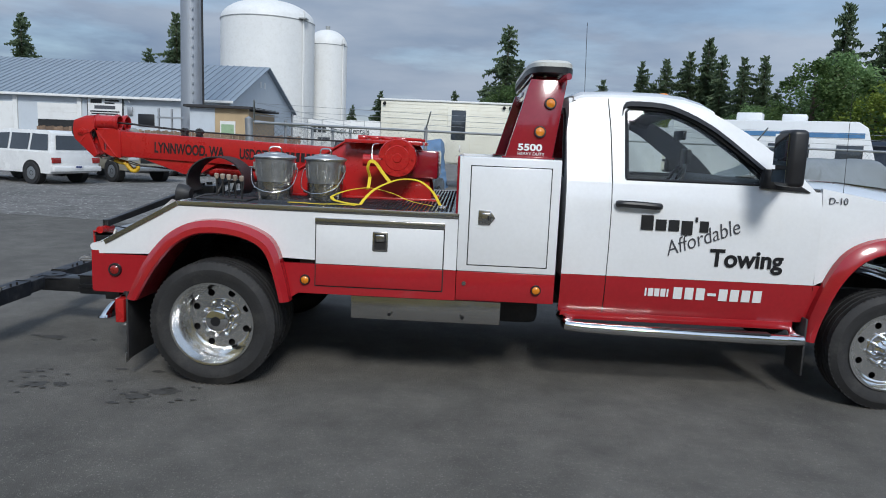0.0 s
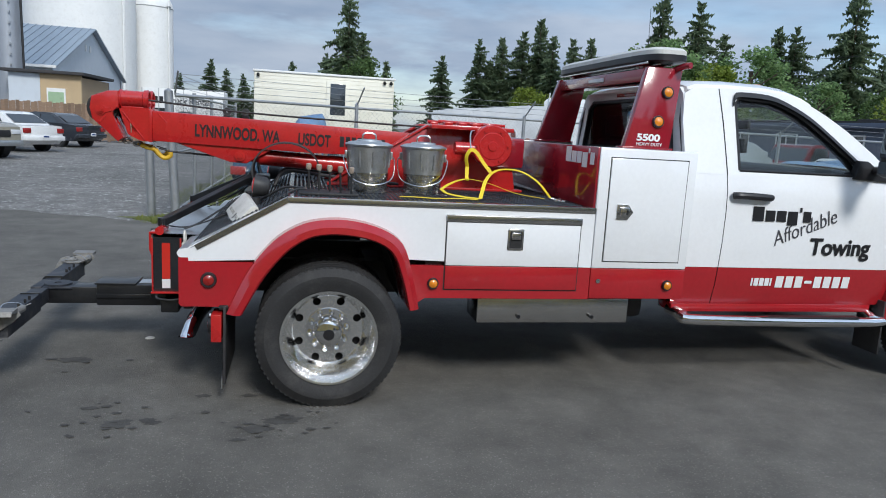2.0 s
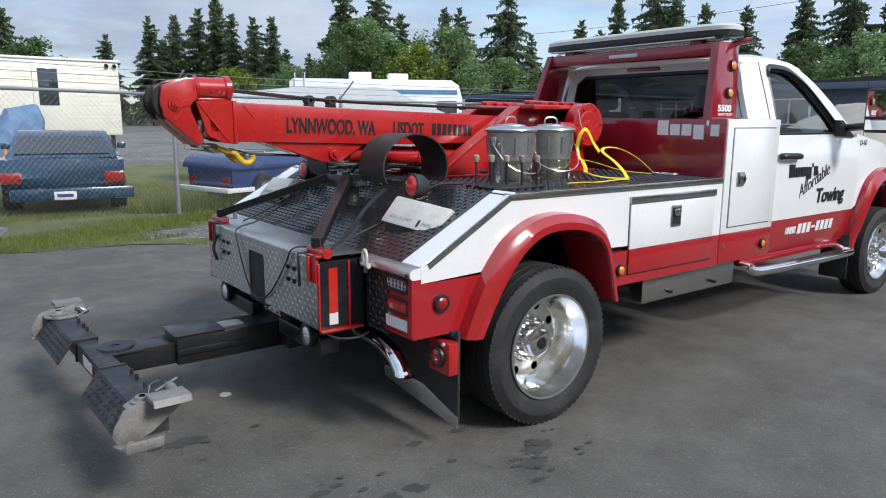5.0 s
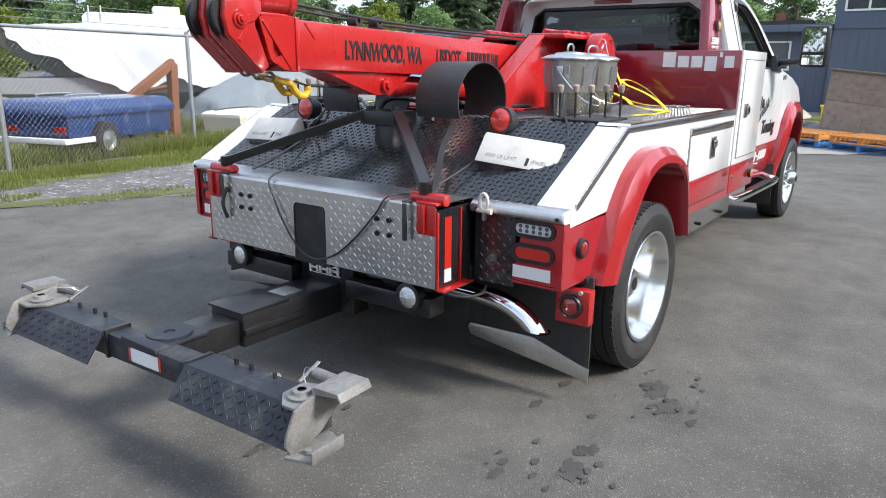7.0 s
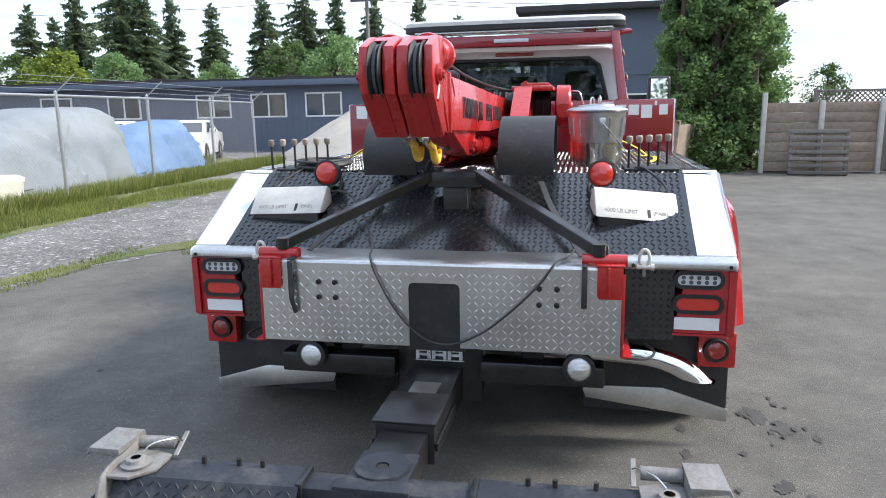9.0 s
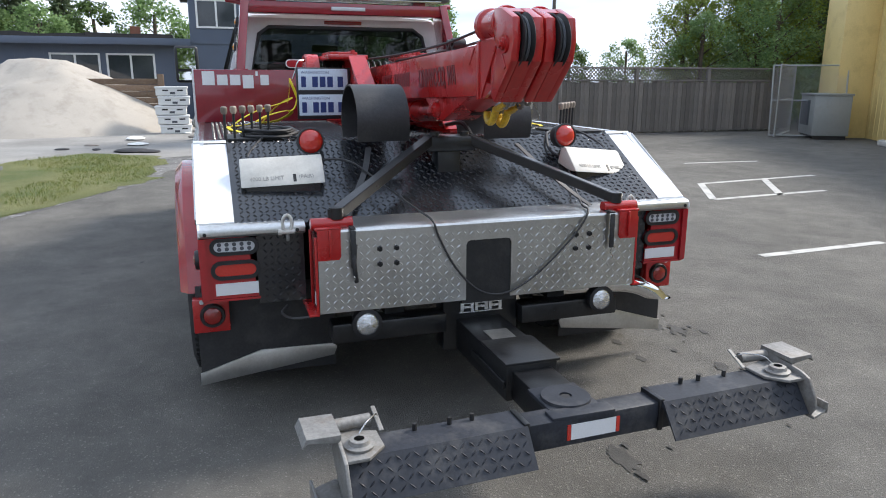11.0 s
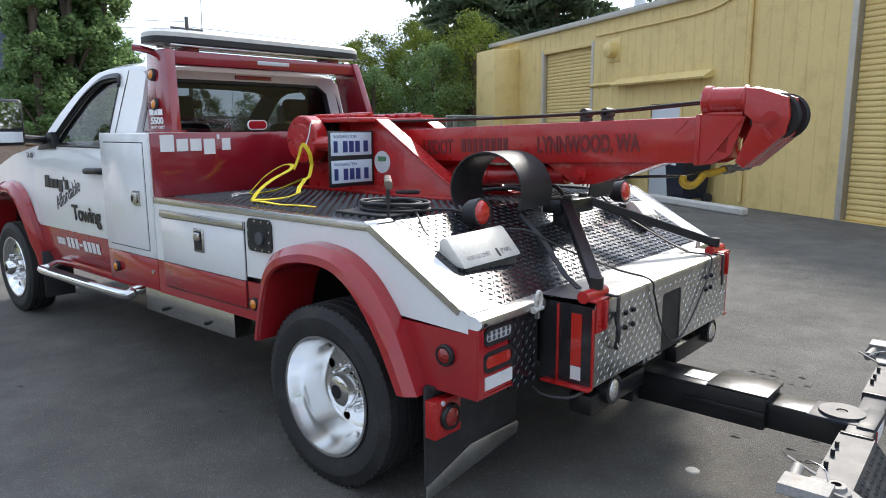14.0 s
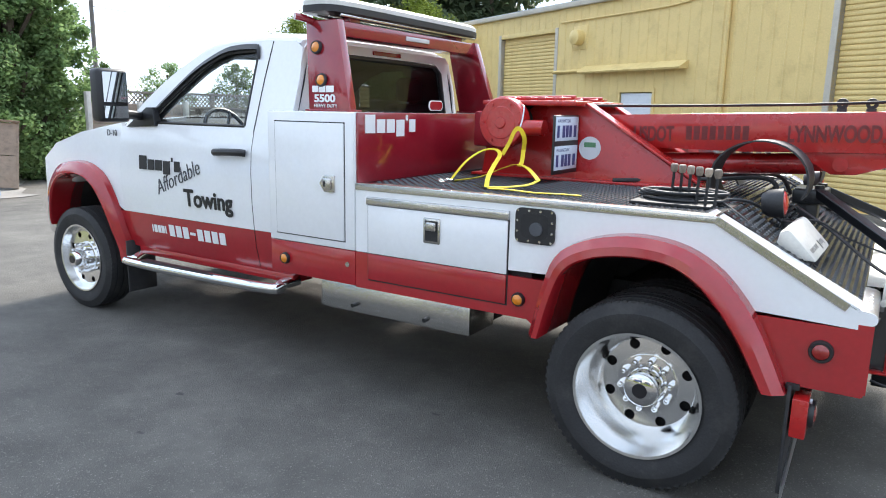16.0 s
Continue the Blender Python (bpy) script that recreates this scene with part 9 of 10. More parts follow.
# grey shed, hut, sign trailer, monopole and silos
shd = thing("grey_shed", "pale grey metal shed with a ridged roof", "shed")
part("wall", prism(B(), [(50.3, 0), (50.3, 4.35), (60.2, 7.75), (70.1, 4.35), (70.1, 0)], "x", -75, -18.6), M_SHED, shd)
rfm = B()
for ye in (49.8, 70.6):
    loft(rfm, [[(x, ye, 4.30), (x, 60.2, 7.92), (x, 60.2, 7.82), (x, ye, 4.20)] for x in (-75.3, -18.2)], close=True, caps=True)
shed_roof = part("roof", rfm, M_METROOF, shd, "blue-grey metal roof")
for k in range(95):
    x = -75 + 0.6 * k
    part("seam", beam(B(), (x, 49.8, 4.33), (x, 60.2, 7.95), 0.05, 0.06, 0), M_METROOF, shed_roof)
part("eave_gutter", box(B(), -75.3, -18.2, 49.70, 49.80, 4.16, 4.34, 0.01), M_WHITEW, shd)
for a, b, up in ((-34.4, -31.1, 2.4), (-39.8, -36.4, 0), (-45.2, -41.8, 0), (-50.6, -47.2, 0)):
    gd_ = part("garage_door", box(B(), a, b, 50.22, 50.3, up, 3.65), M_WHITEW, shd, "pale roller garage door")
    for k in range(int((3.6 - up) / 0.28)):
        part("panel", box(B(), a + 0.05, b - 0.05, 50.20, 50.22, up + 0.03 + 0.28 * k, up + 0.28 + 0.28 * k), M_WHITEW, gd_)
    if up:
        # the wall is solid: a black panel paints the doorway's dark inside
        part("doorway_shade", box(B(), a, b, 50.24, 50.298, 0, up), M_FRAME, shd, "black panel for the shade inside an open doorway")
    part("door_post", box(B(), b, b + 0.35, 50.16, 50.3, 0, 4.1), M_WHITEW, shd)
sg_ = part("sign_board", box(B(), -30.2, -27.4, 50.15, 50.28, 2.7, 4.2, 0.01), M_WINFR, shd, "white sign board with plain bars")
part("sign_edge", box(B(), -30.28, -27.32, 50.18, 50.29, 2.62, 4.28, 0.01), M_INK, sg_)
for k, (x, w, z, h) in enumerate(((-29.5, 0.9, 3.92, 0.30), (-28.2, 1.2, 4.0, 0.14), (-28.4, 0.8, 3.80, 0.12), (-28.8, 1.7, 3.48, 0.26), (-28.8, 2.4, 3.16, 0.10), (-28.8, 2.2, 2.98, 0.10), (-28.8, 2.4, 2.82, 0.10))):
    part("sign_bar", box(B(), x - w / 2, x + w / 2, 50.14, 50.15, z - h / 2, z + h / 2), M_INK if k != 3 else M_GREYPL, sg_)
part("small_sign", box(B(), -26.1, -24.8, 50.15, 50.28, 2.2, 3.1, 0.01), M_INK, shd, "small dark sign")
part("wall_lamp", tube(B(), [(-26.8, 50.3, 4.0), (-26.7, 49.9, 4.05), (-26.6, 49.8, 3.9)], 0.05, 8, 3), M_PIPE, shd)
part("wall_box", box(B(), -26.95, -26.55, 50.1, 50.3, 3.0, 3.6, 0.02), M_PIPE, shd)
for y in (58.3, 59.6):
    part("gable_vent", box(B(), -18.6, -18.55, y, y + 0.4, 6.0, 6.5, 0.005), M_WHITEW, shd)
part("downpipe", cyl(B(), (-18.5, 69.9, 0), (-18.5, 69.9, 4.3), 0.1, seg=10), M_PIPE, shd)
shd.location, shd.scale = (1.0, 0.6, 0), (1, 1, 1.05)
hut = thing("plywood_hut", "plywood hut with a flat roof beside the shed", "hut")
part("front_wall", box(B(), -17.45, -13.65, 40.0, 40.2, 0, 3.30), surface("plywood", (0.46, 0.34, 0.20), 0.8, 0, 0.15, 0.8, 40, 0.2), hut, "bare plywood wall")
part("side_wall", box(B(), -13.85, -13.65, 40.2, 46.0, 0, 3.20), surface("chipboard", (0.36, 0.26, 0.16), 0.8, 0, 0.15, 0.8, 40, 0.2), hut, "brown chipboard wall")
part("back_wall", box(B(), -17.45, -13.65, 46.0, 46.2, 0, 3.20), M_BROWNWD, hut)
part("white_panel", box(B(), -17.5, -15.85, 39.95, 40.0, 0, 3.28), M_SHED, hut, "pale grey wall panel")
part("roof", box(B(), -17.8, -13.4, 39.6, 46.5, 3.30, 3.46, 0.01), M_ROOFDK, hut, "flat dark roof")
hw = part("hut_window", box(B(), -15.5, -14.5, 39.94, 40.0, 1.55, 2.55), M_WHITEW, hut)
part("pane", box(B(), -15.42, -14.58, 39.93, 39.94, 1.63, 2.35), surface("green_pane", (0.30, 0.42, 0.26), 0.3, 0, 0.1, 3, 40, 0), hw)
part("wall_unit", box(B(), -17.1, -16.2, 39.6, 39.95, 1.0, 1.55, 0.02), M_WHITEW, hut, "white wall air unit")
hut.location, hut.scale = (0.9, 0.1, 0), (1, 1, 1.07)
slf = thing("board_fence", "old brown board fence by the hut", "fence")
board_me = bpy.data.meshes.new("board")
bm = box(B(), 0, 0.16, 0, 0.03, 0.03, 1.85, 0.004, 1)
bm.to_mesh(board_me)
bm.free()
board_me.materials.append(M_BROWNWD)
for k in range(90):
    o = new("board", board_me)
    o.parent = slf
    o.location = (-24.0 + 0.17 * k, 34.0 + 0.02 * (k % 2), 0.03 * (k % 3))
part("rail", box(B(), -24, -8.7, 34.06, 34.12, 1.35, 1.45), M_BROWNWD, slf)
slf.location = (0.8, 0.2, 0)
yl = thing("yellow_barrier", "yellow painted steel barrier frame on the lot", "barrier", at_m(-13.2, 32.5, -12))
M_YEL = surface("yellow_steel", (0.62, 0.45, 0.04), 0.5, 0, 0.15, 3, 50, 0.1)
local("bar", box(B(), -1.6, 1.2, -0.15, 0.15, 0.55, 0.75, 0.02), M_YEL, yl)
local("blade", box(B(), -1.9, -0.9, -0.2, 0.2, 0.75, 1.25, 0.03), M_YEL, yl)
for x in (-1.3, 0.9):
    local("leg", box(B(), x - 0.06, x + 0.06, -0.3, 0.3, 0, 0.55, 0.01), M_YEL, yl)
stl = thing("sign_trailer", "white box trailer lettered for truck rentals", "trailer")
box_t = part("body", box(B(), -15.35, -8.2, 62.0, 64.5, 1.0, 3.55, 0.04), M_WHITEW, stl)
lettering("trailer_text", "Truck Rentals", 0.78, Matrix(((1, 0, 0, -13.2), (0, 0, -1, 61.99), (0, 1, 0, 2.35), (0, 0, 0, 1))), M_INK, stl, "black lettering", width=0.90, bold=0.012)
for k in range(3):
    part("text_bar", box(B(), -14.75 + 0.46 * k, -14.42 + 0.46 * k, 61.985, 62.0, 2.35, 2.90), M_INK, stl)
part("text_bar", box(B(), -14.3, -13.1, 61.985, 62.0, 1.65, 1.95), M_INK, stl)
for x in (-15.3, -13.9, -11.8, -9.8, -8.25):
    part("frame_rib", box(B(), x, x + 0.06, 61.95, 62.0, 1.0, 3.55), M_PIPE, stl)
for x in (-13.6, -9.8):
    part("wheel", cyl(B(), (x, 62.0, 0.5), (x, 62.3, 0.5), 0.5, seg=18), M_TYRE, stl)
stl.location, stl.scale = (1.3, 0.5, 0), (1, 1, 1.08)
mp = thing("monopole", "tall grey steel monopole with a cable ladder", "mast")
part("pole", cyl(B(), (-18.3, 42.0, 0), (-18.3, 42.0, 42), 0.76, 0.50, 18), surface("pole_steel", (0.33, 0.35, 0.38), 0.5, 0.5, 0.08, 0.6, 30, 0.1), mp)
for k in range(36):
    part("rung", box(B(), -18.0, -17.9, 41.22, 41.30, 1.5 + 0.6 * k, 1.62 + 0.6 * k), M_PIPE, mp)
part("cable", tube(B(), [(-17.35, 41.6, 0.5), (-17.45, 41.6, 12), (-17.55, 41.6, 24), (-17.65, 41.6, 40)], 0.07, 8, 2), M_FRAME, mp)
part("cable_bridge", box(B(), -20.5, -18.3, 41.4, 41.6, 2.75, 2.87), M_PIPE, mp)
for x in (-20.4, -19.5):
    part("bridge_post", cyl(B(), (x, 41.5, 0), (x, 41.5, 3.4), 0.08, seg=8), M_PIPE, mp)
mp.location = (1.1, 0, 0)
for x, y, r, h, dome in ((-40.1, 140, 9.3, 25.0, 4.2), (-30.3, 152, 4.3, 22.4, 3.4)):
    sl_ = thing("silo", "tall white steel silo with a domed top", "silo", Matrix.Translation((x, y, 0)), "silos")
    local("tank", lathe(B(), [(r, 0), (r, h), (r * 1.004, h), (r * 1.004, h + 0.18), (r, h + 0.18)], Matrix.Identity(4), 96), M_WHITEW, sl_)
    local("rim_band", lathe(B(), [(r * 1.004, h - 0.04), (r * 1.010, h - 0.02), (r * 1.010, h + 0.14), (r * 1.004, h + 0.16)], Matrix.Identity(4), 96), M_ACGREY, sl_, "grey rim band")
    local("dome", lathe(B(), [(r * math.cos(a), h + 0.18 + dome * math.sin(a)) for a in [math.pi / 2 * k / 12 for k in range(13)]], Matrix.Identity(4), 96), M_WHITEW, sl_)
    for k in (-1, 1):
        local("riser_pipe", cyl(B(), (r * 0.90, -r * 0.47 + 0.4 * k, 0), (r * 0.90, -r * 0.47 + 0.4 * k, h + 1.8), 0.14, seg=12), M_WHITEW, sl_)
    local("vent", cyl(B(), (0, 0, h + dome), (0, 0, h + dome + 0.9), 0.5, seg=14), M_ACGREY, sl_)
    local("landing", box(B(), r * 0.82, r * 0.98, -r * 0.62, -r * 0.40, h + 0.2, h + 0.4), M_ACGREY, sl_)
# posts and wires
for x, y, h in ((42, 13.5, 9.5), (40, -21.0, 8.5)):
    up_ = thing("utility_pole", "brown wooden utility pole with a cross arm", "pole", Matrix.Translation((x, y, 0)), "utility poles")
    local("pole", cyl(B(), (0, 0, 0), (0, 0, h), 0.15, 0.11, 14), M_OLDWOOD, up_)
    local("cross_arm", box(B(), -0.06, 0.06, -1.1, 1.1, h - 0.8, h - 0.68), M_OLDWOOD, up_)
ww = thing("overhead_wires", "thin black overhead wires", "wires")
for a, b, sag in (((42, 13.5, 9.0), (40, -21, 8.2), 0.9), ((42, 12.6, 8.7), (40, -21.9, 7.8), 0.9), ((42, 13.5, 9.0), (30, 60, 9), 1.0), ((40, -21, 7.9), (27, -70, 9.5), 1.2), ((40, -21, 7.2), (27, -70, 8.4), 1.2), ((42, 13.5, 8.3), (27, 4.5, 4.3), 0.3)):
    part("wire", tube(B(), [Vector(a).lerp(Vector(b), t) - Vector((0, 0, sag * 4 * t * (1 - t))) for t in (0, 0.2, 0.4, 0.5, 0.6, 0.8, 1)], 0.014, 5, 3), M_FRAME, ww)

# ---- trees and grass ----
def leaf_mat(name, a, b, trans=0.25):
    m, n, l, p = mat_base(name)
    g = n.new("ShaderNodeNewGeometry")
    r = n.new("ShaderNodeValToRGB")
    r.color_ramp.elements[0].color, r.color_ramp.elements[1].color = (*a, 1), (*b, 1)
    l.new(g.outputs["Random Per Island"], r.inputs["Fac"])
    co = n.new("ShaderNodeTexCoord")
    z = n.new("ShaderNodeTexNoise")
    z.inputs["Scale"].default_value = 0.9
    l.new(co.outputs["Object"], z.inputs["Vector"])
    hs = n.new("ShaderNodeHueSaturation")
    mr = n.new("ShaderNodeMapRange")
    mr.inputs["To Min"].default_value, mr.inputs["To Max"].default_value = 0.6, 1.4
    l.new(z.outputs["Fac"], mr.inputs["Value"])
    l.new(mr.outputs[0], hs.inputs["Value"])
    l.new(r.outputs["Color"], hs.inputs["Color"])
    l.new(hs.outputs["Color"], p.inputs["Base Color"])
    p.inputs["Roughness"].default_value = 0.6
    p.inputs["Specular IOR Level"].default_value = 0.25
    t = n.new("ShaderNodeBsdfTranslucent")
    l.new(hs.outputs["Color"], t.inputs["Color"])
    mx = n.new("ShaderNodeMixShader")
    mx.inputs[0].default_value = trans
    l.new(p.outputs[0], mx.inputs[1])
    l.new(t.outputs[0], mx.inputs[2])
    l.new(mx.outputs[0], n["Material Output"].inputs["Surface"])
    return m


M_FIR = leaf_mat("fir_needles", (0.085, 0.128, 0.072), (0.175, 0.225, 0.125), 0.45)
M_LEAFY = leaf_mat("fresh_leaves", (0.14, 0.20, 0.028), (0.26, 0.31, 0.060), 0.4)
M_LEAFG = leaf_mat("green_leaves", (0.125, 0.210, 0.080), (0.270, 0.390, 0.165), 0.52)
M_LEAFD = leaf_mat("dark_leaves", (0.068, 0.120, 0.040), (0.150, 0.220, 0.075), 0.45)
M_BARK = surface("bark", (0.10, 0.075, 0.055), 0.9, 0, 0.35, 5, 40, 0.7, stretch=(4, 4, 1))
M_BLADE = leaf_mat("grass_blades", (0.10, 0.15, 0.025), (0.24, 0.24, 0.075), 0.35)


def from_lists(name, verts, faces, mat):
    me = bpy.data.meshes.new(name)
    me.from_pydata(verts, [], faces)
    me.materials.append(mat)
    return me


def fir_meshes(seed, h=10.0, spread=0.20, tiers=34, bare=0.10):
    """Trunk and crown of a fir: drooping boughs in uneven tiers, each of many small sprays."""
    rnd = random.Random(seed)
    bm = B()
    cyl(bm, (0, 0, 0), (0, 0, h * 0.97), h * 0.016, h * 0.002, 9)
    tr_ = bpy.data.meshes.new("trunk")
    bm.to_mesh(tr_)
    bm.free()
    tr_.materials.append(M_BARK)
    vs, fs = [], []
    lop = rnd.uniform(0, 6.28)
    for i in range(tiers):
        t0 = bare + (1 - bare) * (i + rnd.uniform(-0.5, 0.5)) / tiers
        t = min(0.99, t0)
        reach = h * spread * (1 - t) ** 0.72 * (0.85 + 0.28 * noise.noise((t * 9, seed, 0))) + 0.10
        nb = max(4, int(8 * (1 - t) + 5))
        for k in range(nb):
            a = 2 * math.pi * (k + rnd.random()) / nb
            z = h * min(0.995, t + rnd.uniform(-1.6, 1.6) / tiers)
            ln = reach * rnd.choice((0.45, 0.7, 0.85, 1.0, 1.0, 1.25)) * rnd.uniform(0.8, 1.12) * (1 + 0.18 * math.cos(a - lop))
            up = 0.45 if t > 0.88 else rnd.uniform(-0.40, 0.35)
            d = Vector((math.cos(a), math.sin(a), up))
            sd = Vector((-math.sin(a), math.cos(a), 0))
            n = max(3, int(ln / 0.17))
            for j in range(n):
                q = (j + 0.7) / n
                c = Vector((0, 0, z)) + d * ln * q + Vector((0, 0, -0.22 * ln * q * q + 0.05 * ln * max(0, q - 0.8)))
                w = (0.50 * (1 - q * 0.5)) * min(1.0, ln * 0.9) * rnd.uniform(0.5, 1.25)
                for sg in (-1, 1):
                    tip = c + sd * sg * w * rnd.uniform(0.6, 1.1) + d * w * 0.75 + Vector((0, 0, -0.25 * w + rnd.uniform(-0.10, 0.04)))
                    b0 = len(vs)
                    vs += [c - d * 0.12, c + d * 0.16 + Vector((0, 0, 0.05)), tip]
                    fs.append((b0, b0 + 1, b0 + 2))
                b0 = len(vs)
                vs += [c - d * 0.10, c + d * 0.14, c + Vector((rnd.uniform(-0.12, 0.12), rnd.uniform(-0.12, 0.12), -0.32 * rnd.uniform(0.4, 1.2)))]
                fs.append((b0, b0 + 1, b0 + 2))
    return tr_, from_lists("crown", vs, fs, M_FIR)


def tree_thing(name, meshes, m, label, group):
    t = thing(name, label, "tree", m, group)
    for me in meshes:
        o = new(me.name.split(".")[0], me)
        o.parent = t
    return t


firs = [fir_meshes(1, spread=0.25, tiers=52), fir_meshes(2, spread=0.29, tiers=52), fir_meshes(3, spread=0.31, tiers=44, bare=0.14), fir_meshes(4, spread=0.27, tiers=54, bare=0.05)]
# direction from the yard in degrees, height angle, distance, kind
FIRS = [(124.2, 7.8, 120, 3), (114.1, 8.9, 110, 1), (116.0, 6.2, 120, 2), (98.7, 4.2, 190, 1), (97.6, 3.6, 190, 3), (96.3, 3.3, 190, 1), (95.2, 3.0, 190, 3), (94.6, 3.2, 190, 0), (92.5, 4.5, 170, 0), (89.8, 5.3, 150, 1), (88.1, 9.6, 130, 2), (86.9, 7.0, 130, 1), (84.9, 5.0, 150, 0), (80.3, 5.7, 150, 1), (77.3, 7.1, 150, 1), (76.3, 5.6, 150, 0), (75.4, 7.3, 150, 0), (73.7, 7.8, 150, 1), (72.4, 8.8, 150, 0), (71.3, 7.6, 145, 3), (69.7, 7.4, 140, 1), (68.2, 7.5, 140, 0), (67.2, 5.2, 140, 3), (65.3, 4.9, 150, 1), (63.0, 10.9, 110, 0), (60.2, 10.2, 110, 1), (58.2, 8.0, 115, 3), (54.4, 8.5, 130, 0), (53.2, 8.5, 130, 1), (49.6, 10.8, 110, 2), (47.6, 6.5, 120, 1), (43.6, 7.5, 130, 1), (42.2, 6.8, 130, 3), (41.0, 9.3, 120, 0), (38.2, 11.0, 110, 3), (36.8, 10.0, 110, 1), (34.6, 8.5, 120, 0), (31.8, 8.2, 120, 3), (28, 9.0, 120, 1), (25, 10.5, 110, 3), (22.5, 9.5, 110, 0), (19.5, 8.8, 110, 1), (16, 9.0, 110, 3), (12.5, 7.5, 120, 2), (137, 7.5, 120, 0), (131, 8.0, 115, 1), (101, 3.0, 190, 1)]
for i, (deg, el, dist, kind) in enumerate(FIRS):
    a = radians(deg - 1.5 * min(1.3, max(0.0, (deg - 52) / 38)))
    h = dist * math.tan(radians(el)) + 1.8
    m = Matrix.Translation((0.5 + dist * math.cos(a), -5.2 + dist * math.sin(a), -0.1)) @ Matrix.Rotation(i * 1.3, 4, "Z") @ Matrix.Scale(h / 10.0, 4)
    tree_thing("fir_tree", firs[kind], m, "tall dark green fir tree beyond the lot", "fir trees")


def broad_meshes(seed, h, r, mat, leaves=9000, leaf=0.11, low=0.25, clumps=46, column=False, limbs=9, shape=1.0):
    """Trunk with limbs and a crown of leaf clumps with gaps."""
    rnd = random.Random(seed)
    bm = B()
    tube(bm, [(0, 0, 0), (0.03 * h * 0.2, 0.02, h * 0.3), (-0.02, 0.05, h * 0.6), (0.0, 0.0, h * 0.85)], h * 0.018, 8, 3)
    limb_list = []
    cl = []
    for i in range(clumps):
        t = low + (1 - low) * ((i + rnd.random()) / clumps)
        env = (math.sin(math.pi * min(1, (t - low) / (1 - low) * 0.86 + 0.12)) ** 0.7) if not column else (1 - 0.75 * ((t - low) / (1 - low)) ** 1.8)
        a = rnd.uniform(0, 2 * math.pi)
        rr = r * env * rnd.uniform(0.35, 1.0) ** 0.6
        c = Vector((rr * math.cos(a), rr * math.sin(a), h * t))
        cl.append((c, rnd.uniform(0.16, 0.34) * r * (0.6 + 0.5 * env)))
        if i % max(1, clumps // limbs) == 0:
            lbm = tube(B(), [(0, 0, max(0.1, c.z - 0.30 * h * 0.6)), (c.x * 0.5, c.y * 0.5, c.z - 0.08 * h), (c.x, c.y, c.z)], h * 0.006, 6, 3)
            lme = bpy.data.meshes.new("limb")
            lbm.to_mesh(lme)
            lbm.free()
            lme.materials.append(M_BARK)
            limb_list.append(lme)
    tr_ = bpy.data.meshes.new("trunk")
    bm.to_mesh(tr_)
    bm.free()
    tr_.materials.append(M_BARK)
    vs, fs = [], []
    per = leaves // clumps
    for c, cr_ in cl:
        for k in range(per):
            d = Vector((rnd.gauss(0, 1), rnd.gauss(0, 1), rnd.gauss(0, 1) * 0.85))
            d = d.normalized() * cr_ * rnd.uniform(0.3, 1.12) ** 0.7
            p = c + d
            u = Vector((rnd.gauss(0, 1), rnd.gauss(0, 1), rnd.gauss(0, 0.6))).normalized() * leaf * rnd.uniform(0.6, 1.3)
            w = u.cross(Vector((rnd.gauss(0, 1), rnd.gauss(0, 1), 1.2))).normalized() * leaf * 0.42
            b0 = len(vs)
            vs += [p - u * 0.5, p + w, p + u * 0.5, p - w]
            fs.append((b0, b0 + 1, b0 + 2, b0 + 3))
    return [tr_, *limb_list, from_lists("crown", vs, fs, mat)]


pop = [broad_meshes(21, 7.0, 1.15, M_LEAFG, 22000, 0.105, 0.0, 120, True), broad_meshes(22, 6.2, 1.05, M_LEAFG, 18000, 0.105, 0.0, 100, True)]
for i, (x, y, s, k) in enumerate(((14.6, -2.9, 0.84, 1), (15.0, -3.7, 0.96, 0), (15.05, -4.6, 0.88, 0), (15.9, -4.4, 0.98, 0), (15.7, -3.2, 0.88, 1))):
    tree_thing("poplar", pop[k], Matrix.Translation((x, y, 0)) @ Matrix.Rotation(i * 1.9, 4, "Z") @ Matrix.Scale(s, 4), "dense columnar green poplar by the board fence", "poplars")
feath = [broad_meshes(31, 5.6, 1.9, M_LEAFY, 15000, 0.085, 0.12, 70), broad_meshes(32, 4.8, 1.8, M_LEAFG, 13000, 0.085, 0.10, 64)]
for i, (x, y, s, k) in enumerate(((17.2, -14.5, 0.80, 0), (18.2, -16.3, 0.90, 0), (16, -14.3, 0.74, 1), (16.8, -17.3, 0.98, 0), (15.2, -16.5, 0.92, 1), (19.4, -19.1, 1.0, 1), (14.8, -18.5, 1.02, 0))):
    tree_thing("garden_tree", feath[k], Matrix.Translation((x, y, 0)) @ Matrix.Rotation(i * 2.1, 4, "Z") @ Matrix.Scale(s, 4), "loose yellow-green tree behind the board fence", "garden trees")
far = [broad_meshes(41, 8.0, 3.2, M_LEAFD, 6000, 0.26, 0.10, 60), broad_meshes(42, 7.0, 3.0, M_LEAFY, 6000, 0.24, 0.12, 60), broad_meshes(43, 8.0, 3.6, M_LEAFG, 6000, 0.26, 0.10, 60)]
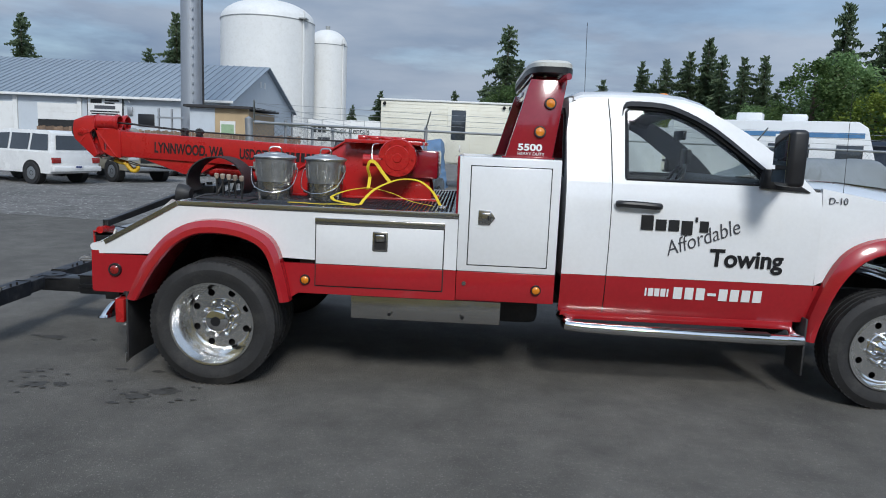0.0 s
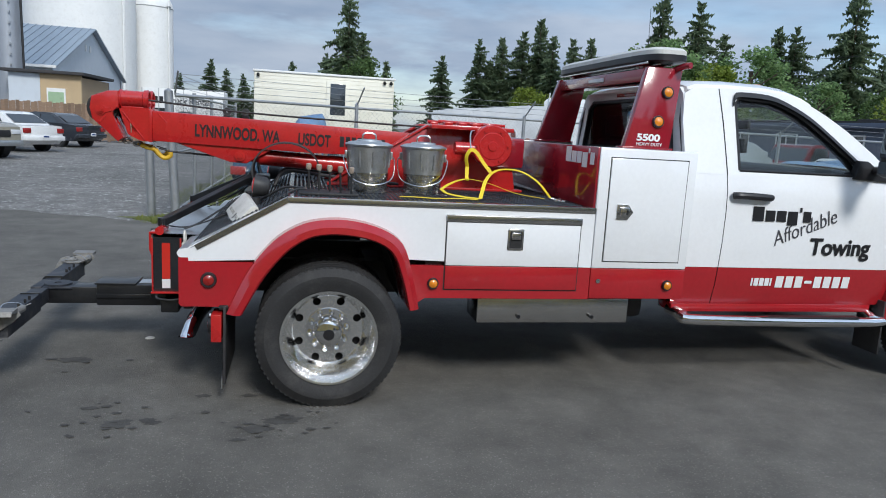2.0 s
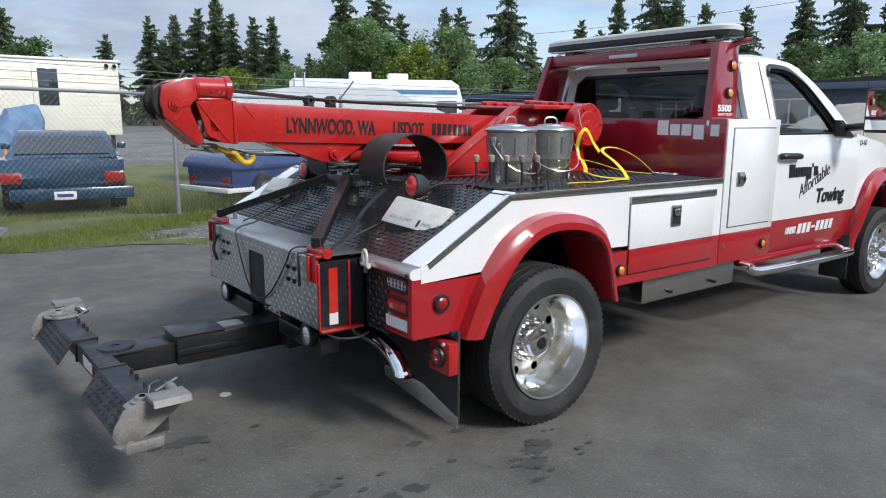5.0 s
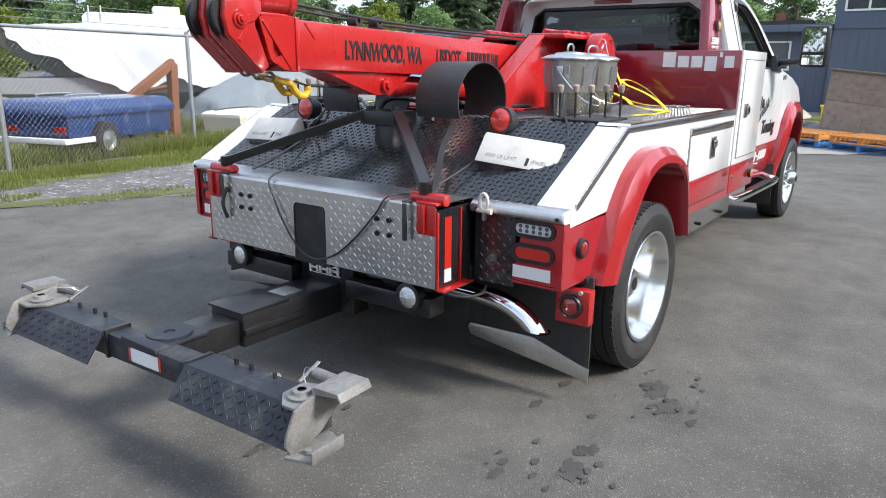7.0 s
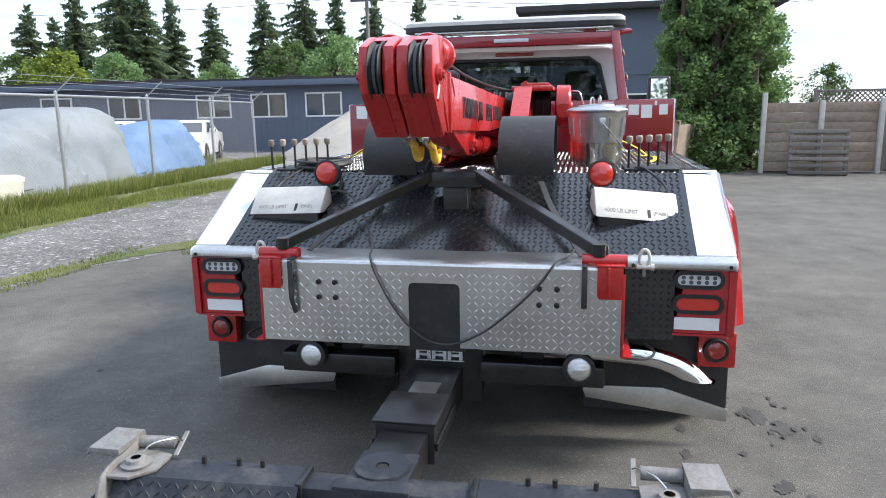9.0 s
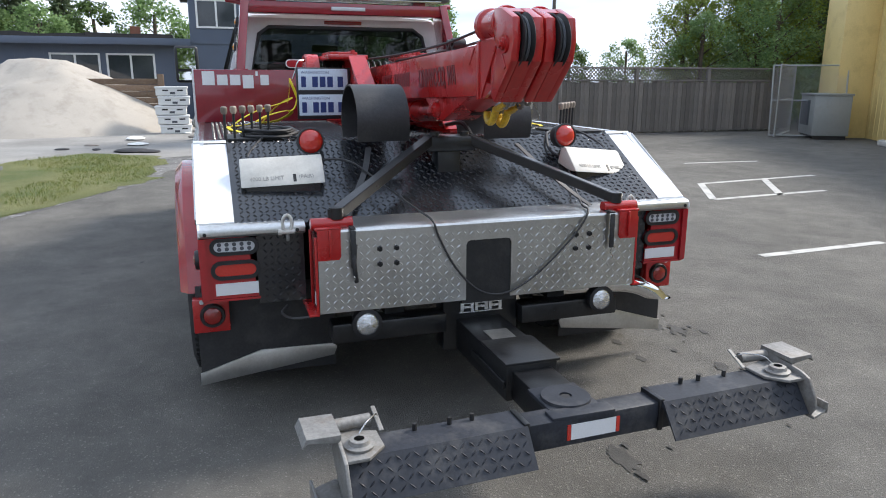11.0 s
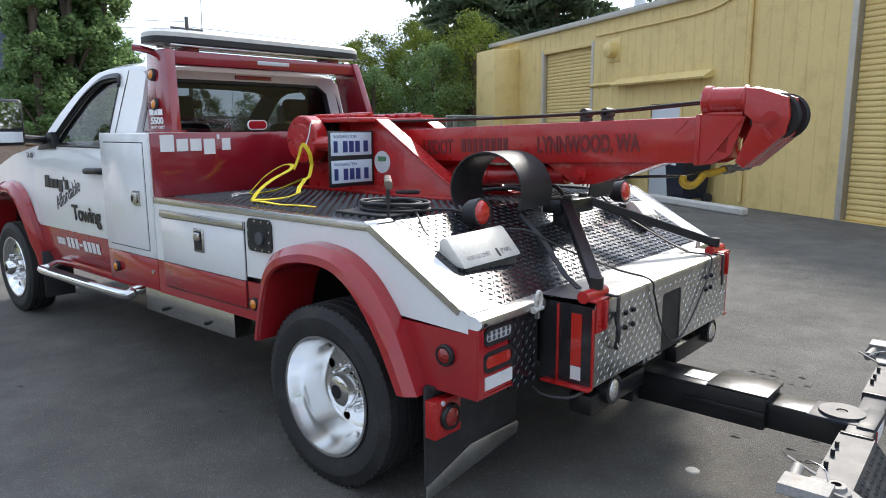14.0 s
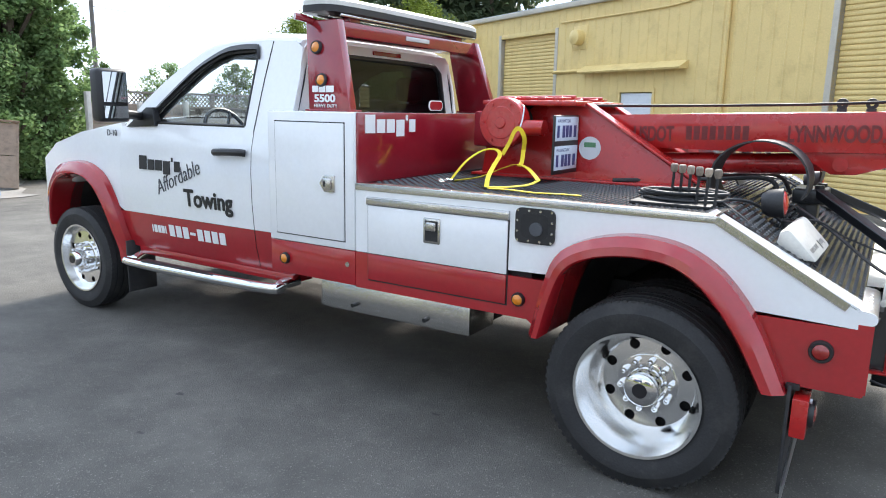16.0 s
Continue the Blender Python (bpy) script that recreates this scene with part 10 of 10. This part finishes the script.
# The ten from 160 degrees on are unseen, added to darken the mirror glass.
FAR = [(62.0, 62, 1.15, 0), (60.6, 66, 1.25, 2), (58.6, 64, 1.0, 0), (56.8, 58, 1.05, 1), (54.6, 60, 1.1, 2), (70.9, 58, 0.75, 1), (44.0, 60, 0.9, 1), (24, 58, 0.95, 2), (20, 60, 0.9, 0), (27.5, 62, 0.95, 0), (33, 60, 0.7, 2), (17, 56, 0.8, 2), (13, 60, 0.9, 0), (9, 58, 0.95, 2), (5, 62, 0.8, 0), (-8, 55, 0.58, 2), (-14, 58, 0.58, 0), (-20, 60, 0.58, 2), (-24.5, 58, 0.58, 0), (-29, 55, 0.58, 2), (-34, 52, 0.58, 0), (-39, 55, 0.58, 2), (84.2, 58, 0.85, 0), (66.5, 70, 0.8, 2), (60, 70, 0.9, 0), (50, 64, 0.85, 2), (46, 66, 0.8, 0), (40, 64, 0.8, 2), (62.5, 66, 0.7, 0), (1, 60, 0.75, 2), (-3.5, 58, 0.7, 0)] + [(160 + 6.5 * k, 52 + 5 * (k % 3), 1.25 + 0.2 * (k % 2), (0, 2, 0, 0)[k % 4]) for k in range(10)]
for i, (deg, dist, s, k) in enumerate(FAR):
    a = radians(deg)
    tree_thing("broadleaf_tree", far[k], Matrix.Translation((-1.0 + dist * math.cos(a), -4.5 + dist * math.sin(a), -0.1)) @ Matrix.Rotation(i * 2.4, 4, "Z") @ Matrix.Scale(s, 4), "leafy broadleaf tree beyond the lot", "broadleaf trees")
# firs behind the yellow building
for i, (x, y, h, k) in enumerate(((18.4, -22.9, 14, 1), (21.4, -26.9, 15, 2), (19.7, -28.4, 14, 3), (16.4, -26.9, 14, 2), (12.9, -32.4, 13, 1))):
    tree_thing("fir_tree", firs[k], Matrix.Translation((x, y, 0)) @ Matrix.Rotation(i * 1.1, 4, "Z") @ Matrix.Scale(h / 10, 4), "tall dark green fir tree beyond the lot", "fir trees")


def blades(name, spots, seed, label, hmax):
    """Grass blades over rounded spots (x, y, radius along x, along y, count, height)."""
    rnd = random.Random(seed)
    vs, fs = [], []
    for x, y, rx, ry, n, h in spots:
        for k in range(n):
            a, q = rnd.uniform(0, 2 * math.pi), math.sqrt(rnd.random())
            px, py = x + rx * q * math.cos(a), y + ry * q * math.sin(a)
            hh = h * rnd.uniform(0.4, 1.15)
            t = rnd.uniform(0, 2 * math.pi)
            w = Vector((math.cos(t), math.sin(t), 0)) * 0.006 * (1 + hh * 2)
            lean = Vector((rnd.gauss(0, 0.3), rnd.gauss(0, 0.3), 0)) * hh
            b0 = len(vs)
            p = Vector((px, py, 0.0))
            vs += [p - w, p + w, p + lean + Vector((0, 0, hh))]
            fs.append((b0, b0 + 1, b0 + 2))
    o = new(name, from_lists(name, vs, fs, M_BLADE))
    return tagged(o, label, "grass", kind="stuff")


blades("tall_grass", [(1.5 + 1.9 * k, 8.60 + 0.08 * k, 1.3, 0.40, 2600, 0.30) for k in range(9)] + [(9.0, 10.7, 3.5, 0.6, 5000, 0.42), (6.4, 11.0, 2.2, 0.8, 4000, 0.42), (14, 11.2, 3, 0.7, 4000, 0.40)], 5, "tall green grass along the chain-link fence", 0.4)
blades("short_grass", [(-1.8 + 0.8 * k, 6.35 + 0.30 * k, 0.9, 0.55, 1500, 0.07) for k in range(5)] + [(-1.0, 5.95, 1.4, 0.30, 1600, 0.06), (0.9, 5.2, 0.8, 0.25, 500, 0.05), (2.4, 4.6, 1.2, 0.2, 600, 0.05), (4.6, 3.8, 1.4, 0.3, 1000, 0.06), (2.6, 7.3, 2.0, 0.4, 3500, 0.08), (6.0, 7.6, 2.4, 0.5, 5000, 0.10), (9.6, 7.5, 2.0, 0.7, 5000, 0.10), (7.0, 3.4, 1.2, 0.45, 1300, 0.05), (8.8, 2.8, 1.3, 0.7, 1900, 0.05), (10.3, 3.1, 1.4, 1.0, 2300, 0.05), (11.2, 3.7, 1.1, 1.0, 1700, 0.05), (1.6, 7.6, 2.4, 0.5, 4500, 0.08), (5.5, 8.2, 2.5, 0.6, 4500, 0.10), (-0.8, 9.5, 1.4, 1.2, 4000, 0.08), (1.2, 12.5, 1.6, 2.0, 4000, 0.08), (-1.9, 10.5, 0.8, 2.5, 3000, 0.08)], 6, "short patchy grass at the asphalt edge", 0.1)
